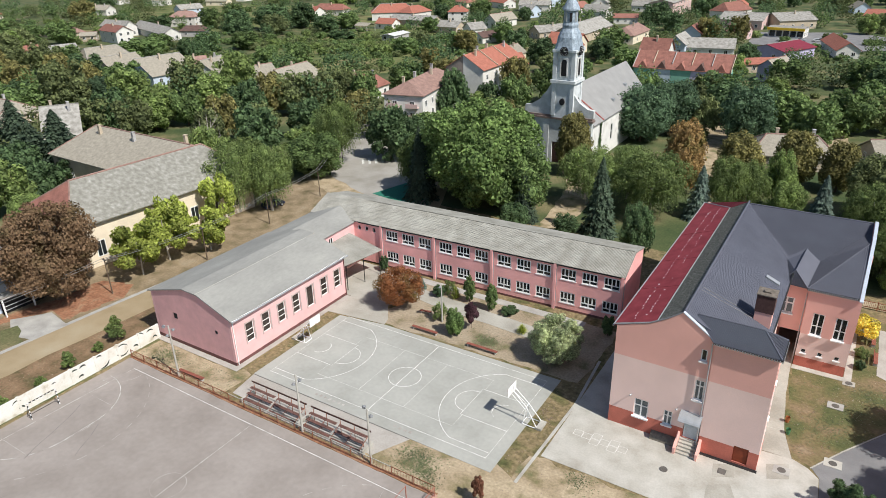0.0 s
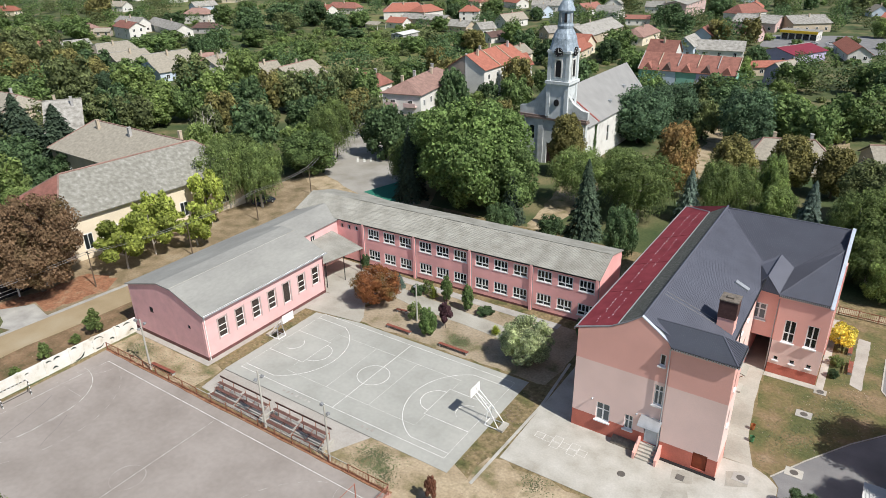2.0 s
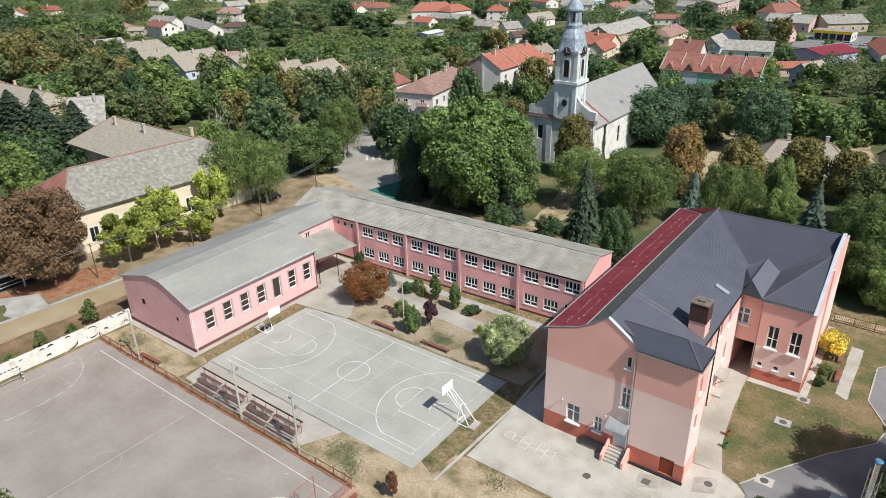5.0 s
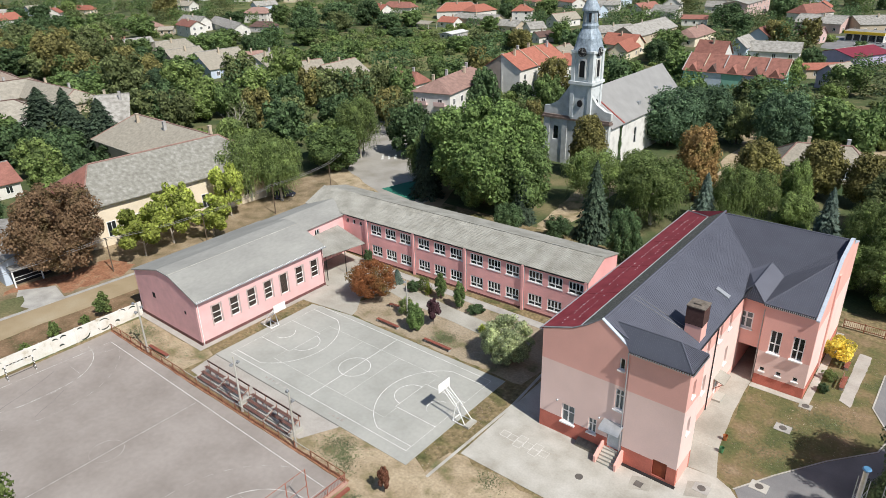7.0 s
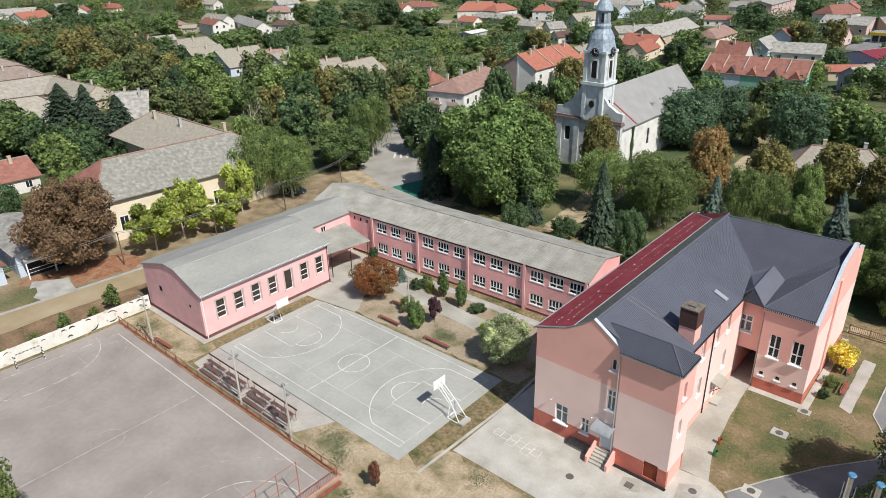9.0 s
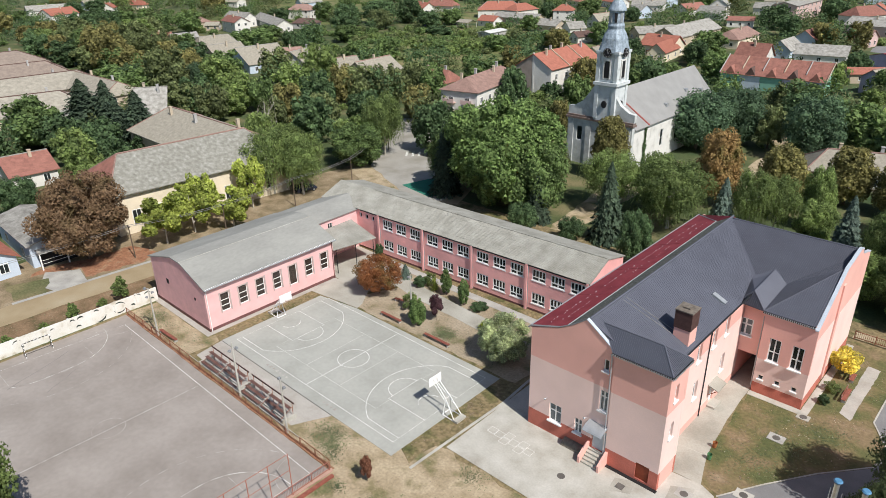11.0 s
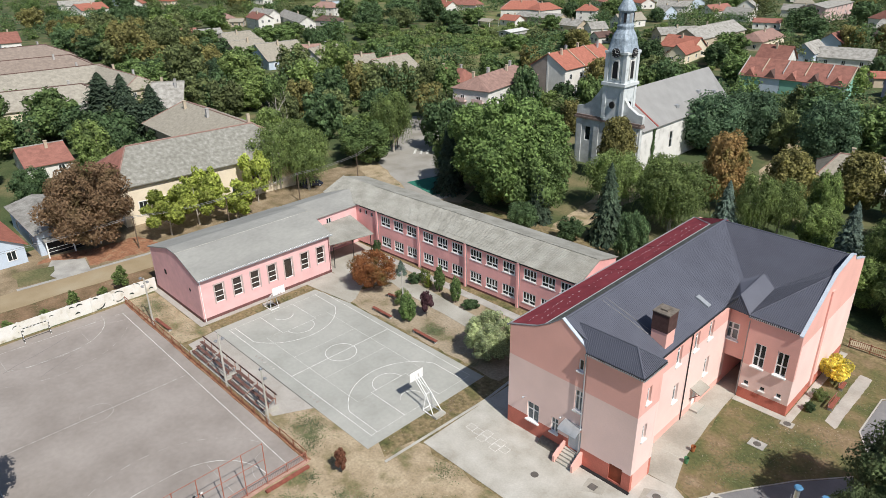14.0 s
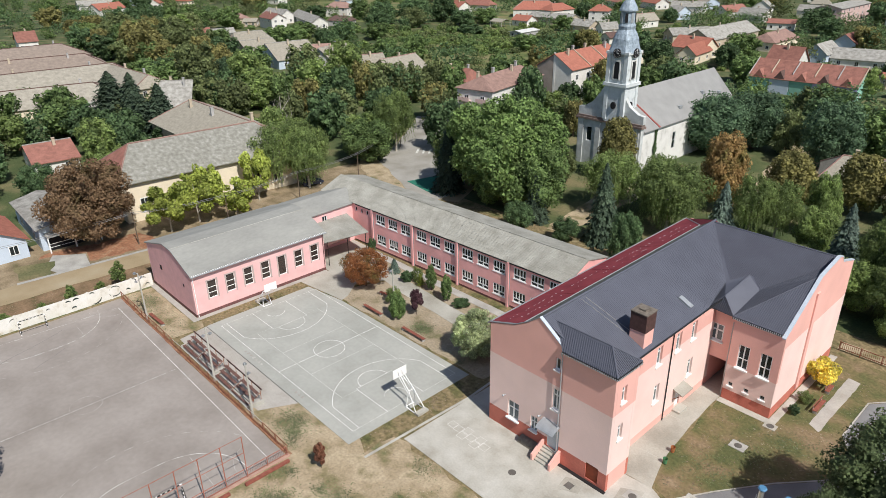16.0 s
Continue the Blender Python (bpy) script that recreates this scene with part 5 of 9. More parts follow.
for ax in ("s", "e"):
    m = facing(ax, (TX, TY, 0)) @ Matrix.Translation((0, -TW, 0))
    bm = bmesh.new()
    prism(bm, [(-0.55, 18.7), (0.55, 18.7), (0.55, 21.4), (0.3, 21.9), (0, 22.05), (-0.3, 21.9), (-0.55, 21.4)], -0.12, 0.3, "y", m)
    part("belfry_window", bm, DARK, tower, "dark louvred belfry window").data.transform(to)
    bm = bmesh.new()
    for s in (-1, 1):
        box(bm, s * 0.72 - 0.12, -0.16, 18.5, s * 0.72 + 0.12, 0.2, 22.0, m)
    box(bm, -0.84, -0.16, 22.0, 0.84, 0.2, 22.3, m)
    part("belfry_surround", bm, STONE_PALE, tower).data.transform(to)
    bm = bmesh.new()
    prism(bm, [(0.9 * math.cos(a), 23.6 + 0.9 * math.sin(a)) for a in (k * math.tau / 20 for k in range(20))], -0.5, -0.2, "y", m)
    clock = part("clock_face", bm, DARK, tower, "round black clock face")
    clock.data.transform(to)
    bm = bmesh.new()
    for k in range(12):
        a = k * math.tau / 12
        box(bm, 0.72 * math.cos(a) - 0.05, -0.53, 23.6 + 0.72 * math.sin(a) - 0.05, 0.72 * math.cos(a) + 0.05, -0.5, 23.6 + 0.72 * math.sin(a) + 0.05, m)
    box(bm, -0.04, -0.53, 23.6, 0.04, -0.5, 24.3, m)
    box(bm, 0.0, -0.53, 23.56, 0.5, -0.5, 23.64, m)
    part("clock_mark", bm, WHITE, clock).data.transform(to)
    bm = bmesh.new()
    prism(bm, [(0.55 * math.cos(a), 13.4 + 0.72 * math.sin(a)) for a in (k * math.tau / 16 for k in range(16))], -0.35, 0.1, "y", m)
    part("oval_window", bm, DARK, tower).data.transform(to)
# lead helm: lofted square-ish rings
bm = bmesh.new()
rings = []
for z, r, q in ((23.7, 2.75, 0.9), (24.4, 2.6, 0.75), (25.3, 2.4, 0.55), (26.2, 2.3, 0.45), (27.1, 1.95, 0.4), (27.9, 1.5, 0.35), (28.5, 1.6, 0.3), (28.9, 1.45, 0.2), (31.2, 1.38, 0.2), (31.3, 1.75, 0.2), (31.6, 1.7, 0.2),
                (32.5, 1.3, 0.1), (33.5, 0.7, 0), (35.0, 0.35, 0), (39.0, 0.06, 0)):
    ring = []
    for k in range(16):
        a = (k + 0.5) * math.tau / 16
        c, s = math.cos(a), math.sin(a)
        sq = 1 / max(abs(c), abs(s))
        rad = r * ((1 - q) + q * sq * 0.95)
        ring.append(bm.verts.new((TX + rad * c, TY + rad * s, z)))
    rings.append(ring)
for a, b in zip(rings[:-1], rings[1:]):
    for k in range(16):
        bm.faces.new((a[k], a[(k + 1) % 16], b[(k + 1) % 16], b[k]))
bm.faces.new(rings[0][::-1])
bm.faces.new(rings[-1])
helm = part("helm", bm, LEAD, tower, "bulbous blue-grey lead helm with lantern")
helm.data.transform(to)
for k in range(8):
    a = (k + 0.5) * math.tau / 8
    bm = bmesh.new()
    m = Matrix.Translation((TX, TY, 0)) @ Matrix.Rotation(a, 4, "Z")
    box(bm, 1.28, -0.26, 29.2, 1.5, 0.26, 30.9, m)
    part("lantern_opening", bm, METAL_GREY if k % 2 else DARK, tower).data.transform(to)

# ---- village houses ----
ROOFS = {
    "orange": plain("orange_roof_tiles", (0.335, 0.13, 0.092), 0.18, scale=1.2, rough=0.9, fine=0.15, fine_scale=4, obj=0.12),
    "red": plain("faded_red_roof_tiles", (0.275, 0.125, 0.098), 0.2, scale=0.8, rough=0.9, fine=0.18, fine_scale=4, obj=0.12),
    "pink": plain("faded_pinkish_roof_tiles", (0.29, 0.185, 0.155), 0.2, scale=0.8, rough=0.9, fine=0.18, fine_scale=4, obj=0.1),
    "tan": plain("tan_weathered_roof_tiles", (0.30, 0.275, 0.225), 0.18, scale=1.6, rough=0.95, fine=0.15, fine_scale=4, obj=0.1),
    "rosy": plain("rosy_tan_roof_tiles", (0.265, 0.215, 0.18), 0.16, scale=0.8, rough=0.95, fine=0.15, fine_scale=3, obj=0.08),
    "sand": plain("pale_sandy_roof_tiles", (0.325, 0.30, 0.25), 0.18, scale=0.8, rough=0.95, fine=0.15, fine_scale=3, obj=0.05),
    "grey": material("lichen_grey_roof_tiles", [(0.3, (0.20, 0.19, 0.17)), (0.5, (0.30, 0.29, 0.265)), (0.7, (0.38, 0.37, 0.34))], scale=0.9, rough=0.95, fine=0.2, fine_scale=4, obj=0.1),
    "lichen": material("fine_lichen_roof_tiles", [(0.30, (0.185, 0.18, 0.155)), (0.46, (0.235, 0.23, 0.20)), (0.60, (0.29, 0.285, 0.255)), (0.74, (0.38, 0.375, 0.345))], scale=1.5, rough=0.95, fine=0.16, fine_scale=9, detail=10),
    "maroon": plain("maroon_sheet_roof", (0.21, 0.03, 0.05), 0.12, scale=0.6, rough=0.7),
    "dark": plain("dark_brown_roof", (0.12, 0.075, 0.065), 0.2, scale=0.8, rough=0.9),
    "white": plain("white_sheet_roof", (0.62, 0.62, 0.60), 0.08, scale=0.8, rough=0.6),
}
WALLS = {
    "white": plain("white_house_render", (0.70, 0.68, 0.64), 0.08, scale=0.5, rough=0.9, obj=0.06),
    "cream": CREAM,
    "beige": plain("beige_house_render", (0.50, 0.42, 0.32), 0.12, scale=0.5, rough=0.9),
    "blue": plain("pale_blue_house_render", (0.52, 0.60, 0.70), 0.08, scale=0.5, rough=0.9),
    "lilac": plain("lilac_house_render", (0.48, 0.44, 0.62), 0.08, scale=0.5, rough=0.9),
    "grey": plain("grey_house_render", (0.42, 0.41, 0.40), 0.12, scale=0.5, rough=0.9),
    "green": plain("mint_house_render", (0.24, 0.48, 0.38), 0.08, scale=0.5, rough=0.9),
    "pinkish": plain("pink_house_render", (0.62, 0.45, 0.42), 0.08, scale=0.5, rough=0.9),
}
FOOT = []      # footprints kept clear of trees: x, y, radius
ROOF_TOPS = []


def shades_roof(x, y, r, h):
    """Whether a tree would stand in front of a roof, as seen from high over the school yard."""
    if not len(ROOF_TOPS):
        return False
    q = np.array(ROOF_TOPS)
    d = q - np.array((12.0, 8.0, 44.5))
    n = (d[:, :2] ** 2).sum(1)
    t = (d[:, 0] * (x - 12.0) + d[:, 1] * (y - 8.0)) / n
    away = np.abs(d[:, 0] * (y - 8.0) - d[:, 1] * (x - 12.0)) / np.sqrt(n)
    return bool(((t > 0.05) & (t < 0.985) & (away < r * 0.9) & (44.5 + d[:, 2] * t < h * 0.93)).any())



def house(a, b, width, eave, ridge, roof, wall, label, hip=0.0, over=0.5, chimneys=1, windows=2, ridge_mat=None, name="house", category="house", group="village houses", floors=1, seed=0):
    """A house under a ridge running from a to b (the roof's length); hip: how far the ridge stops short at each end."""
    a, b = Vector(a), Vector(b)
    L = (b - a).length
    c = (a + b) / 2
    ang = math.atan2(b.y - a.y, b.x - a.x)
    h = thing(name, (c.x, c.y, 0), label, category, group)
    h.rotation_euler = (0, 0, ang)
    n = max(1, int(L / max(3.0, width * 0.8)))
    for k in range(n):
        p = a.lerp(b, (k + 0.5) / n)
        FOOT.append((p.x, p.y, width * 0.62 + 1))
    for k in range(3):
        p = a.lerp(b, 0.15 + 0.35 * k)
        ROOF_TOPS.append((p.x, p.y, ridge * 0.6 + eave * 0.4))
    W, x0, x1 = width / 2 - over, -L / 2 + over, L / 2 - over
    slope = (ridge - eave) / (width / 2)
    top = eave + over * slope - 0.16
    bm = bmesh.new()
    if hip:
        box(bm, x0, -W, 0, x1, W, top)
    else:
        prism(bm, [(-W, 0), (W, 0), (W, top), (0, ridge - 0.2), (-W, top)], x0, x1, "x")
    part("wall", bm, WALLS[wall], h)
    r0, r1 = (-L / 2 + hip, 0, ridge), (L / 2 - hip, 0, ridge)
    e = [(-L / 2, -width / 2, eave), (L / 2, -width / 2, eave), (L / 2, width / 2, eave), (-L / 2, width / 2, eave)]
    bm = bmesh.new()
    sheet(bm, [e[0], e[1], r1, r0], 0.15)
    sheet(bm, [e[2], e[3], r0, r1], 0.15)
    if hip:
        sheet(bm, [e[1], e[2], r1], 0.15)
        sheet(bm, [e[3], e[0], r0], 0.15)
    ro = part("roof", bm, ROOFS[roof], h)
    if ridge_mat:
        bm = bmesh.new()
        rod(bm, r0, r1, 0.16 if width < 20 else 0.2, n=6)
        for p, q in ((e[0], r0), (e[3], r0), (e[1], r1), (e[2], r1)) if hip else ():
            rod(bm, p, q, 0.14 if width < 20 else 0.22, n=6)
        part("ridge_tile", bm, ROOFS[ridge_mat], ro)
    rr_ = random.Random(seed + int(c.x * 7 + c.y))
    for k in range(chimneys):
        u = -L / 2 + L * (k + 0.6 + 0.2 * rr_.random()) / (chimneys + 0.3)
        v = rr_.choice((-1, 1)) * width * 0.1
        bm = bmesh.new()
        zr = ridge - abs(v) * slope
        box(bm, u - 0.3, v - 0.3, zr - 0.6, u + 0.3, v + 0.3, ridge + 0.9)
        box(bm, u - 0.37, v - 0.37, ridge + 0.9, u + 0.37, v + 0.37, ridge + 1.0)
        part("chimney", bm, WALLS["grey" if k % 2 else "beige"], ro)
    for f in range(floors):
        zb = 1.0 + f * 2.8
        if zb + 1.3 > top:
            break
        for s in (-1, 1):
            for k in range(windows):
                u = x0 + (x1 - x0) * (k + 0.5) / windows
                m = Matrix.Translation((0, s * W, 0)) @ Matrix.Rotation(0 if s < 0 else math.pi, 4, "Z")
                window_flat(h, m, u * (1 if s < 0 else -1), zb)
        for s in (-1, 1):
            for v in ((-W * 0.45, W * 0.45) if W > 2.5 else (0,)):
                m = Matrix.Translation((x0 if s < 0 else x1, 0, 0)) @ Matrix.Rotation(radians(-90 if s < 0 else 90), 4, "Z")
                window_flat(h, m, v, zb)
    return h


def window_flat(parent, m, u, z, w=1.1, hh=1.35):
    bm = bmesh.new()
    panel(bm, m @ Matrix.Translation((0, -0.07, 0)), u - w / 2 - 0.1, u + w / 2 + 0.1, z - 0.1, z + hh + 0.1,
          [(u - w / 2, u - 0.04, z, z + hh), (u + 0.04, u + w / 2, z, z + hh)], 0.067)
    fr = part("window", bm, WHITE, parent)
    bm = bmesh.new()
    box(bm, u - w / 2, -0.03, z, u + w / 2, -0.004, z + hh, m)
    part("pane", bm, GLASS, fr)


# long cream building across the street
wh = house((-102.7, 48.0), (-100.4, 82.0), 16.0, 7.2, 12.0, "lichen", "cream", "long cream building with lichen-grey tiled hip roof", hip=5.0, over=0.7, chimneys=0, windows=0, ridge_mat="pink", name="street_building", category="building", group="")
m = Matrix.Translation((0, -7.3, 0))
for k in range(7):
    window_flat(wh, m, -13 + k * 4.2, 1.6, 1.3, 2.4)
bm = bmesh.new()
sheet(bm, [(-17.06, -8, 7.23), (-12.03, 0, 12.06), (-17.06, 8, 7.23)], 0.02)
part("red_tiles", bm, ROOFS["red"], wh, "newer red roof tiles on the hip")
house((-143.5, 81.2), (-104.0, 80.3), 19, 5.5, 10.0, "tan", "beige", "old house with broad tan tiled hip roof and chimneys", hip=4.0, chimneys=3, windows=3, ridge_mat="pink")
H = [
    # a, b, width, eave, ridge, roof, wall, hip, chimneys, windows, floors
    ((-120, 277), (-105, 276), 11, 4, 8, "orange", "cream", 0, 1, 2, 1),
    ((-106, 258), (-108, 275), 8, 3.6, 7, "orange", "cream", 0, 0, 2, 1),
    ((-122, 296), (-122, 342), 14, 4, 8, "grey", "beige", 0, 1, 3, 1),
    ((-143, 309), (-132, 326), 10, 3.2, 6, "grey", "beige", 0, 1, 3, 1),
    ((-183, 338), (-179, 357), 9, 3.5, 7, "tan", "white", 0, 1, 2, 1),
    ((-222, 359), (-211, 364), 11, 5.6, 8.8, "orange", "white", 4.5, 1, 2, 2),
    ((-272, 349), (-250, 366), 17, 4.5, 9, "orange", "white", 6, 1, 3, 1),
    ((-249, 352), (-247, 371), 13, 4.4, 8, "orange", "white", 5, 1, 2, 1),
    ((-244, 334), (-214, 335), 10, 3.2, 5.6, "grey", "beige", 0, 1, 3, 1),
    ((-240, 315), (-228, 315), 9, 3, 5.6, "orange", "white", 0, 1, 2, 1),
    ((-203, 272), (-204, 287), 8, 2.8, 3.6, "white", "grey", 0, 0, 1, 1),
    ((-200, 315), (-186, 314), 10, 3.2, 6, "grey", "beige", 0, 1, 2, 1),
    ((-178, 305), (-173, 313), 10, 3.4, 6.4, "grey", "white", 0, 1, 2, 1),
    ((-160, 284), (-157, 295), 7, 2.8, 5, "dark", "white", 0, 1, 1, 1),
    ((-191, 398), (-181, 394), 10, 4, 7.5, "grey", "blue", 0, 1, 2, 1),
    ((-170, 414), (-166, 433), 11, 3.6, 7, "red", "white", 0, 1, 2, 1),
    ((-123, 240), (-123, 251), 9, 3.2, 6.4, "tan", "cream", 0, 1, 2, 1),
    ((-111, 218), (-108, 224), 9, 4, 7.5, "orange", "white", 0, 1, 2, 1),
    ((-157, 412), (-141, 411), 11, 3.4, 7, "grey", "white", 0, 1, 2, 1),
    ((-129, 382), (-116, 386), 9, 3.4, 5.2, "red", "white", 0, 0, 3, 1),
    ((-99, 307), (-99, 332), 11, 3.8, 7.2, "pink", "cream", 3, 1, 2, 1),
    ((-76, 261), (-65, 261), 11, 5, 9.8, "red", "white", 0, 1, 2, 1),
    ((-70, 284), (-70, 299), 9, 4.4, 8, "grey", "blue", 0, 0, 2, 1),
    ((-67, 293), (-49, 296), 12, 3.2, 6.4, "grey", "white", 0, 0, 3, 1),
    ((-73, 322), (-73, 341), 10, 4, 7.6, "red", "blue", 0, 1, 2, 1),
    ((-73, 391), (-51, 388), 16, 4.2, 7.4, "grey", "pinkish", 0, 1, 4, 1),
    ((-50, 389), (-34, 402), 16, 4.2, 7.4, "grey", "beige", 0, 1, 4, 1),
    ((-81, 418), (-72, 439), 13, 4.6, 9, "red", "white", 4, 1, 2, 1),
    ((-61, 346), (-52, 344), 10, 3.6, 7, "pink", "pinkish", 0, 0, 2, 1),
    ((-37, 288), (-28, 307), 16, 3.8, 5.8, "maroon", "lilac", 0, 0, 2, 1),
    ((-41, 260), (-30, 268), 8, 3, 4.6, "orange", "beige", 0, 0, 2, 1),
    ((-18, 332), (-10, 303), 9, 3, 6, "orange", "white", 0, 0, 2, 1),
    ((-30, 243), (-26, 254), 7.5, 4.6, 7.2, "tan", "lilac", 0, 0, 2, 1),
    ((-490, 170), (-498, 191), 13, 4, 8, "orange", "white", 0, 1, 2, 1),
    ((-547, 177), (-543, 204), 11, 3.4, 7, "grey", "white", 0, 1, 2, 1),
    ((-344, 218), (-325, 215), 9.5, 5.6, 8.4, "red", "white", 0, 1, 2, 2),
    ((-369, 234), (-347, 234), 9, 5, 8, "grey", "white", 0, 1, 2, 1),
    ((-395, 215), (-367, 215), 10, 3.2, 6, "pink", "beige", 2, 1, 2, 1),
    ((-356, 210), (-350, 216), 8, 2.8, 4.4, "tan", "beige", 0, 0, 2, 1),
    ((-317, 169), (-314, 182), 9, 2.8, 5, "grey", "beige", 0, 0, 3, 1),
    ((-328, 164), (-324, 174), 8, 2.8, 5, "red", "beige", 0, 1, 2, 1),
    ((-273, 158), (-270, 177), 17, 3.2, 7.6, "tan", "beige", 3, 1, 2, 1),
    ((-243, 148), (-242, 163), 17, 3.2, 7.8, "tan", "beige", 0, 1, 2, 1),
    ((-222, 148), (-220, 166), 21, 3.4, 8.6, "tan", "blue", 0, 1, 3, 1),
    ((-196, 155), (-201, 171), 15, 3.6, 8.6, "tan", "white", 0, 2, 2, 1),
    ((-219, 165), (-214, 173), 10, 3.6, 7, "pink", "beige", 0, 1, 2, 1),
    ((-366, 276), (-351, 283), 12, 5.6, 8.8, "pink", "white", 4, 1, 3, 2),
    ((-321, 246), (-308, 253), 9, 3, 5.4, "dark", "grey", 3, 1, 2, 1),
    ((-358, 248), (-309, 231), 10, 3.4, 6.6, "grey", "white", 0, 1, 2, 1),
    ((-403, 308), (-400, 325), 10, 5.5, 8.5, "grey", "blue", 0, 1, 2, 2),
    ((-324, 349), (-308, 343), 10, 3.6, 7, "orange", "white", 0, 1, 2, 1),
    ((-328, 362), (-305, 366), 11, 3.6, 7, "red", "white", 3, 1, 2, 1),
    ((-181, 160), (-178, 171), 9, 3.6, 7, "tan", "beige", 0, 1, 2, 1),
    ((-165, 159), (-167, 177), 13, 3.2, 7.4, "tan", "beige", 0, 1, 2, 1),
    ((-143, 168), (-129, 169), 10, 3.6, 7, "red", "white", 2, 2, 2, 1),
    ((-297, 60), (-298, 104), 24, 3.4, 7.4, "rosy", "beige", 8, 2, 3, 1),
    ((-266, 57), (-260, 101), 20, 3.2, 7.2, "rosy", "cream", 7, 2, 3, 1),
    ((-235, 49), (-231, 101), 20, 3, 7.0, "sand", "cream", 7, 2, 3, 1),
    ((-207, 39), (-198, 84), 20, 3, 6.9, "sand", "cream", 7, 2, 3, 1),
    ((-234, 93), (-197, 94), 14, 3.2, 6.8, "tan", "beige", 3, 2, 3, 1),
    ((-174, 87.5), (-169, 95), 18, 2.8, 9.0, "grey", "grey", 0, 2, 2, 1),
    ((-182, 66), (-184, 78), 10, 2.6, 4.6, "grey", "beige", 0, 0, 2, 1),
    ((-351, 91), (-350, 100), 13, 4, 8.2, "red", "white", 0, 1, 3, 1),
    ((-142, 44), (-141.3, 53.5), 15, 3.0, 5.6, "red", "white", 0, 1, 2, 1),
    ((-110.5, 38.6), (-92.8, 38.2), 9.2, 3.8, 4.9, "grey", "blue", 0, 1, 2, 1),
    ((-106, 28.2), (-92.2, 28.6), 8.0, 3.0, 5.2, "orange", "blue", 0, 1, 2, 1),
    ((-20, 152), (-4, 157), 11, 3.0, 6.2, "tan", "beige", 3.5, 2, 2, 1),
    ((2, 160), (16, 166), 10, 3.0, 5.6, "tan", "beige", 0, 1, 2, 1),
    ((-10, 430), (10, 425), 12, 4, 7, "orange", "white", 0, 1, 2, 1),
    ((-210, 430), (-190, 436), 11, 3.8, 6.8, "grey", "white", 0, 1, 2, 1),
    ((-240, 450), (-222, 440), 11, 3.8, 6.8, "orange", "white", 0, 1, 2, 1),
    ((-140, 450), (-120, 452), 11, 3.8, 6.8, "grey", "white", 0, 1, 2, 1),
]
NAMES = {"orange": "orange tiled", "red": "faded red tiled", "pink": "pinkish tiled", "tan": "weathered tan tiled", "rosy": "rosy tan tiled", "sand": "pale sandy tiled", "grey": "grey tiled", "lichen": "mossy lichen-grey tiled", "maroon": "maroon sheet", "dark": "dark", "white": "white sheet"}
WNAMES = {"white": "white", "cream": "cream", "beige": "beige", "blue": "pale blue", "lilac": "lilac", "grey": "grey", "green": "mint", "pinkish": "pink"}
for a, b, w, e, r, rf, wl, hip, ch, wi, fl in H:
    # Dark rods on rosy and sand roofs draw hip lines and the ridge shadow.
    house(a, b, w, e, r, rf, wl, "%s village house with %s %s roof" % (WNAMES[wl], NAMES[rf], "hipped" if hip else "gabled"), hip, 0.5, ch, wi, "pink" if w < 15 and rf == "tan" else "dark" if rf in ("rosy", "sand") else "grey" if w >= 14 else None, floors=fl)
lots = random.Random(31)
placed = [(((a[0] + c[0]) / 2), ((a[1] + c[1]) / 2)) for a, c, *_ in H]
tries = made = 0
while made < 24 and tries < 6000:
    tries += 1
    if made % 3:
        x, y = lots.uniform(-300, 60), lots.uniform(425, 560)
    else:
        x, y = lots.uniform(-560, -420), lots.uniform(200, 430)
    if abs(x + 200) < 42 and abs(y - 262) < 48 or any((x - p) ** 2 + (y - q) ** 2 < 19 ** 2 for p, q in placed):
        continue
    if math.atan2(y - 7, x - 15) > radians(170) or abs(x + 30) < 26 and abs(y - 350) < 30 or abs(x + 57) < 30 and abs(y - 237) < 26:
        continue
    ang = radians(lots.choice((18, 108, 25, 100, 150)) + lots.uniform(-6, 6))
    ln, wd = lots.uniform(11, 21), lots.uniform(8.5, 12)
    d = Vector((math.cos(ang), math.sin(ang))) * ln / 2
    rf = lots.choice(("grey", "grey", "tan", "tan", "red", "orange", "orange", "pink"))
    wl = lots.choice(("white", "white", "beige", "cream", "grey", "blue"))
    hp = lots.choice((0, 0, 0, 3.0))
    ev = lots.uniform(3.0, 4.2)
    house((x - d.x, y - d.y), (x + d.x, y + d.y), wd, ev, ev + wd * lots.uniform(0.24, 0.36), rf, wl, "%s village house with %s %s roof" % (WNAMES[wl], NAMES[rf], "hipped" if hp else "gabled"), hp, 0.5, lots.choice((0, 1, 1, 2)), 2)
    placed.append((x, y))
    made += 1
# apartment blocks near the church
ap = house((-98.6, 137), (-104.2, 164), 11.5, 9.6, 12.4, "pink", "white", "white three-storey block with pinkish tiled roof and balconies", hip=4.0, chimneys=4, windows=6, floors=3, name="apartment_block", category="building")
for f in range(3):
    for v in (-4.2, 1.0):
        bm = bmesh.new()
        box(bm, -14.5, v, 0.9 + f * 2.8, -13.28, v + 3.2, 1.08 + f * 2.8)
        box(bm, -14.5, v, 1.08 + f * 2.8, -14.4, v + 3.2, 1.95 + f * 2.8)
        part("balcony", bm, WALLS["beige" if f % 2 else "pinkish"], ap)
rw = house((-103.2, 175), (-104.1, 203), 13.4, 9.6, 13.7, "orange", "white", "row house with orange-red roof and windowless end wall", chimneys=4, windows=5, floors=3, name="apartment_block", category="building")
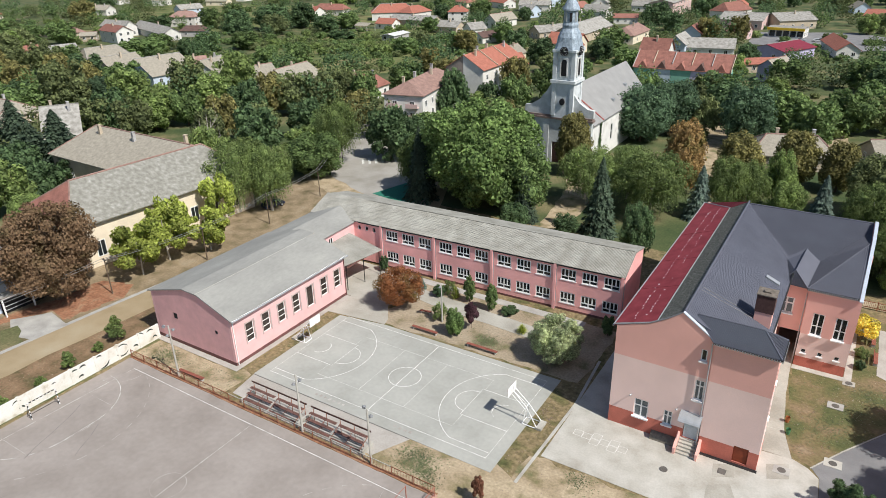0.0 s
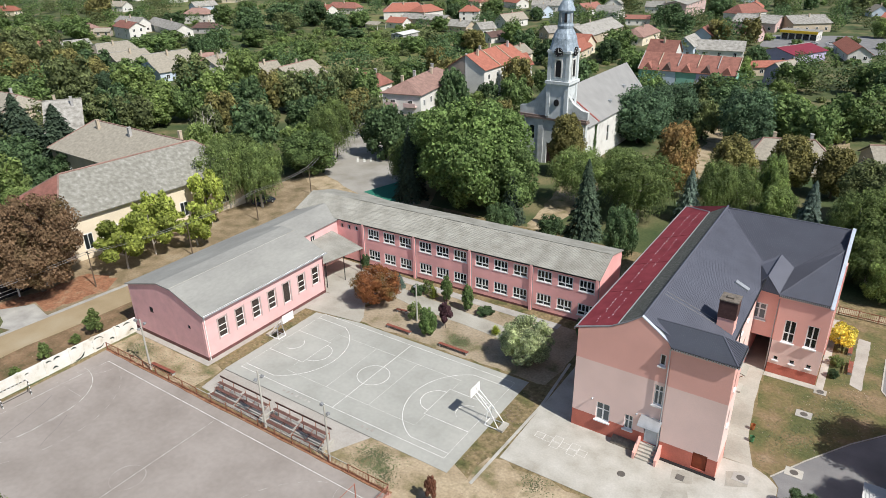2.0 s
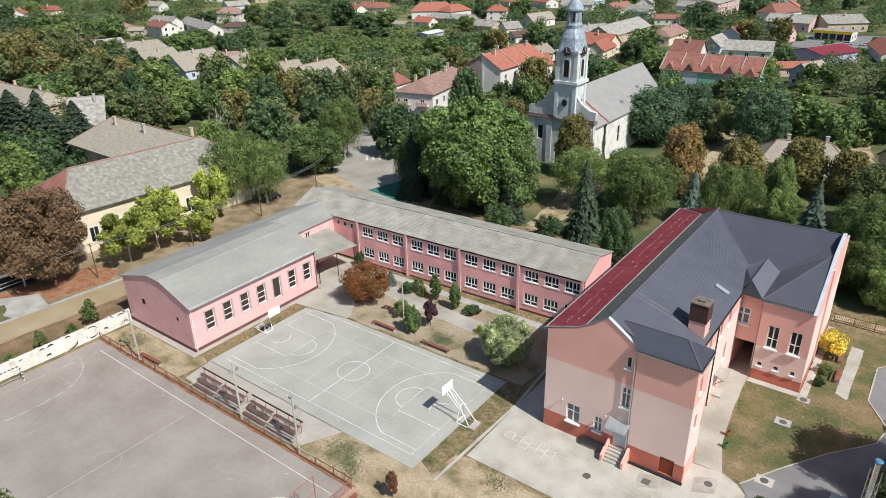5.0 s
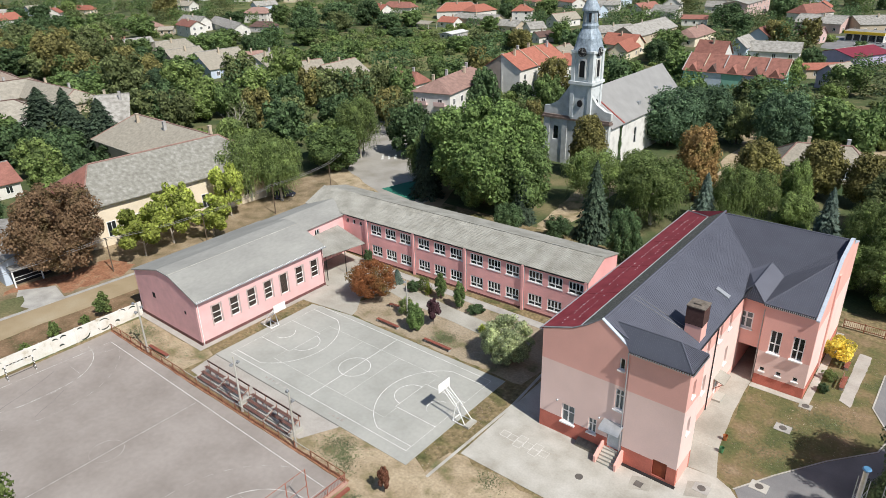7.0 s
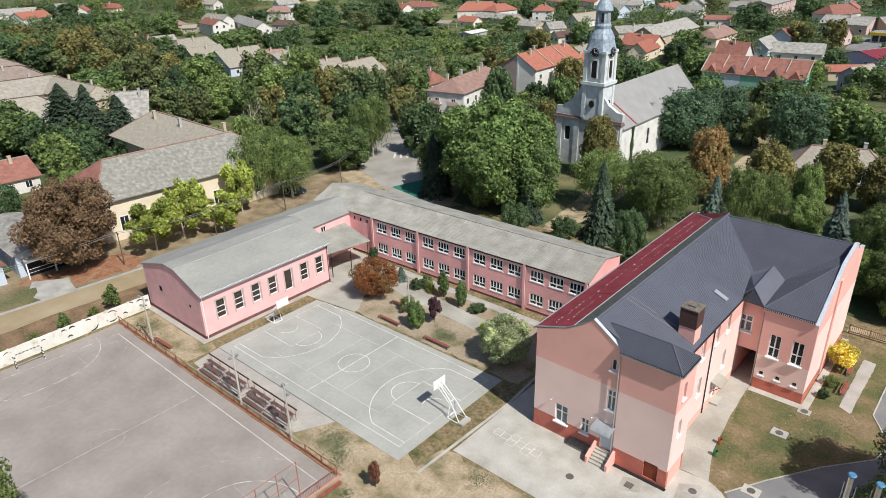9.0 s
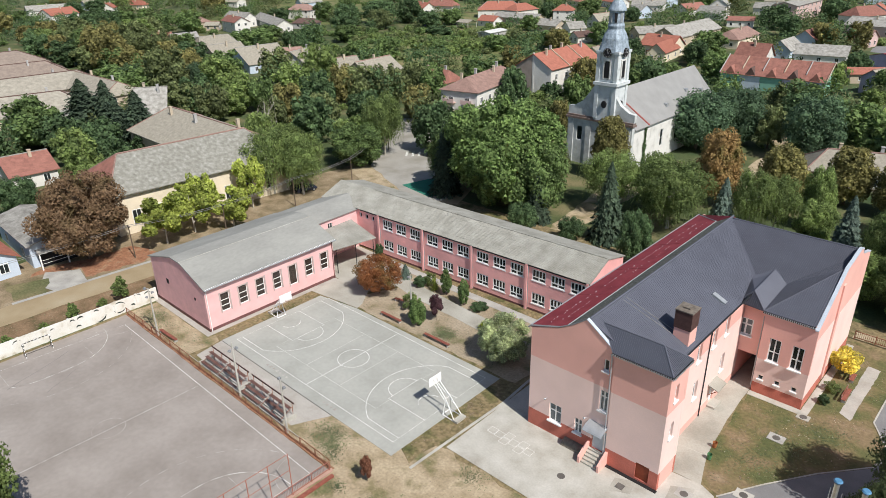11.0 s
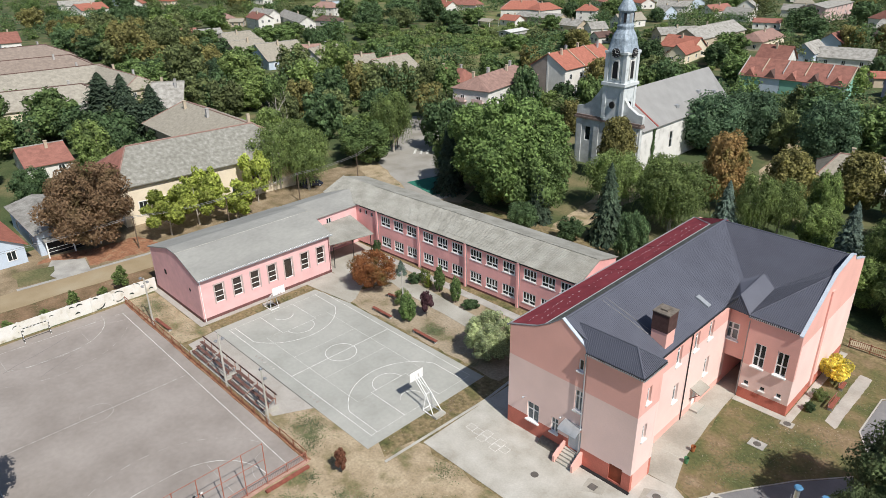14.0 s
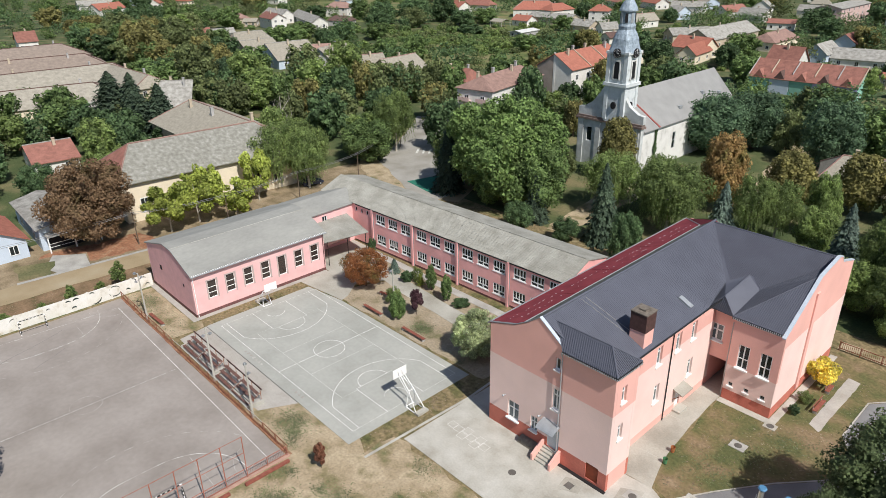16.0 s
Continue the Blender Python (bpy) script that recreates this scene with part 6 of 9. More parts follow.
for lo, hi, tone in ((0.3, 6.15, "brown"), (-6.15, -0.3, "white")):
    bm = bmesh.new()
    out, inn = max(abs(lo), abs(hi)) * (1 if hi > 1 else -1), 0.3 * (1 if hi > 1 else -1)
    prism(bm, [(out, 0), (inn, 0), (inn, 13.2), (out, 9.75)], -13.66, -13.5, "x")
    part("end_wall", bm, WALLS["white"] if tone == "white" else plain("brown_grey_bare_render", (0.36, 0.30, 0.26), 0.12, scale=0.5, rough=0.95), rw)
bm = bmesh.new()
box(bm, -13.72, -0.3, 0, -13.5, 0.3, 13.95)
part("end_pier", bm, WALLS["white"], rw)
for u in (-4.6, 4.7):
    bm = bmesh.new()
    prism(bm, [(-6.75, 9.6), (0, 13.72), (6.75, 9.6), (6.75, 9.95), (0, 14.1), (-6.75, 9.95)], u - 0.12, u + 0.12, "x")
    part("party_wall", bm, WALLS["beige"], rw)
house((-112, 414), (-113, 462), 14, 8.6, 10.4, "grey", "pinkish", "pink three-storey block with low grey roof", chimneys=0, windows=6, floors=3, name="apartment_block", category="building")
# open car shelter and a stall with a red pyramid roof among the gardens
shelter = thing("car_shelter", (-240, 302, 0), "open car shelter with pale roof on slim posts", "shelter")
bm = bmesh.new()
sheet(bm, [(-4.5, -4, 3.0), (4.5, -4, 3.0), (4.5, 0, 4.3), (-4.5, 0, 4.3)], 0.15)
sheet(bm, [(4.5, 4, 3.0), (-4.5, 4, 3.0), (-4.5, 0, 4.3), (4.5, 0, 4.3)], 0.15)
part("roof", bm, ROOFS["tan"], shelter)
for x in (-4, 0, 4):
    for y in (-3.6, 3.6):
        bm = bmesh.new()
        rod(bm, (x, y, 0), (x, y, 3.1), 0.12, n=6)
        part("post", bm, WALLS["white"], shelter)
kiosk = thing("kiosk", (-266, 297, 0), "small kiosk with purple counter and red pyramid roof", "kiosk")
bm = bmesh.new()
box(bm, -2.6, -2.6, 1.1, 2.6, 2.6, 2.6)
part("wall", bm, WALLS["white"], kiosk)
bm = bmesh.new()
box(bm, -2.7, -2.7, 0, 2.7, 2.7, 1.1)
part("counter", bm, plain("purple_counter", (0.22, 0.14, 0.36), 0.1), kiosk)
bm = bmesh.new()
cap = [(-3.3, -3.3, 2.6), (3.3, -3.3, 2.6), (3.3, 3.3, 2.6), (-3.3, 3.3, 2.6)]
for k in range(4):
    sheet(bm, [cap[k], cap[(k + 1) % 4], (0, 0, 5.2)], 0.12)
part("roof", bm, ROOFS["orange"], kiosk)
# red-roofed terrace with dormers
tr = house((-69.5, 236), (-38.5, 237.3), 15, 4.4, 9.0, "red", "green", "terrace with faded red roof, party walls and lilac and mint walls", chimneys=0, windows=6, name="terrace", category="building")
for k in range(6):
    bm = bmesh.new()
    u = -15.4 + k * 6.16
    prism(bm, [(-5.4, 5.7), (-0.4, 8.75), (-0.4, 9.2), (-5.4, 6.15)] if 0 < k < 5 else [(-7.6, 4.4), (0, 9.0), (0, 9.35), (-7.6, 4.75)], u - 0.09, u + 0.09, "x")
    part("party_wall", bm, WALLS["beige"] if k % 2 else WALLS["grey"], tr)
for k, wl in enumerate(("green", "blue", "green", "lilac", "lilac")):
    bm = bmesh.new()
    u = -12.3 + k * 6.16
    prism(bm, [(u - 1.6, 4.4), (u + 1.6, 4.4), (u, 6.8)], -7.4, -3.5, "y")
    part("dormer", bm, ROOFS["dark"] if k % 2 else ROOFS["red"], tr)
    bm = bmesh.new()
    box(bm, u - 2.9, -7.12, 0, u + 2.9, -7.02, 4.6)
    part("wall_panel", bm, WALLS[wl], tr)
# shop with yellow fascia
shop = house((-46, 362), (-30, 360), 10, 4.2, 4.6, "grey", "white", "low shop with glazed front and yellow fascia", chimneys=0, windows=0, name="shop", category="shop", group="")
bm = bmesh.new()
box(bm, -8, -5.6, 3.2, 8, -5.1, 4.3)
part("fascia", bm, plain("yellow_fascia", (0.75, 0.50, 0.04), 0.05, rough=0.6), shop)
for k in range(5):
    bm = bmesh.new()
    box(bm, -7 + k * 3, -4.62, 0.4, -4.6 + k * 3, -4.52, 2.9)
    part("shop_window", bm, GLASS, shop)

# ---- trees ----


def mesh_of(name, verts, faces, mats):
    me = bpy.data.meshes.new(name)
    me.from_pydata(verts, [], faces)
    me.materials.append(mats)
    me.update()
    return me


def quads(centres, normals, sizes, rs, aspect=1.0, up=None):
    """Small leaf cards: centre, facing and size each; returns vertices and faces."""
    n = len(centres)
    ref = rs.normal(size=(n, 3)) if up is None else up
    t = np.cross(normals, ref)
    t /= np.linalg.norm(t, axis=1)[:, None] + 1e-9
    b = np.cross(normals, t)
    s = sizes[:, None]
    fold = normals * s * 0.25
    v = np.stack([centres - t * s * 0.9 - b * s * aspect * 0.5, centres + t * s * 0.9 - b * s * aspect * 0.5 + fold, centres + b * s * aspect], 1).reshape(-1, 3)
    f = [(3 * i, 3 * i + 1, 3 * i + 2) for i in range(n)]
    return v, f


ICO = bmesh.new()
bmesh.ops.create_icosphere(ICO, subdivisions=2, radius=1.0)
ICO_V = np.array([v.co[:] for v in ICO.verts])
ICO_F = [tuple(v.index for v in f.verts) for f in ICO.faces]
ICO.free()
ICO = bmesh.new()
bmesh.ops.create_icosphere(ICO, subdivisions=1, radius=1.0)
LOW_V = np.array([v.co[:] for v in ICO.verts])
LOW_F = [tuple(v.index for v in f.verts) for f in ICO.faces]
ICO.free()


def crown_mesh(seed, h, r, lobes, leaves, size, base=0.28, top=1.0, taper=0.0, droop=0, jitter=0.6, core=0.66, ls=(0.20, 0.36), centre=0.58, spread=(0.70, 1.12)):
    """A crown of lobes covered in leaf cards, with gaps between the lobes. Height h, radius r."""
    rs = np.random.RandomState(seed)
    zc, zr = h * (base + top) / 2, h * (top - base) / 2
    cs, rad = [], []
    for k in range(lobes):
        a = k * 2.39996 + rs.uniform(-0.3, 0.3)
        u = -0.92 + 1.84 * (k + 0.5) / lobes
        ring = math.sqrt(max(0.05, 1 - u * u))
        tp = 1 - taper * (u + 1) / 2
        lr = rs.uniform(*ls) * (0.75 if u > 0.7 or u < -0.7 else 1) * (0.6 + 0.4 * tp)
        d = ring * tp * (1 - lr * 0.85) * rs.uniform(*spread)
        cs.append((d * math.cos(a) * r, d * math.sin(a) * r, zc + u * zr * (1 - lr * 0.5)))
        rad.append(lr * r)
    cs.append((0, 0, zc))
    rad.append(r * centre * (1 - taper * 0.5))
    cs, rad = np.array(cs), np.array(rad)
    flat = min(1.15, max(0.75, zr / r))
    w = rad ** 2
    pick = rs.choice(len(cs), size=leaves * 3, p=w / w.sum())
    d = rs.normal(size=(leaves * 3, 3))
    d /= np.linalg.norm(d, axis=1)[:, None]
    p = cs[pick] + d * (rad[pick] * rs.uniform(0.80, 1.22, leaves * 3))[:, None] * np.array((1, 1, flat))
    keep = np.ones(len(p), bool)
    for c, q in zip(cs, rad):
        e = (p - c) / np.array((1, 1, flat))
        keep &= np.linalg.norm(e, axis=1) > q * 0.80
    p, d = p[keep][:leaves], d[keep][:leaves]
    nrm = d + rs.normal(size=d.shape) * jitter + np.array((0, 0, 0.25))
    nrm /= np.linalg.norm(nrm, axis=1)[:, None]
    v, f = quads(p, nrm, size * rs.uniform(0.6, 1.35, len(p)), rs)
    vs, fs = [v], list(f)
    k = len(v)
    if droop:
        m = len(p) // 9
        st = p[rs.choice(len(p), m)]
        out = st - np.array((0, 0, zc))
        out[:, 2] = 0
        out /= np.linalg.norm(out, axis=1)[:, None] + 1e-6
        for j in range(droop):
            cc = st + out * 0.05 * j - np.array((0, 0, 1)) * size * 1.5 * (j + 0.5) + rs.normal(size=st.shape) * size * 0.25
            nn = out + rs.normal(size=st.shape) * 0.4
            nn /= np.linalg.norm(nn, axis=1)[:, None]
            v, f = quads(cc, nn, size * 0.55 * np.ones(m), rs, 1.9, np.tile((0, 0, 1.0), (m, 1)) + rs.normal(size=(m, 3)) * 0.15)
            vs.append(v)
            fs += [tuple(i + k for i in q) for q in f]
            k += len(v)
    if core:
        for c, q in zip(cs, rad):
            wob = 1 + 0.22 * np.sin(LOW_V @ rs.normal(size=3) * 4 + rs.uniform(0, 6)) * np.cos(LOW_V @ rs.normal(size=3) * 5)
            v = c + LOW_V * (q * core * wob)[:, None] * np.array((1, 1, flat))
            vs.append(v)
            fs += [tuple(i + k for i in t) for t in LOW_F]
            k += len(v)
    return np.concatenate(vs).tolist(), fs


def conifer_mesh(seed, h, r, tiers, leaves, size, base=0.06):
    rs = np.random.RandomState(seed)
    u = rs.uniform(0, 1, leaves) ** 1.35
    t = np.floor(u * tiers + rs.uniform(-0.25, 0.25, leaves)).clip(0, tiers - 1)
    frac = (u * tiers) % 1
    a = rs.uniform(0, math.tau, leaves)
    arms = np.round(a / (math.tau / 9) + t * 0.4) * (math.tau / 9) - t * 0.4 * (math.tau / 9)
    a = arms + (a - arms) * rs.uniform(0.3, 1.0, leaves)
    rr = r * (1 - u) ** 0.72 * (1.0 - 0.36 * frac) * np.sqrt(rs.uniform(0.25, 1.1, leaves))
    z = h * (base + (1 - base) * u) - rr * 0.22
    p = np.stack([rr * np.cos(a), rr * np.sin(a), z], 1)
    nrm = np.stack([np.cos(a) * 0.5, np.sin(a) * 0.5, np.full(leaves, 0.85)], 1) + rs.normal(size=(leaves, 3)) * 0.3
    nrm /= np.linalg.norm(nrm, axis=1)[:, None]
    up = np.stack([-np.sin(a), np.cos(a), np.zeros(leaves)], 1) + rs.normal(size=(leaves, 3)) * 0.3
    v, f = quads(p, nrm, size * rs.uniform(0.6, 1.3, leaves) * (1.15 - 0.6 * u), rs, 0.55, up)
    k = len(v)
    core = ICO_V * np.array((1, 1, 1)) + 0
    zz = (core[:, 2] + 1) / 2
    core[:, :2] *= (r * 0.62 * (1 - zz) ** 0.8 / np.maximum(np.linalg.norm(core[:, :2], axis=1), 0.15))[:, None]
    core[:, 2] = h * (base + 0.02 + zz * 0.93)
    return np.concatenate([v, core]).tolist(), f + [tuple(i + k for i in t) for t in ICO_F]


def trunk_mesh(seed, h, r, rad, limbs, base, bare=False):
    rs = random.Random(seed)
    bm = bmesh.new()
    p = Vector((0, 0, -0.1))
    pts = [p]
    for k in range(4):
        p = p + Vector((rs.uniform(-0.15, 0.15), rs.uniform(-0.15, 0.15), h * (0.2 if not bare else 0.22)))
        pts.append(p)
    for k in range(4):
        rod(bm, pts[k], pts[k + 1], rad * (1 - 0.2 * k), rad * (0.8 - 0.2 * k), 8)
    for k in range(limbs):
        a = k * 2.4 + rs.uniform(-0.4, 0.4)
        q = pts[1].lerp(pts[3], k / max(1, limbs))
        e = q + Vector((math.cos(a) * r * 0.55, math.sin(a) * r * 0.55, h * rs.uniform(0.12, 0.28)))
        rod(bm, q, e, rad * 0.4, rad * 0.12, 6)
        if bare:
            for j in range(4):
                s = q.lerp(e, 0.3 + 0.2 * j)
                rod(bm, s, s + Vector((rs.uniform(-1, 1) * r * 0.3, rs.uniform(-1, 1) * r * 0.3, h * rs.uniform(0.08, 0.22))), rad * 0.14, rad * 0.04, 5)
    me = bpy.data.meshes.new("trunk")
    bm.to_mesh(me)
    bm.free()
    return me


# kind: crown maker, leaf material, name, label, height, radius; several shapes of each
KINDS = {}


def kind(key, mat, name, label, h, r, make, variants=2, bark=BARK, limbs=5, trunk=0.28, base=0.28):
    shapes = []
    for k in range(variants):
        v, f = make(hash_seed(key) + k * 17)
        tm = trunk_mesh(hash_seed(key) + k, h, r, trunk, limbs, base)
        tm.materials.append(bark)
        shapes.append((mesh_of("crown", v, f, mat), tm))
    KINDS[key] = (shapes, name, label, h, r)


def hash_seed(s):
    return sum(ord(c) * (i + 3) for i, c in enumerate(s)) % 5000


def broad(h, r, lobes=15, leaves=3000, size=0.30, **kw):
    return lambda seed: crown_mesh(seed, h, r, lobes, leaves, size, **kw)


def cone(h, r, tiers=11, leaves=4200, size=0.40, **kw):
    return lambda seed: conifer_mesh(seed, h, r, tiers, leaves, size, **kw)


def spiky(h, r, blades=150):
    def make(seed):
        rs = random.Random(seed)
        v, f = [], []
        for k in range(blades):
            a, e = rs.uniform(0, math.tau), rs.uniform(0.15, 1.45)
            c, s, w = math.cos(a), math.sin(a), 0.05 * r
            n = r * rs.uniform(0.6, 1.0)
            tip = (c * n * math.cos(e), s * n * math.cos(e), h * math.sin(e) * rs.uniform(0.7, 1.0))
            mid = (tip[0] * 0.5, tip[1] * 0.5, tip[2] * 0.6 + 0.05)
            i = len(v)
            v += [(-s * w * 0.5, c * w * 0.5, 0.02), (s * w * 0.5, -c * w * 0.5, 0.02), (mid[0] - s * w, mid[1] + c * w, mid[2]), (mid[0] + s * w, mid[1] - c * w, mid[2]), tip]
            f += [(i, i + 1, i + 3, i + 2), (i + 2, i + 3, i + 4)]
        return v, f
    return make


kind("chestnut", L_CHESTNUT, "chestnut_tree", "huge dense green chestnut tree with rounded crown", 19, 10, broad(19, 10, 62, 30000, 0.29, base=0.04, ls=(0.14, 0.30), centre=0.46, spread=(0.72, 1.2), jitter=0.75), 1, trunk=0.55, limbs=8)
kind("brown", L_BROWN, "chestnut_tree", "chestnut tree with withered brown leaves", 14, 7.6, broad(14, 7.6, 46, 26000, 0.185, base=0.10, taper=0.35, ls=(0.14, 0.30), centre=0.40, spread=(0.6, 1.28), jitter=0.8), 1, trunk=0.45, limbs=7)
kind("green", L_GREEN, "broadleaf_tree", "green broadleaf tree with uneven crown", 12, 5.5, broad(12, 5.5, 34, 9000, 0.22, base=0.10, ls=(0.17, 0.36), spread=(0.62, 1.22), centre=0.5), 3)
kind("dark", L_DARK, "broadleaf_tree", "dark green dense broadleaf tree", 12, 5.5, broad(12, 5.5, 34, 9000, 0.22, base=0.08, ls=(0.17, 0.36), spread=(0.62, 1.22), centre=0.5), 3)
kind("olive", L_OLIVE, "broadleaf_tree", "olive green broadleaf tree turning dry", 12, 5.5, broad(12, 5.5, 34, 9000, 0.22, base=0.10, ls=(0.17, 0.36), spread=(0.62, 1.22), centre=0.5), 2)
kind("yard", L_YARD, "broadleaf_tree", "dense dark green tree beside the drive", 12, 5.5, broad(12, 5.5, 46, 22000, 0.125, base=0.10, core=0.8, centre=0.62), 1)
kind("teal", L_TEAL, "broadleaf_tree", "broad blue-green tree with soft fine foliage", 12, 5.5, broad(12, 5.5, 46, 9000, 0.20, base=0.06), 2)
kind("light", L_LIGHT, "broadleaf_tree", "light green broadleaf tree", 12, 5.5, broad(12, 5.5, 34, 9000, 0.22, base=0.10, ls=(0.17, 0.36), spread=(0.62, 1.22), centre=0.5), 2)
kind("autumn", L_AUTUMN, "broadleaf_tree", "broadleaf tree with autumn-brown leaves", 12, 5.0, broad(12, 5.0, 40, 7400, 0.24, base=0.08, taper=0.35), 2)
kind("amber", L_AMBER, "broadleaf_tree", "broadleaf tree with orange-brown autumn leaves", 12, 5.0, broad(12, 5.0, 44, 9000, 0.21, base=0.08, taper=0.3), 1)
kind("rust", L_RUST, "ornamental_tree", "low rounded ornamental tree with rust-red leaves", 5.6, 3.6, broad(5.6, 3.6, 60, 17000, 0.085, base=0.12, ls=(0.14, 0.28), core=0.5), 1, trunk=0.14)
kind("willow", L_WILLOW, "willow_tree", "weeping tree with drooping pale green branches", 12, 5.0, broad(12, 5.0, 30, 8200, 0.15, base=0.25, droop=9, core=0.5), 2, bark=BARK_PALE)
kind("catalpa", L_YELLOW, "street_tree", "small street tree with bright yellow-green leaves", 7.0, 3.3, broad(7.0, 3.3, 15, 3600, 0.23, base=0.2, core=0.0, ls=(0.16, 0.36), jitter=0.9, centre=0.2, spread=(0.7, 1.25)), 3, trunk=0.14, limbs=4, bark=BARK_PALE)
kind("spruce", L_SPRUCE, "spruce_tree", "tall dark green spruce tree", 13, 3.4, cone(13, 3.4), 2, trunk=0.2, limbs=0)
kind("blue", L_BLUE, "spruce_tree", "slender blue-grey spruce tree", 11, 3.0, cone(11, 3.0), 1, trunk=0.2, limbs=0)
kind("pale", L_PALE, "flowering_shrub", "large shrub-like tree with pale cream-green foliage", 6.4, 4.0, broad(6.4, 4.0, 70, 16000, 0.115, base=0.05, ls=(0.12, 0.24)), 1, trunk=0.14)
kind("sapling", L_LIGHT, "young_tree", "small young light green tree on the verge", 3.0, 1.0, broad(3.0, 1.0, 14, 1500, 0.10, base=0.10, taper=0.6, ls=(0.2, 0.4), core=0.0, spread=(0.6, 1.3), jitter=0.9), 2, trunk=0.04, limbs=3)
kind("purple", L_PURPLE, "plum_tree", "small dark purple-leaved plum tree", 4.2, 1.5, broad(4.2, 1.5, 12, 3000, 0.13, base=0.28, taper=0.3), 1, trunk=0.06)
kind("shrub", L_DARK, "shrub", "dark green garden shrub", 3.6, 1.7, broad(3.6, 1.7, 16, 5600, 0.095, base=0.05, ls=(0.18, 0.36)), 2, trunk=0.06, limbs=3)
kind("greenshrub", L_CHESTNUT, "shrub", "tall fresh green garden shrub", 3.6, 1.5, broad(3.6, 1.5, 22, 5600, 0.095, base=0.04, taper=0.25, ls=(0.18, 0.36)), 1, trunk=0.06, limbs=3)
kind("lightshrub", L_WILLOW, "shrub", "light grey-green garden shrub", 3.0, 1.5, broad(3.0, 1.5, 12, 2600, 0.09, base=0.05, core=0.0, jitter=0.9), 1, trunk=0.05, limbs=3)
kind("cypress", L_GREEN, "cypress", "columnar green garden cypress", 4.2, 1.0, broad(4.2, 1.0, 30, 5200, 0.075, base=0.02, taper=0.35, ls=(0.2, 0.36)), 1, trunk=0.06, limbs=0)
kind("goldshrub", L_GOLD, "shrub", "bright golden yellow shrub", 3.4, 2.2, broad(3.4, 2.2, 9, 2600, 0.16, base=0.25, core=0.3, ls=(0.2, 0.42), centre=0.2), 1, trunk=0.08, limbs=4)
kind("yucca", L_YELLOW, "yucca_plant", "low spiky yellow-green garden plant", 1.2, 1.2, spiky(1.2, 1.2), 1, trunk=0.03, limbs=0)
kind("bluebush", L_BLUE, "shrub", "small blue-green conifer shrub", 2.0, 1.0, cone(2.0, 1.0, 6, 1400, 0.14), 1, trunk=0.05, limbs=0)
kind("redbush", L_REDBROWN, "shrub", "small dry red-brown shrub on bare soil", 2.9, 0.9, broad(2.9, 0.9, 14, 3600, 0.075, base=0.14, taper=0.2), 1, trunk=0.04, limbs=2)
kind("fargreen", L_GREEN, "broadleaf_tree", "green broadleaf tree among the village houses", 10, 5.0, broad(10, 5.0, 20, 2300, 0.40, base=0.04, ls=(0.18, 0.38), spread=(0.6, 1.2), centre=0.5), 3, limbs=3)
kind("fardark", L_DARK, "broadleaf_tree", "dark green broadleaf tree among the village houses", 10, 5.0, broad(10, 5.0, 20, 2300, 0.40, base=0.04, ls=(0.18, 0.38), spread=(0.6, 1.2), centre=0.5), 3, limbs=3)
kind("farolive", L_OLIVE, "broadleaf_tree", "dry olive broadleaf tree among the village houses", 10, 5.0, broad(10, 5.0, 20, 2300, 0.40, base=0.04, ls=(0.18, 0.38), spread=(0.6, 1.2), centre=0.5), 2, limbs=3)
kind("farlight", L_LIGHT, "broadleaf_tree", "light green broadleaf tree among the village houses", 10, 5.0, broad(10, 5.0, 20, 2300, 0.40, base=0.04, ls=(0.18, 0.38), spread=(0.6, 1.2), centre=0.5), 2, limbs=3)
kind("farautumn", L_AUTUMN, "broadleaf_tree", "brownish broadleaf tree among the village houses", 10, 5.0, broad(10, 5.0, 20, 2300, 0.40, base=0.04, ls=(0.18, 0.38), spread=(0.6, 1.2), centre=0.5), 2, limbs=3)
kind("hedge", L_GREEN, "bush", "low green garden bush", 3.0, 3.2, broad(3.0, 3.2, 8, 330, 0.40, base=0.0, core=0.7), 2, limbs=0, trunk=0.1)

planted = []
spin = random.Random(11)


def plant(key, x, y, h=None, r=None, variant=None):
    if key in ("green", "dark", "olive", "light", "autumn") and (x - 15) ** 2 + (y - 7) ** 2 > 150 ** 2:
        key = "far" + key
    shapes, name, label, h0, r0 = KINDS[key]
    i = (len(planted) if variant is None else variant) % len(shapes)
    crown, trunk = shapes[i]
    e = thing(name, (x, y, 0), label, "tree" if "tree" in name or name == "cypress" else "shrub", "village trees" if key.startswith("far") else "")
    e.rotation_euler = (0, 0, spin.uniform(0, math.tau))
    sr, sh = (r or r0) / r0, (h or h0) / h0
    e.scale = (sr, sr, sh)
    for n, me in (("crown", crown), ("trunk", trunk)):
        o = new(n, me)
        o.parent = e
    planted.append((x, y, (r or r0)))
    return e


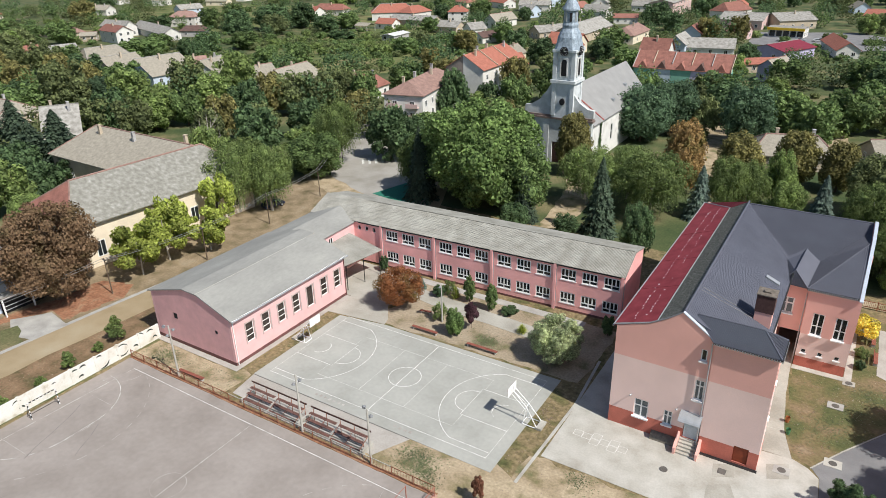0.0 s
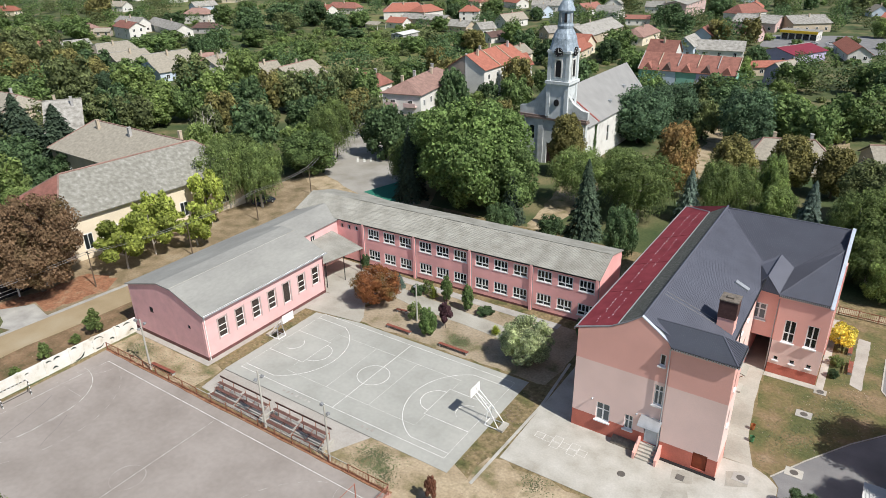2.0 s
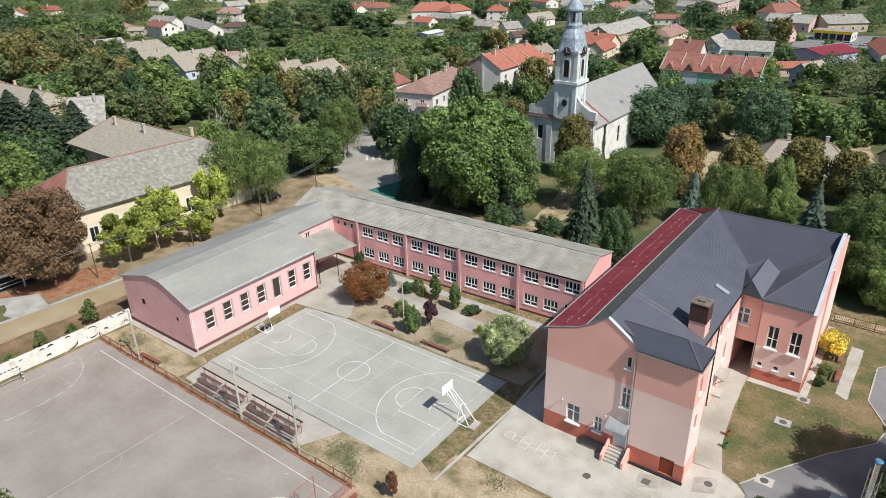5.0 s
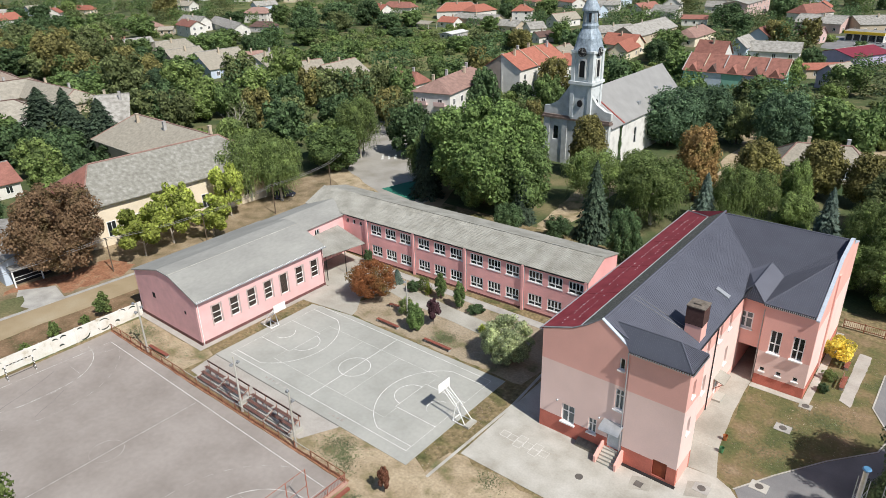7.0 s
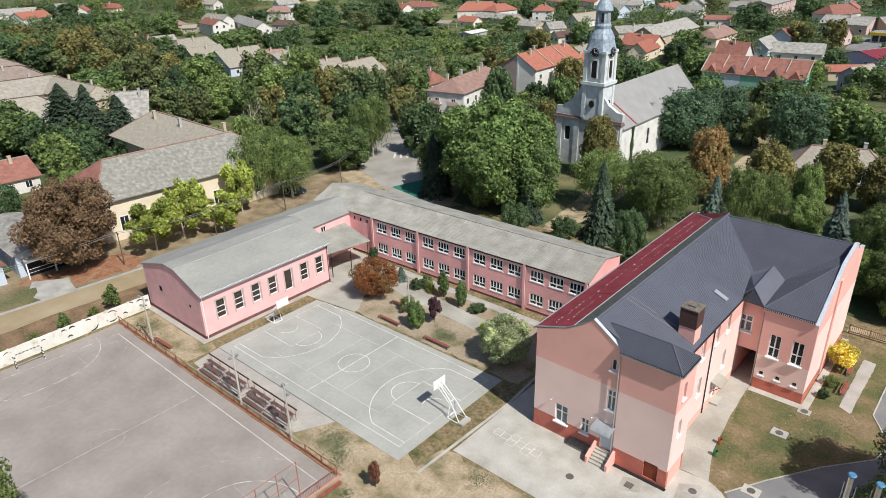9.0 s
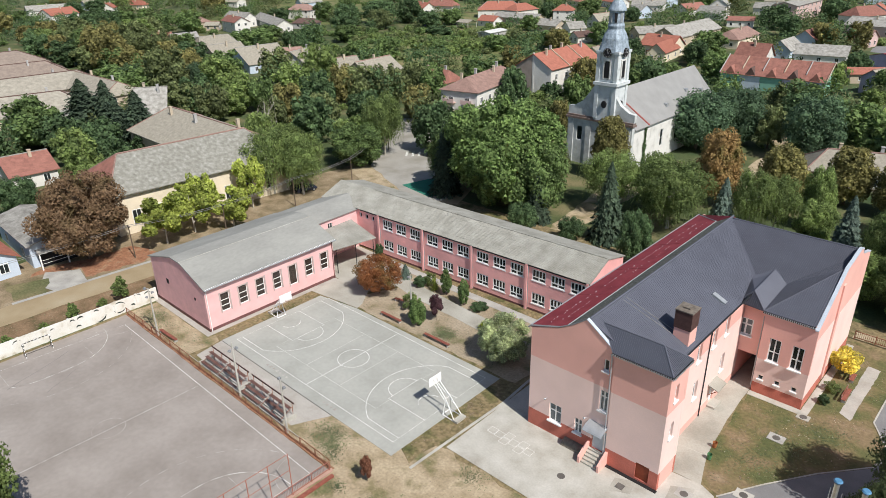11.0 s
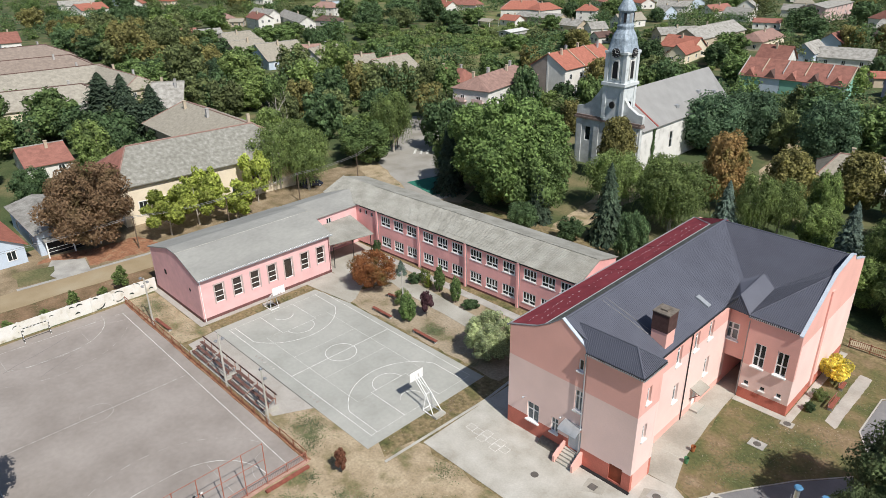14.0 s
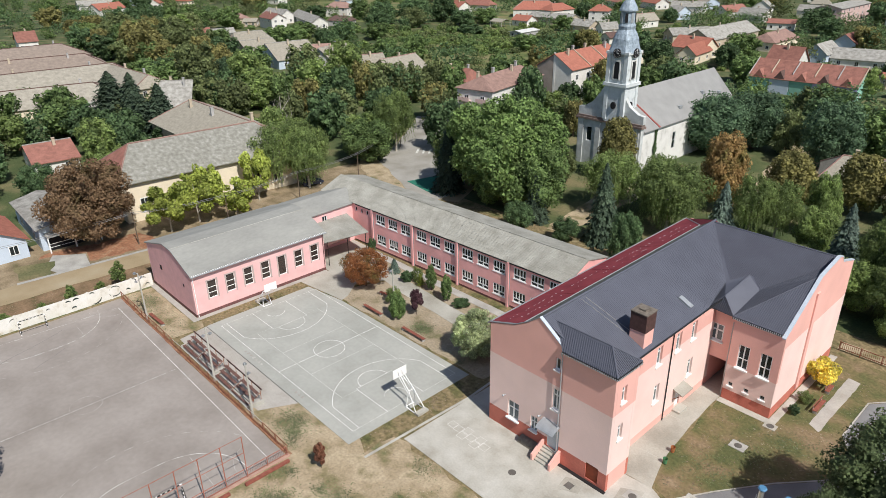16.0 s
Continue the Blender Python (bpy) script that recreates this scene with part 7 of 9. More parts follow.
P = [
    # park and church side
    ("chestnut", -57.5, 102.5, 19, 10.2), ("green", -69.5, 104, 12, 5.0), ("spruce", -68.0, 99.0, 14, 3.4), ("willow", -72.5, 103.5, 9, 3.4), ("green", -48.6, 101.5, 13, 5.0), ("spruce", -46.5, 99.0, 9, 2.6), ("spruce", -33.3, 99.5, 13, 3.2),
    ("dark", -46, 94.0, 5, 2.4), ("dark", -37.5, 95.5, 4, 2.2), ("olive", 4.5, 128, 11, 5.5), ("light", 6.6, 118, 10, 4.6), ("willow", 9.5, 108, 12, 5.4), ("willow", 13.5, 101, 10, 4.6), ("willow", 12.0, 119, 12, 5.6),
    ("light", 17, 112, 11, 5.0), ("light", 8.5, 99, 6, 2.6), ("olive", 14, 126, 11, 5.4), ("light", 1.5, 104, 7, 3.4), ("willow", 6.5, 103, 8, 3.8), ("olive", -6.0, 105.5, 6, 2.8), ("dark", -12.5, 104, 6, 2.8), ("light", 24, 137, 9, 4.5), ("dark", -64, 122, 8, 3.4), ("olive", -56.0, 118.0, 7, 3.4), ("green", -67, 116, 8, 4.0),
    ("green", -3, 184, 11, 6.0), ("olive", 4, 190, 9, 5), ("green", 2, 203, 10, 6), ("dark", 4, 222, 11, 6.5), ("green", -2, 240, 10, 6), ("olive", 10, 250, 10, 6), ("green", 22, 205, 10, 6), ("dark", 20, 262, 12, 7), ("green", 8, 275, 11, 7), ("dark", 30, 285, 12, 8), ("olive", 16, 298, 11, 7), ("green", 34, 260, 12, 8), ("dark", 26, 310, 12, 8), ("light", 8, 172, 7, 4.0),
    # street side
    ("brown", -90.6, 41.4, 14.5, 7.3), ("catalpa", -86.8, 52.2, 7.8, 3.9), ("catalpa", -87.6, 57.6, 8.8, 3.8), ("catalpa", -90.2, 60.8, 9.2, 2.7), ("catalpa", -84.8, 63.4, 6.8, 3.4), ("catalpa", -90.0, 70.5, 10, 2.7),
    ("willow", -93.5, 77.5, 13, 5.0), ("willow", -88.8, 81.0, 12.5, 4.6), ("willow", -97, 84, 12, 4.6), ("green", -94.5, 100.0, 9, 6.3), ("light", -101.5, 104, 9, 5.2), ("green", -84, 127, 9, 4.0), ("green", -83, 168, 11, 4.6), ("green", -79, 184, 12, 5.4), ("autumn", -90.5, 184, 13, 4.6),
    ("spruce", -171, 72.8, 14, 8.2), ("spruce", -161.5, 75.0, 14.5, 6.2), ("spruce", -147, 76.2, 13.5, 6.4), ("spruce", -153, 73.5, 11, 5.4), ("dark", -148, 67, 9, 5.2), ("dark", -141, 64, 9, 4.8), ("dark", -156, 61, 9, 5.4), ("light", -127, 56.0, 10, 4.0), ("green", -172, 60, 12, 6.2), ("dark", -137, 36, 9, 4.6), ("dark", -126, 31, 9, 4.6), ("dark", -120, 41, 7, 3.6), ("green", -150, 34, 11, 6), ("light", -118, 53, 7, 3.2),
    ("dark", -128, 61, 9, 4.4), ("green", -205, 34, 12, 7), ("green", -186, 48, 11, 6), ("dark", -186, 38, 11, 6),
    # grove and gardens between the houses
    ("green", -163.9, 59.8, 10.0, 6.4), ("light", -143.0, 59.2, 9.0, 4.3), ("dark", -139.3, 74.1, 6.0, 3.8), ("dark", -142.7, 79.8, 5.0, 2.7), ("olive", -359.0, 142.6, 13.0, 7.5), ("autumn", -367.0, 131.2, 11.7, 7.5), ("light", -335.2, 118.9, 11.0, 8.0), ("olive", -319.9, 135.7, 13.0, 6.8), ("olive", -327.7, 125.5, 11.7, 6.8),
    ("dark", -287.4, 111.8, 11.0, 8.1), ("olive", -268.1, 112.3, 10.0, 6.6), ("olive", -314.0, 149.9, 13.0, 7.5), ("olive", -322.6, 138.7, 11.7, 7.5), ("light", -330.7, 160.3, 12.0, 8.3), ("olive", -272.0, 143.8, 13.0, 6.0), ("olive", -280.0, 135.0, 11.7, 6.0), ("autumn", -242.1, 116.1, 11.0, 6.1), ("green", -233.6, 105.2, 7.0, 6.3),
    ("green", -209.7, 102.7, 9.0, 7.0), ("olive", -202.7, 111.0, 15.0, 7.3), ("green", -274.0, 154.0, 10.0, 7.1), ("dark", -235.3, 137.7, 11.0, 7.6), ("green", -211.5, 136.5, 10.0, 6.6), ("teal", -200.9, 121.9, 9.0, 5.0), ("green", -350.1, 197.3, 12.0, 8.2), ("green", -359.9, 185.5, 10.8, 8.2),
    ("green", -413.1, 203.1, 10.0, 6.9), ("green", -421.5, 192.9, 9.0, 6.9), ("dark", -420.9, 185.2, 10.0, 5.9), ("dark", -428.3, 176.4, 9.0, 5.9), ("dark", -516.3, 213.4, 10.0, 7.8), ("dark", -524.7, 201.6, 9.0, 7.8), ("olive", -169.9, 97.3, 10.0, 5.9), ("dark", -169.5, 103.3, 11.0, 5.7), ("olive", -154.7, 99.8, 11.0, 4.9), ("light", -185.2, 119.4, 12.0, 6.6),
    ("light", -163.6, 113.6, 11.0, 5.3), ("olive", -190.7, 144.8, 12.0, 6.3), ("light", -171.6, 149.1, 14.0, 6.7), ("green", -155.1, 116.1, 10.0, 4.5), ("autumn", -133.3, 109.8, 12.0, 4.6), ("dark", -140.7, 124.8, 12.0, 5.0), ("dark", -116.1, 103.9, 12.0, 5.3), ("olive", -124.0, 113.0, 10.0, 4.6), ("dark", -117.0, 122.0, 10.0, 4.8), ("green", -108.0, 118.0, 9.0, 4.4),
    ("autumn", -143.4, 136.3, 12.0, 4.9), ("olive", -138.4, 139.6, 12.0, 6.2), ("olive", -132.9, 145.2, 12.0, 5.5), ("olive", -134.0, 156.2, 11.0, 5.0), ("green", -124.1, 154.3, 11.0, 4.8), ("autumn", -112.3, 136.3, 10.0, 4.0), ("willow", -96.2, 109.2, 14.0, 4.7),
    ("dark", -88.1, 117.1, 12.0, 5.2), ("dark", -84.0, 119.1, 10.0, 3.9), ("dark", -101.2, 130.5, 7.5, 2.8), ("green", -189.4, 196.2, 10.0, 5.6), ("green", -199.4, 189.4, 9.0, 5.6), ("green", -265.6, 217.3, 8.0, 6.5),
    ("green", -250.6, 225.8, 8.0, 7.5), ("light", -114.7, 89.2, 11.0, 3.7), ("olive", -130.6, 102.6, 10.0, 3.9), ("dark", -93.2, 152.0, 14.5, 4.4), ("autumn", -74.7, 147.4, 9.0, 2.9), ("dark", -89.6, 164.9, 9.0, 3.9),
    ("autumn", -48.9, 126.4, 13.0, 4.2), ("willow", -39.9, 111.7, 11.0, 5.2), ("willow", -34.5, 118.0, 10.0, 4.6), ("willow", -28.2, 110.4, 12.0, 6.2), ("dark", -25.3, 93.6, 9.0, 2.6), ("amber", -26.7, 125.8, 14.0, 4.6), ("blue", -20.9, 114.1, 9.5, 2.7),
    ("willow", -17.4, 116.5, 11.0, 3.4), ("willow", -14.3, 119.0, 10.0, 3.5), ("autumn", -18.4, 133.2, 11.0, 4.8), ("olive", -32.2, 167.5, 10.0, 3.7), ("teal", -44.3, 157.3, 13.0, 7.2), ("teal", -39.6, 167.2, 13.0, 6.6), ("teal", -22.2, 163.7, 14.0, 6.3),
    ("green", -17.0, 172.7, 12.0, 6.3), ("light", -14.9, 179.5, 10.0, 5.1), ("autumn", -9.5, 140.7, 10.8, 4.8), ("light", -9.9, 125.3, 11.0, 2.5), ("light", -7.8, 116.6, 8.0, 3.0), ("blue", -2.7, 112.8, 11.0, 2.9), ("autumn", -1.8, 139.6, 9.8, 4.2),
    ("willow", 3.6, 108.2, 12.0, 3.6), ("green", -9.1, 169.2, 11.0, 5.6), ("green", -36.9, 204.5, 9.0, 5.9), ("olive", -40.0, 202.4, 9.0, 4.5), ("green", -55.1, 200.1, 8.0, 4.5), ("dark", -90.8, 259.6, 9.0, 4.6), ("green", -92.9, 275.0, 11.0, 7.3),
    ("green", -75.2, 239.6, 9.0, 5.5), ("autumn", -54.3, 328.8, 12.0, 5.5), ("autumn", -66.9, 326.8, 10.8, 5.5), ("light", -39.0, 240.1, 9.0, 4.0), ("green", -23.1, 237.4, 9.0, 5.9), ("dark", -104.7, 381.7, 12.0, 7.9), ("dark", -90.2, 358.6, 9.0, 5.6), ("dark", -91.1, 432.0, 12.0, 8.1),
    ("green", -148.9, 289.1, 10.0, 5.5), ("green", -207.2, 372.7, 11.0, 7.2), ("dark", -225.9, 358.9, 10.0, 5.7), ("green", -202.9, 309.8, 8.0, 5.6), ("green", -157.5, 265.5, 8.0, 7.9), ("olive", -177.5, 265.5, 7.0, 5.4), ("green", -174.0, 246.3, 7.0, 5.7),
    ("dark", -285.8, 281.4, 14.0, 8.5), ("dark", -301.0, 268.4, 12.6, 8.5), ("dark", -283.0, 299.9, 14.0, 8.5), ("dark", -298.0, 288.1, 12.6, 8.5), ("green", -323.6, 285.9, 13.0, 6.9), ("green", -334.6, 277.3, 11.7, 6.9), ("dark", -275.7, 245.3, 10.0, 7.6), ("dark", -257.7, 290.4, 9.0, 7.9), ("green", -256.2, 307.4, 9.0, 7.5), ("dark", -222.7, 261.3, 6.0, 7.6),
    ("green", -276.2, 192.7, 8.0, 8.1), ("green", -286.0, 205.7, 8.0, 6.7), ("dark", -253.3, 195.2, 8.0, 4.4), ("dark", -358.3, 261.3, 8.0, 7.6), ("green", -274.6, 182.8, 8.0, 6.8),
    # school garden and yard
    ("rust", -47.7, 63.6, 5.4, 3.3), ("pale", -24.6, 62.3, 5.6, 3.1), ("greenshrub", -37.6, 61.0, 3.8, 1.35), ("purple", -36.6, 63.4, 3.8, 1.0), ("cypress", -40.2, 69.2, 4.2, 0.85), ("cypress", -36.5, 68.6, 4.2, 0.85), ("yucca", -42.2, 69.0, 2.2, 1.0), ("shrub", -34.0, 69.0, 1.1, 1.2),
    ("lightshrub", -41.2, 63.2, 2.6, 1.1), ("bluebush", -48.2, 69.2, 2.2, 1.1), ("shrub", -44.6, 68.6, 1.6, 1.0), ("yucca", -30.6, 65.6, 1.4, 1.0), ("lightshrub", -43.6, 69.6, 2.4, 0.9), ("redbush", -21.7, 38.6, 3.1, 0.62), ("shrub", -21.2, 70.2, 3.0, 0.8), ("shrub", -55.8, 71.0, 2.6, 0.7),
    ("goldshrub", 5.2, 84.6, 3.0, 1.8), ("lightshrub", 5.3, 80.3, 1.3, 0.85), ("shrub", 5.3, 77.5, 1.1, 0.6),
    ("sapling", -73.6, 38.9, 3.4, 1.35), ("sapling", -72.9, 32.3, 2.4, 1.0), ("sapling", -73.3, 36.2, 1.3, 0.8), ("sapling", -72.0, 28.4, 1.5, 0.8), ("sapling", -71.6, 24.0, 1.8, 0.9), ("light", -39.2, 13.1, 11.0, 3.3), ("dark", -31.0, 11.5, 8, 3.2),
    ("yard", 17.0, 65.0, 12, 5.2), ("yard", 20.5, 60.0, 11, 4.6), ("yard", 14.5, 57.4, 9, 3.0), ("shrub", 5.2, 54.0, 2.6, 1.4), ("shrub", 7.0, 53.6, 2.2, 1.2),
]
for key, x, y, h, r in P:
    plant(key, x, y, h, r)
grove = random.Random(8)
for k in range(26):
    x, y, r = grove.uniform(-345, -205), grove.uniform(108, 172), grove.uniform(5.0, 8.0)
    if not any((x - a) ** 2 + (y - c) ** 2 < (q + r * 0.6) ** 2 for a, c, q in FOOT) and not shades_roof(x, y, r, r * 2):
        plant(grove.choice(("autumn", "olive", "dark", "autumn", "green", "light")), x, y, r * grove.uniform(1.8, 2.3), r)
# village trees beyond, thinned where the houses, plots and streets are
rnd = random.Random(5)
OPEN = [(-215, 250, 52), (-400, 320, 40), (-30, 350, 34), (-92, 110, 20), (-28, 162, 10), (-250, 300, 30)]
eye0 = Vector((10, 7))
tries = 0
while len(planted) < 400 and tries < 16000:
    tries += 1
    ang = rnd.uniform(radians(58), radians(168))
    d = rnd.uniform(150, 640) if rnd.random() < 0.8 else rnd.uniform(150, 330)
    x, y = eye0.x + d * math.cos(ang), eye0.y + d * math.sin(ang)
    if CX0 - 6 < x < CX1 + 6 and 120 < y < 184:
        continue
    rr_ = rnd.uniform(3.4, 7.0) * (1.0 if d < 330 else 1.25)
    if any((x - a) ** 2 + (y - b) ** 2 < (c + rr_ * 0.75) ** 2 for a, b, c in FOOT):
        continue
    if any((x - a) ** 2 + (y - b) ** 2 < c * c for a, b, c in OPEN) and rnd.random() < 0.97:
        continue
    if any((x - a) ** 2 + (y - b) ** 2 < ((c + rr_) * 0.62) ** 2 for a, b, c in planted):
        continue
    th = rr_ * rnd.uniform(1.4, 1.9)
    if shades_roof(x, y, rr_, th) and rnd.random() < 0.93:
        continue
    plant(rnd.choice(("fargreen", "fargreen", "fardark", "fardark", "farolive", "farlight", "farautumn")), x, y, th, rr_)
# low garden growth as one body of bushes
vs, fs = [], []
rs = np.random.RandomState(3)
shapes = KINDS["hedge"][0]
base_v = [np.array([v.co[:] for v in s[0].vertices]) for s in shapes]
base_f = [[tuple(p.vertices) for p in s[0].polygons] for s in shapes]
for leaves, count, tone in ((L_GREEN, 300, "green"), (L_OLIVE, 190, "olive"), (L_LIGHT, 170, "light green")):
    vs, fs = [], []
    k = made = 0
    while made < count:
        ang = rs.uniform(radians(60), radians(166))
        d = rs.uniform(150, 560)
        x, y = 10 + d * math.cos(ang), 7 + d * math.sin(ang)
        if made % 3 == 0:
            x, y = rs.normal(-215, 34), rs.normal(245, 26)
        elif made % 5 == 2:
            x, y = rs.normal(-380, 70), rs.normal(270, 50)
        if any((x - a) ** 2 + (y - b) ** 2 < (c * 0.85 + 1.5) ** 2 for a, b, c in FOOT) or (CX0 - 6 < x < CX1 + 6 and 120 < y < 184) or abs(x + 98) + abs(y - 115) < 34 or (x > -80 and y < 170):
            continue
        s = rs.uniform(0.45, 1.2)
        i = made % len(base_v)
        c, sn = math.cos(made), math.sin(made)
        v = base_v[i] @ np.array(((c, sn, 0), (-sn, c, 0), (0, 0, rs.uniform(0.7, 1.15)))) * s + np.array((x, y, 0))
        vs.append(v)
        fs += [tuple(q + k for q in f) for f in base_f[i]]
        k += len(v)
        made += 1
    bushes = new("garden_bushes", mesh_of("garden_bushes", np.concatenate(vs).tolist(), fs, leaves))
    tagged(bushes, "low %s bushes and hedges in the village gardens" % tone, "bushes", "", "stuff")
# planted rows on the garden plots
for leaves, a, b, rows, gap, tall, lab in ((L_LIGHT, (-226, 240), (-216, 284), 9, 3.2, 1.5, "rows of light green vines on the garden plots"),
                                            (L_GREEN, (-196, 224), (-186, 262), 8, 2.6, 0.9, "rows of green vegetables on the garden plots"),
                                            (L_OLIVE, (-268, 236), (-258, 264), 9, 3.0, 1.2, "rows of olive green crops on the garden plots")):
    a, b = np.array(a, float), np.array(b, float)
    side = np.array((b[1] - a[1], a[0] - b[0])) / np.linalg.norm(b - a)
    n = int(np.linalg.norm(b - a) * 9)
    cs = []
    for r in range(rows):
        u = rs.uniform(0, 1, n)
        p = a + np.outer(u, b - a) + side * (r * gap + rs.normal(0, 0.28, n)[:, None])
        cs.append(np.column_stack([p, tall * rs.uniform(0.1, 1.0, n)]))
    cs = np.concatenate(cs)
    nn = rs.normal(size=cs.shape) * 0.5 + np.array((0, 0, 0.8))
    nn /= np.linalg.norm(nn, axis=1)[:, None]
    v, f = quads(cs, nn, 0.34 * rs.uniform(0.6, 1.3, len(cs)), rs)
    crop = new("crop_rows", mesh_of("crop_rows", v.tolist(), f, leaves))
    tagged(crop, lab, "crops", "", "stuff")
# distant trees as one body
src = [s[0] for key in ("fargreen", "fardark") for s in KINDS[key][0]]
base_v = [np.array([v.co[:] for v in s.vertices])[:3 * 470] for s in src]
base_f = [[tuple(p.vertices) for p in s.polygons][:470] for s in src]
for leaves, count in ((L_GREEN, 330), (L_DARK, 300), (L_OLIVE, 270)):
    vs, fs = [], []
    k = made = 0
    while made < count:
        ang = rs.uniform(radians(58), radians(168))
        d = math.sqrt(rs.uniform(165 ** 2, 700 ** 2))
        x, y = 10 + d * math.cos(ang), 7 + d * math.sin(ang)
        sr = rs.uniform(0.6, 1.3)
        if any((x - a) ** 2 + (y - b) ** 2 < (c + sr * 3.0) ** 2 for a, b, c in FOOT) or (CX0 - 8 < x < CX1 + 8 and 120 < y < 186):
            continue
        if any((x - a) ** 2 + (y - b) ** 2 < c * c for a, b, c in OPEN) and rs.uniform() < 0.97:
            continue
        if shades_roof(x, y, 5 * sr, 9 * sr) and rs.uniform() < 0.93:
            continue
        i = made % len(base_v)
        c, sn = math.cos(made), math.sin(made)
        v = base_v[i] @ np.array(((c, sn, 0), (-sn, c, 0), (0, 0, rs.uniform(0.7, 1.0)))) * sr + np.array((x, y, 0))
        vs.append(v)
        fs += [tuple(q + k for q in f) for f in base_f[i]]
        k += len(v)
        made += 1
    woods = new("distant_trees", mesh_of("distant_trees", np.concatenate(vs).tolist(), fs, leaves))
    tagged(woods, "dense green trees between the distant village houses", "trees", "", "stuff")
# ivy climbing the corner of the nave
ivy_rng = np.random.default_rng(5)
n = 900
hz = 8.6 * ivy_rng.random(n) ** 1.2
cs = np.stack([np.full(n, CX1 + 0.12) + 0.12 * ivy_rng.random(n), 138.2 + (1.3 - 0.09 * hz) * (ivy_rng.random(n) - 0.5) * (1 + 0.5 * np.sin(hz * 1.7)), hz], 1)
vv, ff = quads(cs, np.stack([np.ones(n), 0.4 * ivy_rng.normal(size=n), 0.4 * ivy_rng.normal(size=n)], 1), 0.13 + 0.1 * ivy_rng.random(n), ivy_rng)
ivy = new("ivy", mesh_of("ivy", vv.tolist(), ff, L_DARK))
tagged(ivy, "dark green ivy climbing the pale church wall", "ivy", "", "stuff")
# bare pale tree by the street
tm = trunk_mesh(21, 13.5, 4.8, 0.22, 9, 0.3, bare=True)
tm.materials.append(BARK_PALE)
dead = new("bare_tree", tm)
dead.location = (-119, 93.5, 0)
tagged(dead, "bare pale leafless tree", "tree")
# ---- walls, fences and sports equipment ----
WALL_WHITE = material("chipped_whitewash", [(0.25, (0.45, 0.40, 0.30)), (0.4, (0.68, 0.66, 0.60)), (0.7, (0.76, 0.75, 0.72))], scale=0.9, rough=0.9, fine=0.1)
bw = thing("boundary_wall", (-69.4, 20, 0), "whitewashed concrete boundary wall with dark painted curves", "wall")
for k in range(18):
    y0 = 42.2 - (k + 1) * 2.9
    bm = bmesh.new()
    box(bm, -69.52, y0 + 0.12, 0, -69.34, y0 + 2.9 - 0.12, 1.95)
    part("wall_panel", bm, WALL_WHITE, bw, world=True)
    bm = bmesh.new()
    box(bm, -69.58, y0 - 0.12, 0, -69.28, y0 + 0.12, 2.0)
    part("wall_post", bm, WALL_WHITE, bw, world=True)
INK = plain("dark_mural_paint", (0.035, 0.045, 0.04), 0.3, rough=0.8)


def stroke(cy, cz, r, a0, a1, w):
    """A painted curved stroke on the wall's yard side, swelling in the middle."""
    bm = bmesh.new()
    n = 10
    up = []
    for i in range(n + 1):
        a = radians(a0 + (a1 - a0) * i / n)
        ww = w * (0.25 + 0.75 * math.sin(math.pi * i / n))
        up.append([bm.verts.new((-69.335, cy + (r + s * ww) * math.cos(a), cz + (r + s * ww) * math.sin(a) * 0.9)) for s in (-0.5, 0.5)])
    for a, b in zip(up[:-1], up[1:]):
        bm.faces.new((a[0], a[1], b[1], b[0]))
    part("mural_stroke", bm, INK, bw, world=True)


for cy, cz, r, a0, a1, w in ((36.9, 1.0, 0.8, 20, 150, 0.16), (36.9, 1.0, 0.8, 200, 330, 0.18), (39.4, 1.5, 0.5, 10, 130, 0.16), (38.6, 0.5, 0.3, 0, 140, 0.25), (40.8, 1.3, 0.5, 30, 150, 0.2), (41.3, 0.45, 0.25, 0, 180, 0.2),
                             (34.2, 0.9, 0.9, 250, 350, 0.22), (34.0, 1.5, 0.35, 20, 140, 0.2), (32.0, 1.35, 0.4, 30, 160, 0.25), (31.0, 1.3, 0.4, 30, 160, 0.2), (31.6, 0.35, 0.3, 20, 160, 0.25), (24.6, 1.2, 0.5, 30, 160, 0.14), (22.2, 1.1, 0.6, 30, 150, 0.16), (24.9, 0.5, 0.3, 0, 150, 0.2), (28.6, 1.2, 0.3, 40, 150, 0.14)):
    stroke(cy, cz, r, a0, a1, w)

fence = thing("yard_fence", (-47, 37.4, 0), "low rusty metal fence between the two courts", "fence")
x = -68.5
k = 0
while x < -25.5:
    x2 = min(x + 2.4, -25.3)
    bm = bmesh.new()
    box(bm, x - 0.04, 37.36, 0, x + 0.04, 37.44, 1.1)
    part("post", bm, RUST, fence, world=True)
    bm = bmesh.new()
    box(bm, x + 0.05, 37.375, 1.02, x2 - 0.05, 37.425, 1.08)
    part("top_rail", bm, CONCRETE if -52 < x < -31 else RUST, fence, world=True)
    bm = bmesh.new()
    box(bm, x + 0.05, 37.38, 0.16, x2 - 0.05, 37.42, 0.2)
    part("bottom_rail", bm, RUST, fence, world=True)
    n = int((x2 - x) / 0.16)
    for j in range(1, n):
        xx = x + (x2 - x) * j / n
        bm = bmesh.new()
        box(bm, xx - 0.008, 37.392, 0.2, xx + 0.008, 37.408, 1.02)
        part("bar", bm, RUST, fence, world=True)
    x = x2
    k += 1
bm = bmesh.new()
prism(bm, ragged([(-68.6, 37.2), (-25.2, 37.2), (-25.2, 37.62), (-68.6, 37.62)], 0.8, 0.07, 51), -0.1, 0.07, "z")
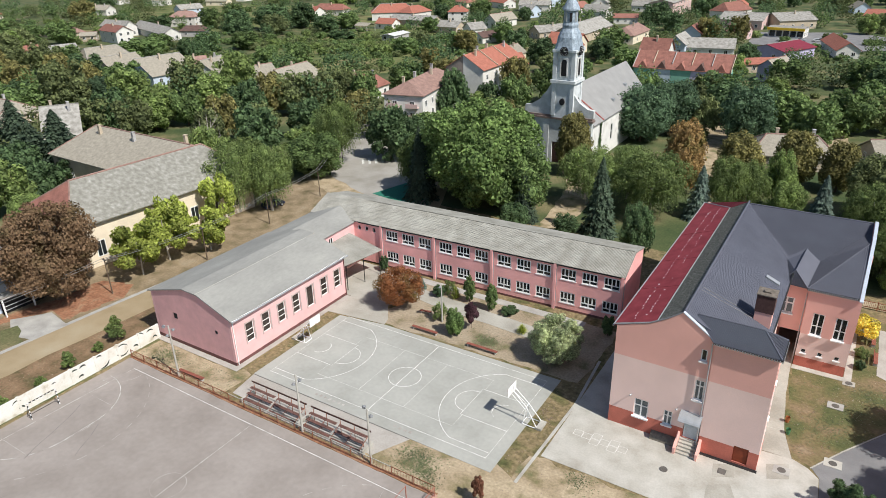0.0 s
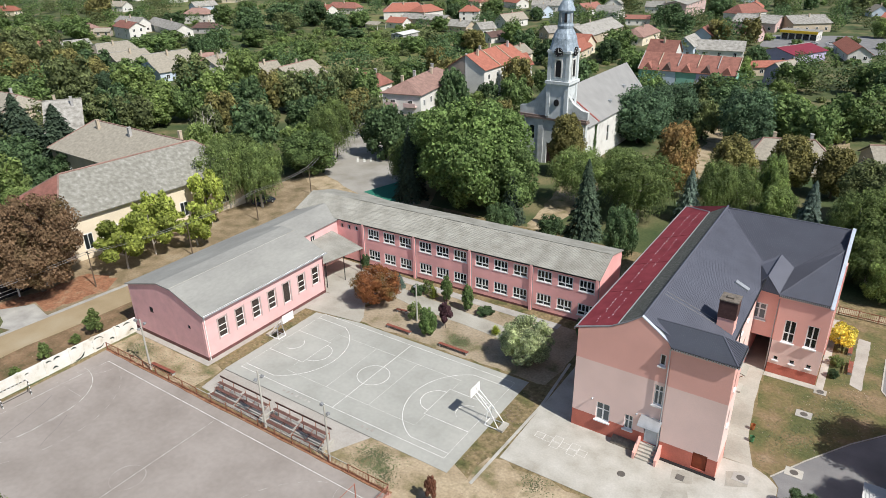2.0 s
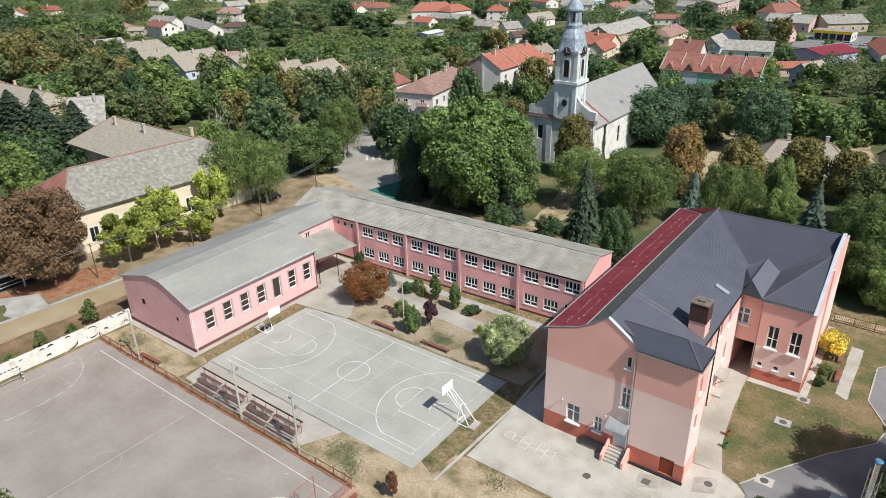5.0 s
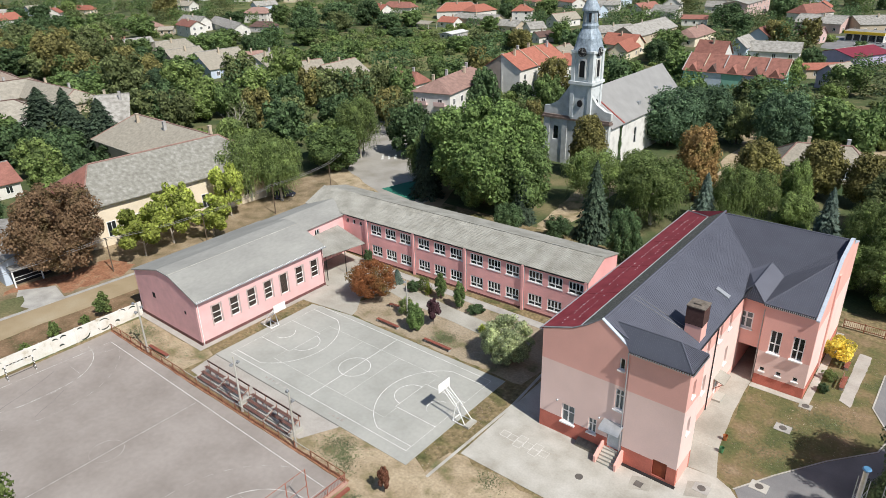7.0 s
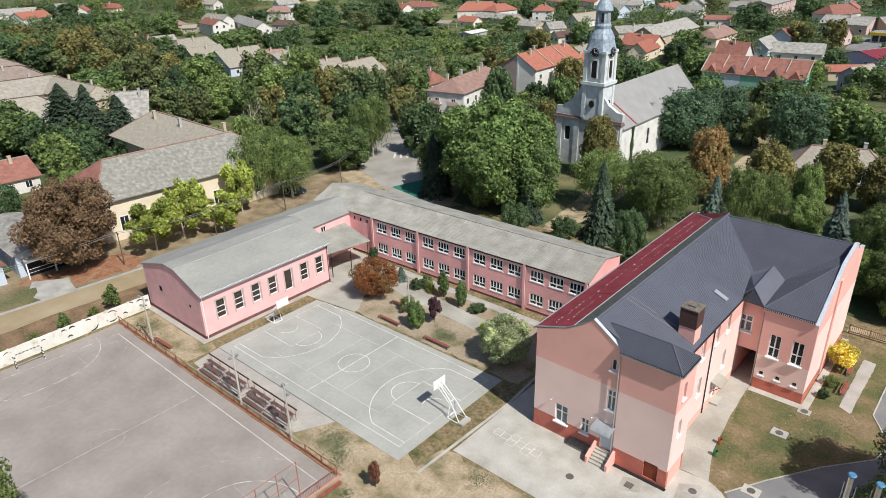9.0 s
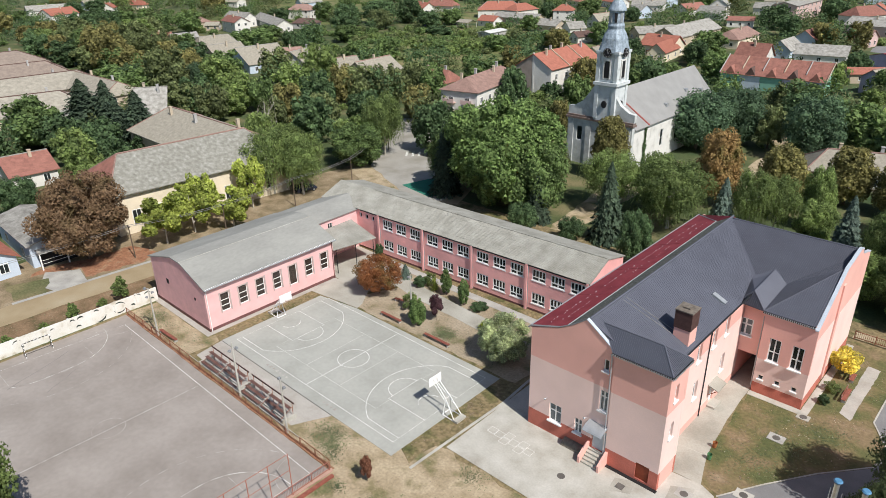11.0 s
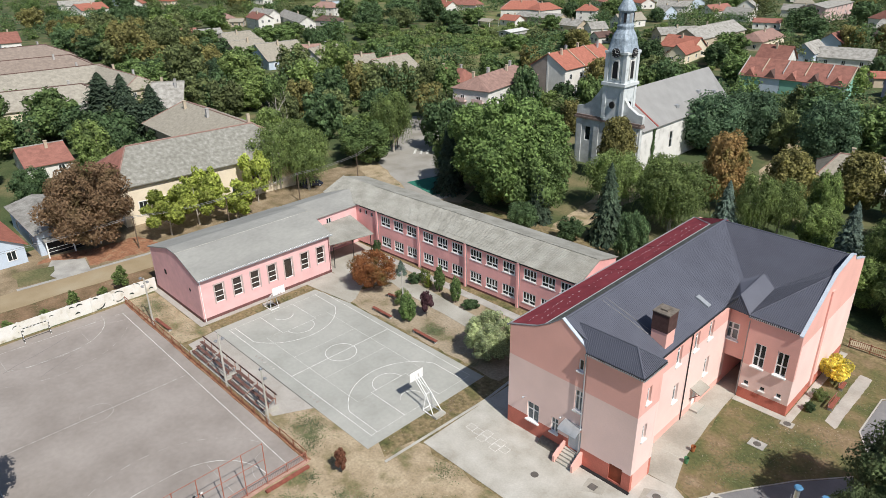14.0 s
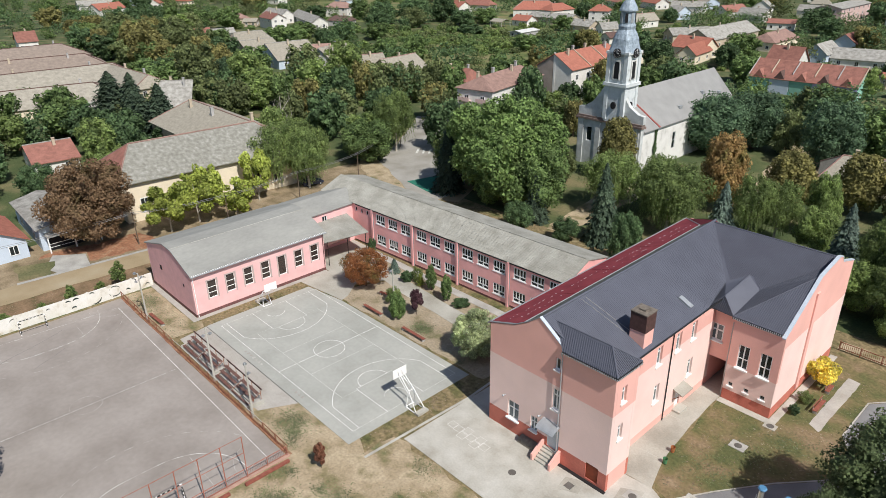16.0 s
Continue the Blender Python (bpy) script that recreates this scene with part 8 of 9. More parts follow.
setting("fence_base", bm, RED_SOIL, "rusty soil and leaf strip under the fence", "ground")

PINK_RUST = plain("faded_red_steel_paint", (0.36, 0.14, 0.10), 0.2, scale=3, rough=0.7)
efence = thing("ball_stop_fence", (-25.3, 20, 0), "faded red steel fence with tall ball-stop posts", "fence")
y = 37.2
k = 0
while y > -8:
    bm = bmesh.new()
    rod(bm, (-25.3, y, 0), (-25.3, y, 1.15 if k < 2 else 4.7), 0.045, n=6)
    part("post", bm, PINK_RUST, efence, world=True)
    for z in (0.25, 1.08):
        bm = bmesh.new()
        box(bm, -25.325, y - 2.05, z, -25.275, y, z + 0.05)
        part("rail", bm, PINK_RUST, efence, world=True)
    for j in range(1, 12):
        yy = y - 2.05 * j / 12
        bm = bmesh.new()
        box(bm, -25.308, yy - 0.008, 0.3, -25.292, yy + 0.008, 1.08)
        part("bar", bm, PINK_RUST, efence, world=True)
    if k >= 2:
        for z in (2.9, 4.65):
            bm = bmesh.new()
            box(bm, -25.318, y - 2.05, z, -25.282, y - 0.05, z + 0.035)
            part("rail", bm, PINK_RUST, efence, world=True)
    y -= 2.05
    k += 1
bm = bmesh.new()
prism(bm, ragged([(-25.55, -8), (-25.05, -8), (-25.05, 37.4), (-25.55, 37.4)], 0.9, 0.06, 52), -0.1, 0.09, "z")
setting("fence_kerb", bm, plain("pinkish_concrete", (0.42, 0.27, 0.21), 0.15, scale=1.0), "pinkish concrete kerb under the ball-stop fence", "kerb")
for y0, y1 in ((32.4, 36.9), (26.6, 30.9)):
    bm = bmesh.new()
    box(bm, -24.62, y0, 0.06, -24.28, y1, 0.34)
    bmesh.ops.bevel(bm, geom=bm.edges[:], offset=0.04, segments=2, affect="EDGES")
    e = thing("concrete_beam", (-24.45, (y0 + y1) / 2, 0), "long red-painted beam lying on bare soil", "beam", "red beams")
    part("beam", bm, BENCH_RED, e, world=True)
    bm = bmesh.new()
    for yy in (y0 + 0.5, y1 - 0.5):
        box(bm, -24.58, yy - 0.12, 0, -24.32, yy + 0.12, 0.06)
    part("block", bm, CONCRETE_GREY, e, world=True)


def stand(x0, x1):
    """Wooden spectator stand: three rows of seats rising to a back rail."""
    s = thing("spectator_stand", ((x0 + x1) / 2, 39.0, 0), "weathered brown wooden spectator stand on concrete steps", "bleachers", "spectator stands")
    bm = bmesh.new()
    box(bm, x0, 37.9, 0.02, x1, 38.5, 0.18)
    box(bm, x0, 38.5, 0.02, x1, 39.0, 0.42)
    part("concrete_step", bm, CONCRETE_GREY, s, world=True)
    for yy, z in ((38.15, 0.48), (38.75, 0.85), (39.3, 1.22)):
        for half in (0, 1):
            a = x0 + 0.1 + half * (x1 - x0) / 2
            b = a + (x1 - x0) / 2 - 0.35
            for j in range(2):
                if half and j and yy < 38.5:
                    continue
                bm = bmesh.new()
                box(bm, a + 0.04 * j, yy - 0.17 + j * 0.19, z, b, yy - 0.01 + j * 0.19, z + 0.045)
                part("seat_board", bm, WOOD_BROWN, s, world=True)
    bm = bmesh.new()
    box(bm, x0, 39.62, 1.66, x1, 39.70, 1.82)
    part("back_rail", bm, plain("dark_brown_rail", (0.07, 0.035, 0.03), 0.2), s, "dark brown back rail", world=True)
    n = 5
    for j in range(n):
        xx = x0 + 0.3 + (x1 - x0 - 0.6) * j / (n - 1)
        bm = bmesh.new()
        rod(bm, (xx, 39.62, 0.02), (xx, 39.64, 1.75), 0.035, n=6)
        rod(bm, (xx, 39.6, 1.18), (xx, 37.98, 0.42), 0.03, n=6)
        rod(bm, (xx, 38.1, 0.18), (xx, 38.1, 0.48), 0.03, n=6)
        rod(bm, (xx, 38.75, 0.42), (xx, 38.75, 0.85), 0.03, n=6)
        part("support", bm, RUST, s, world=True)
    for xx in (x0, x1 - 0.0):
        bm = bmesh.new()
        box(bm, xx - 0.1, 37.85, 0.02, xx + 0.1, 39.75, 0.5)
        part("end_block", bm, CONCRETE, s, world=True)


stand(-50.3, -42.4)
stand(-41.8, -34.1)


LAMP_GREY = plain("dull_lamp_grey", (0.20, 0.21, 0.22), 0.15, scale=2, rough=0.5)


def lamp_pole(x, y, h, heads):
    p = thing("lamp_post", (x, y, 0), "slender pale concrete lamp post with floodlight", "lamp post", "court lamp posts")
    bm = bmesh.new()
    rod(bm, (x, y, 0), (x, y, h), 0.13, 0.075, 10)
    part("pole", bm, CONCRETE, p, world=True)
    for dx, dy, z in heads:
        bm = bmesh.new()
        rod(bm, (x, y, z), (x + dx, y + dy, z + 0.08), 0.03, n=6)
        part("arm", bm, METAL_GREY, p, world=True)
        bm = bmesh.new()
        m = Matrix.Translation((x + dx, y + dy, z)) @ Matrix.Rotation(0.5, 4, (dy, -dx, 0))
        bmesh.ops.create_cone(bm, cap_ends=True, segments=14, radius1=0.21, radius2=0.12, depth=0.22, matrix=m)
        hd = part("lamp_head", bm, LAMP_GREY, p, world=True)
        bm = bmesh.new()
        bmesh.ops.create_cone(bm, cap_ends=True, segments=14, radius1=0.17, radius2=0.17, depth=0.03, matrix=m @ Matrix.Translation((0, 0, -0.12)))
        part("lens", bm, GLASS, hd).data.transform(Matrix.Translation(-p.location))
    return p


lamp_pole(-60.3, 37.7, 6.7, ((-0.5, -0.2, 6.6), (0.35, 0.25, 6.2), (0.1, -0.4, 5.7)))
lamp_pole(-41.4, 37.75, 6.9, ((0.05, -0.38, 6.1), (0.05, 0.38, 6.1)))
lamp_pole(-32.7, 37.7, 6.4, ((-0.45, 0.2, 6.3), (0.3, 0.1, 5.6)))
lamp_pole(-40.6, 62.9, 5.4, ((0.0, -0.3, 5.2),))


def hoop(x, y, s):
    """Basketball goal on a white steel frame; s: the way the arm reaches along x."""
    g = thing("basketball_hoop", (x, y, 0), "white steel basketball goal with backboard", "basketball hoop", "basketball hoops")
    bm = bmesh.new()
    for sy in (-0.6, 0.6):
        rod(bm, (x - s * 1.0, y + sy, 0.12), (x + s * 0.8, y + sy, 0.12), 0.05)
        rod(bm, (x - s * 0.9, y + sy, 0.12), (x + s * 0.5, y + sy * 0.55, 2.1), 0.045)
        rod(bm, (x + s * 0.7, y + sy, 0.12), (x + s * 0.5, y + sy * 0.55, 2.1), 0.045)
        rod(bm, (x + s * 0.5, y + sy * 0.55, 2.1), (x + s * 2.2, y + sy * 0.4, 3.7), 0.045)
        rod(bm, (x - s * 0.2, y + sy * 0.7, 1.2), (x + s * 2.2, y + sy * 0.4, 3.05), 0.04)
    for q in (-1.0, 0.8):
        rod(bm, (x + s * q, y - 0.6, 0.12), (x + s * q, y + 0.6, 0.12), 0.05)
    rod(bm, (x + s * 0.5, y - 0.33, 2.1), (x + s * 0.5, y + 0.33, 2.1), 0.04)
    part("frame", bm, WHITE, g, world=True)
    bm = bmesh.new()
    box(bm, x - s * 1.05 - 0.3, y - 0.7, 0.05, x - s * 1.05 + 0.3, y + 0.7, 0.30)
    part("ballast", bm, CONCRETE, g, world=True)
    bm = bmesh.new()
    box(bm, x + s * 2.25 - 0.02, y - 0.9, 2.9, x + s * 2.25 + 0.02, y + 0.9, 3.95)
    bd = part("backboard", bm, WHITE, g, world=True)
    bm = bmesh.new()
    xr = x + s * 2.55
    for i in range(14):
        a, b = i * math.tau / 14, (i + 1) * math.tau / 14
        rod(bm, (xr + 0.23 * math.cos(a), y + 0.23 * math.sin(a), 3.05), (xr + 0.23 * math.cos(b), y + 0.23 * math.sin(b), 3.05), 0.014, n=5)
    part("rim", bm, BENCH_RED, bd).data.transform(Matrix.Translation(-g.location))


hoop(-22.2, 50.55, -1)
hoop(-53.2, 50.7, 1)


def goal(x, y0, y1, s):
    g = thing("handball_goal", (x, (y0 + y1) / 2, 0), "handball goal with black and white striped frame", "goal", "handball goals")
    for a, b in (((x, y0, 0.03), (x, y0, 2.0)), ((x, y1, 0.03), (x, y1, 2.0)), ((x, y0, 2.0), (x, y1, 2.0))):
        a, b = Vector(a), Vector(b)
        n = int((b - a).length / 0.2)
        for c, mat in ((0, WHITE), (1, BLACK_METAL)):
            bm = bmesh.new()
            for i in range(c, n, 2):
                p, q = a.lerp(b, i / n), a.lerp(b, (i + 1) / n)
                lo = Vector(map(min, p, q)) - Vector((0.04, 0.04, 0 if p.z != q.z else 0.04))
                hi = Vector(map(max, p, q)) + Vector((0.04, 0.04, 0 if p.z != q.z else 0.04))
                box(bm, *lo, *hi)
            part("post" if a.x == b.x and a.y == b.y else "crossbar", bm, mat, g, world=True)
    bm = bmesh.new()
    for yy in (y0, y1):
        rod(bm, (x, yy, 1.95), (x - s * 0.9, yy, 0.06), 0.025, n=6)
        rod(bm, (x, yy, 0.06), (x - s * 0.9, yy, 0.06), 0.025, n=6)
    rod(bm, (x - s * 0.9, y0, 0.06), (x - s * 0.9, y1, 0.06), 0.03, n=6)
    part("back_frame", bm, BLACK_METAL, g, world=True)


goal(-67.3, 24.7, 27.7, 1)
goal(-26.5, 24.6, 27.7, -1)


def bench(x, y, length, rz, name="bench", label="long low red-brown wooden bench", h=0.45, back=False):
    b = thing(name, (x, y, 0), label, "bench", "yard benches")
    b.rotation_euler = (0, 0, radians(rz))
    for j in range(3):
        bm = bmesh.new()
        box(bm, -length / 2, -0.21 + j * 0.145, h - 0.04, length / 2, -0.08 + j * 0.145, h)
        part("seat_board", bm, BENCH_RED, b)
    if back:
        bm = bmesh.new()
        box(bm, -length / 2, 0.23, h + 0.15, length / 2, 0.27, h + 0.42)
        part("backrest", bm, BENCH_RED, b)
    n = max(2, int(length / 1.5))
    for j in range(n):
        u = -length / 2 + 0.2 + (length - 0.4) * j / (n - 1)
        bm = bmesh.new()
        box(bm, u - 0.05, -0.2, 0.02, u + 0.05, 0.2, h - 0.04)
        if back:
            box(bm, u - 0.04, 0.2, 0.02, u + 0.04, 0.23, h + 0.4)
        part("leg", bm, CONCRETE_GREY, b)


bench(-41.2, 59.75, 3.7, 0)
bench(-33.0, 59.7, 4.1, 0)
bench(-58.9, 38.35, 3.9, 2)
bench(6.75, 80.2, 2.6, 90, back=True, label="red-brown garden bench with backrest")
bench(6.4, 84.0, 1.6, 90, back=True, label="red-brown garden bench with backrest")
bench(-43.6, 63.6, 1.6, 10, label="small red-brown garden bench")


def cover(x, y, apron, rnd_, apron_mat=CONCRETE):
    c = thing("manhole", (x, y, 0), "iron manhole cover set in the ground", "manhole cover", "manhole covers")
    if apron:
        bm = bmesh.new()
        box(bm, x - apron, y - apron * 0.8, 0, x + apron, y + apron * 0.8, 0.075)
        part("apron", bm, apron_mat, c, "pale concrete apron", world=True)
    bm = bmesh.new()
    if rnd_:
        bmesh.ops.create_cone(bm, cap_ends=True, segments=18, radius1=0.36, radius2=0.36, depth=0.1, matrix=Matrix.Translation((x, y, 0.045)))
    else:
        box(bm, x - 0.35, y - 0.35, 0, x + 0.35, y + 0.35, 0.09)
    part("cover", bm, plain("cast_iron", (0.12, 0.11, 0.10), 0.2, rough=0.7), c, world=True)


cover(4.1, 59.4, 0.75, True)
cover(3.6, 68.9, 0.75, True, CONCRETE_GREY)
cover(-9.0, 50.8, 0, True)
cover(-4.4, 53.2, 0, False)
cover(0.2, 56.1, 0.7, True, CONCRETE_GREY)
cover(4.5, 73.9, 0.6, True)
for x, y, c, lab in ((-0.3, 63.7, (0.35, 0.13, 0.05), "small orange-brown litter bin on the lawn edge"), (0.0, 61.8, (0.08, 0.22, 0.10), "small green litter bin on the lawn edge")):
    e = thing("litter_bin", (x, y, 0), lab, "bin", "litter bins")
    bm = bmesh.new()
    bmesh.ops.create_cone(bm, cap_ends=False, segments=12, radius1=0.17, radius2=0.23, depth=0.6, matrix=Matrix.Translation((x, y, 0.36)))
    part("bin", bm, plain("bin_paint", c, 0.15), e, world=True)
    bm = bmesh.new()
    bmesh.ops.create_cone(bm, cap_ends=True, segments=12, radius1=0.17, radius2=0.17, depth=0.06, matrix=Matrix.Translation((x, y, 0.06)))
    part("base", bm, BLACK_METAL, e, world=True)

# weeds, dry grass and fallen scraps on the open ground


def inside(p, poly):
    c = False
    for (x0, y0), (x1, y1) in zip(poly, poly[1:] + poly[:1]):
        if (y0 > p[1]) != (y1 > p[1]) and p[0] < (x1 - x0) * (p[1] - y0) / (y1 - y0) + x0:
            c = not c
    return c


SOIL = [(-25.0, 14), (-24.8, 36.9), (-33, 38.4), (-31.3, 42.0), (-22.3, 42.1), (-22.3, 58.4), (-20.4, 58.4), (-20, 46.5), (-4, 46.5), (-4, 20)]
LAWN_P = [(-0.9, 74.2), (-0.5, 62.6), (1.1, 58.8), (2.5, 58.5), (9.8, 69.4), (9.6, 88), (5, 90), (5, 74.2)]
BEDS = [(-48, 59.5), (-21, 59.6), (-21, 64), (-44, 65.5), (-47.5, 65)]
BACK = [(-49, 69.5), (-24, 67.6), (-22, 70.4), (-55, 70.4)]
VERGES = [(-80, 14), (-70.6, 14), (-70.2, 41), (-71.2, 70), (-76, 70), (-77.6, 40)]
PATH_P = [(6.8, 76.2), (8.4, 76.2), (8.5, 88.2), (6.7, 88.2)]
CORNER = [(-69, 37.6), (-53.4, 37.6), (-53.6, 41.0), (-69, 41.2)]
GYMSIDE = [(-54.9, 43), (-53.4, 43), (-53.4, 57.6), (-54.9, 57.6)]


def tufts(name, mat, label, areas, clumps, size, seed, tall=1.0):
    rs = random.Random(seed)
    vs, fs = [], []

    def tuft(x, y):
        s = size * rs.uniform(0.5, 1.4)
        for k in range(4):
            a = rs.uniform(0, math.tau)
            c, d = math.cos(a), math.sin(a)
            w, r, i = s * 0.35, s * rs.uniform(0.5, 1.0), len(vs)
            vs.extend(((x - d * w, y + c * w, 0.03), (x + d * w, y - c * w, 0.03), (x + c * r, y + d * r, 0.05 + s * tall * rs.uniform(0.3, 0.8))))
            fs.append((i, i + 1, i + 2))
    for poly, n in areas:
        xs, ys = [p[0] for p in poly], [p[1] for p in poly]
        made = 0
        while made < n:
            p = (rs.uniform(min(xs), max(xs)), rs.uniform(min(ys), max(ys)))
            if inside(p, poly) and not inside(p, PATH_P):
                tuft(*p)
                made += 1
    for x, y, r, n in clumps:
        for k in range(n):
            p = (rs.gauss(x, r * 0.62), rs.gauss(y, r * 0.5))
            if not inside(p, PATH_P) and any(inside(p, poly) for poly in (SOIL, LAWN_P, BEDS, BACK, CORNER)):
                tuft(*p)
    o = new(name, mesh_of(name, vs, fs, mat))
    tagged(o, label, "grass", "", "stuff")


GREEN_SPOTS = [(-29.2, 40.2, 1.9, 1300), (-27.8, 39.3, 1.1, 420), (-26.6, 38.4, 0.9, 160), (-17.5, 37.5, 1.5, 520), (-19.4, 37.0, 0.9, 200), (-21.0, 34.0, 1.3, 520), (-22.4, 33.0, 0.9, 260), (-13.0, 41.0, 1.3, 300),
               (-65.0, 39.7, 1.9, 700), (-33.6, 61.6, 1.3, 1100), (-15, 45.4, 1.2, 260), (-10.5, 36.0, 1.6, 420), (-18.5, 30.0, 1.8, 500), (-23.4, 36.3, 0.8, 200),
               (3.5, 64.0, 2.6, 420), (7.0, 72.5, 2.2, 420), (4.5, 69.0, 1.8, 200), (8, 82, 1.6, 160), (-45, 69.6, 1.5, 120)]
tufts("green_weeds", leaf("weed_green", (0.165, 0.20, 0.085), tr=0.4, island=0.25), "patches of low green weeds in the dry yard", [(SOIL, 140), (LAWN_P, 300), (BEDS, 120), (VERGES, 500), (CORNER, 700), (GYMSIDE, 60)], GREEN_SPOTS, 0.10, 61, 0.08)
tufts("dry_grass", leaf("straw", (0.36, 0.29, 0.185), k=0.2, tr=0.45, island=0.15), "withered straw-coloured grass tufts on bare soil", [(SOIL, 900), (LAWN_P, 500), (BEDS, 250), (BACK, 120), (VERGES, 500), (CORNER, 260), (GYMSIDE, 160)], [(-21.2, 52, 2.4, 300)], 0.085, 62, 0.10)
tufts("fallen_scraps", plain("pale_dry_scraps", (0.44, 0.39, 0.30), 0.2, scale=2, rough=0.95), "pale dry leaves and stones scattered on the soil", [(SOIL, 90), (LAWN_P, 24), (BEDS, 60), (VERGES, 80), (BACK, 30)], [(4.5, 72.5, 2.0, 26), (-12, 42, 2.0, 40), (8.2, 75.6, 1.0, 16)], 0.085, 63, 0.12)

# boiler flues and the shed beside them
STEEL = plain("stainless_steel", (0.62, 0.63, 0.64), 0.1, scale=2, rough=0.3, metal=0.9)
BLUE = plain("blue_cap_paint", (0.10, 0.25, 0.42), 0.1, rough=0.45)
for x, y, h in ((11.3, 51.7, 11.8), (12.9, 51.9, 11.8)):
    f = thing("boiler_flue", (x, y, 0), "stainless steel flue on a lattice mast with blue cap", "chimney", "boiler flues")
    bm = bmesh.new()
    rod(bm, (x, y, 0), (x, y, h - 0.25), 0.17, n=14)
    part("pipe", bm, STEEL, f, world=True)
    bm = bmesh.new()
    bmesh.ops.create_cone(bm, cap_ends=True, segments=18, radius1=0.29, radius2=0.22, depth=0.09, matrix=Matrix.Translation((x, y, h)))
    for i in range(4):
        a = i * math.tau / 4
        rod(bm, (x + 0.15 * math.cos(a), y + 0.15 * math.sin(a), h - 0.3), (x + 0.15 * math.cos(a), y + 0.15 * math.sin(a), h), 0.02, n=5)
    part("cap", bm, BLUE, f, "round blue rain cap", world=True)
    bm = bmesh.new()
    for i in range(3):
        a = i * math.tau / 3 + 0.4
        rod(bm, (x + 0.42 * math.cos(a), y + 0.42 * math.sin(a), 0), (x + 0.42 * math.cos(a), y + 0.42 * math.sin(a), h - 1.0), 0.03, n=5)
        b = a + math.tau / 3
        for j in range(int(h) - 1):
            rod(bm, (x + 0.42 * math.cos(a), y + 0.42 * math.sin(a), j + 0.0), (x + 0.42 * math.cos(b), y + 0.42 * math.sin(b), j + 1.0), 0.018, n=4)
            rod(bm, (x + 0.42 * math.cos(a), y + 0.42 * math.sin(a), j + 0.0), (x + 0.42 * math.cos(b), y + 0.42 * math.sin(b), j), 0.018, n=4)
    part("lattice", bm, STEEL, f, world=True)
shed = thing("boiler_shed", (12.5, 54, 0), "small shed with white corrugated sheet roof", "shed")
bm = bmesh.new()
box(bm, 9.6, 53.2, 0, 16, 57.2, 2.7)
part("wall", bm, WALLS["grey"], shed, world=True)
bm = bmesh.new()
sheet(bm, [(9.2, 52.9, 2.75), (16.4, 52.9, 2.75), (16.4, 57.6, 3.05), (9.2, 57.6, 3.05)], 0.08)
sr = part("roof", bm, ROOFS["white"], shed, "white corrugated sheet roof", world=True)
bm = bmesh.new()
ribs(bm, (9.2, 52.9, 2.76), (16.4, 52.9, 2.76), (9.2, 57.6, 3.06), (16.4, 57.6, 3.06), 0.25, 0.08, 0.05)
part("roof_rib", bm, ROOFS["white"], sr).data.transform(Matrix.Translation(-shed.location))

# fence behind the lawn
hf = thing("lawn_fence", (8, 93.2, 0), "low red-brown fence behind the lawn", "fence")
for k in range(9):
    x = 4.2 + k * 2.2
    bm = bmesh.new()
    box(bm, x, 93.1, 0, x + 0.1, 93.2, 1.3)
    part("post", bm, RUST, hf, world=True)
    for z in (0.3, 1.1):
        bm = bmesh.new()
        box(bm, x + 0.1, 93.12, z, x + 2.2, 93.18, z + 0.08)
        part("rail", bm, RUST, hf, world=True)
    for j in range(10):
        bm = bmesh.new()
        box(bm, x + 0.15 + j * 0.2, 93.09, 0.2, x + 0.19 + j * 0.2, 93.117, 1.2)
        part("bar", bm, RUST, hf, world=True)
slab("back_path", ragged([(4.0, 93.4), (30, 93.4), (30, 95.4), (4.0, 95.4)], 2, 0.15, 61), -0.3, 0.03, BARE, "sandy path behind the fence", "path")

# carport in front of the grey-roofed house
cp = thing("carport", (-93.0, 38.5, 0), "open carport with white posts and dark back beside the house", "carport")
# Dark sheet on the house wall stands for the shade inside the carport.
bm = bmesh.new()
box(bm, -92.78, 34.9, 0.05, -92.7, 42.4, 2.55)
part("back_panel", bm, DARK, cp, "dark panel standing in for the carport's shaded inside", world=True)
for y in (34.8, 38.6, 42.5):
    bm = bmesh.new()
    box(bm, -91.75, y - 0.09, 0, -91.57, y + 0.09, 2.6)
    part("post", bm, WHITE, cp, world=True)
bm = bmesh.new()
box(bm, -91.77, 34.7, 2.6, -91.55, 42.6, 2.8)
part("beam", bm, WHITE, cp, world=True)
bm = bmesh.new()
sheet(bm, [(-92.7, 34.6, 3.15), (-91.4, 34.6, 2.9), (-91.4, 42.7, 2.9), (-92.7, 42.7, 3.15)], 0.09)
part("roof", bm, ROOFS["grey"], cp, world=True)
for z in (0.95, 1.5):
    bm = bmesh.new()
    box(bm, -91.68, 34.9, z, -91.64, 42.4, z + 0.05)
    part("rail", bm, WHITE, cp, world=True)
bm = bmesh.new()
strip(bm, [(-83.5, 28), (-82.3, 45), (-81.4, 55), (-79.7, 75)], 0.7, 0.03, 0.012)
setting("street_gutter", bm, CONCRETE_GREY, "pale dusty gutter strip along the street", "gutter")

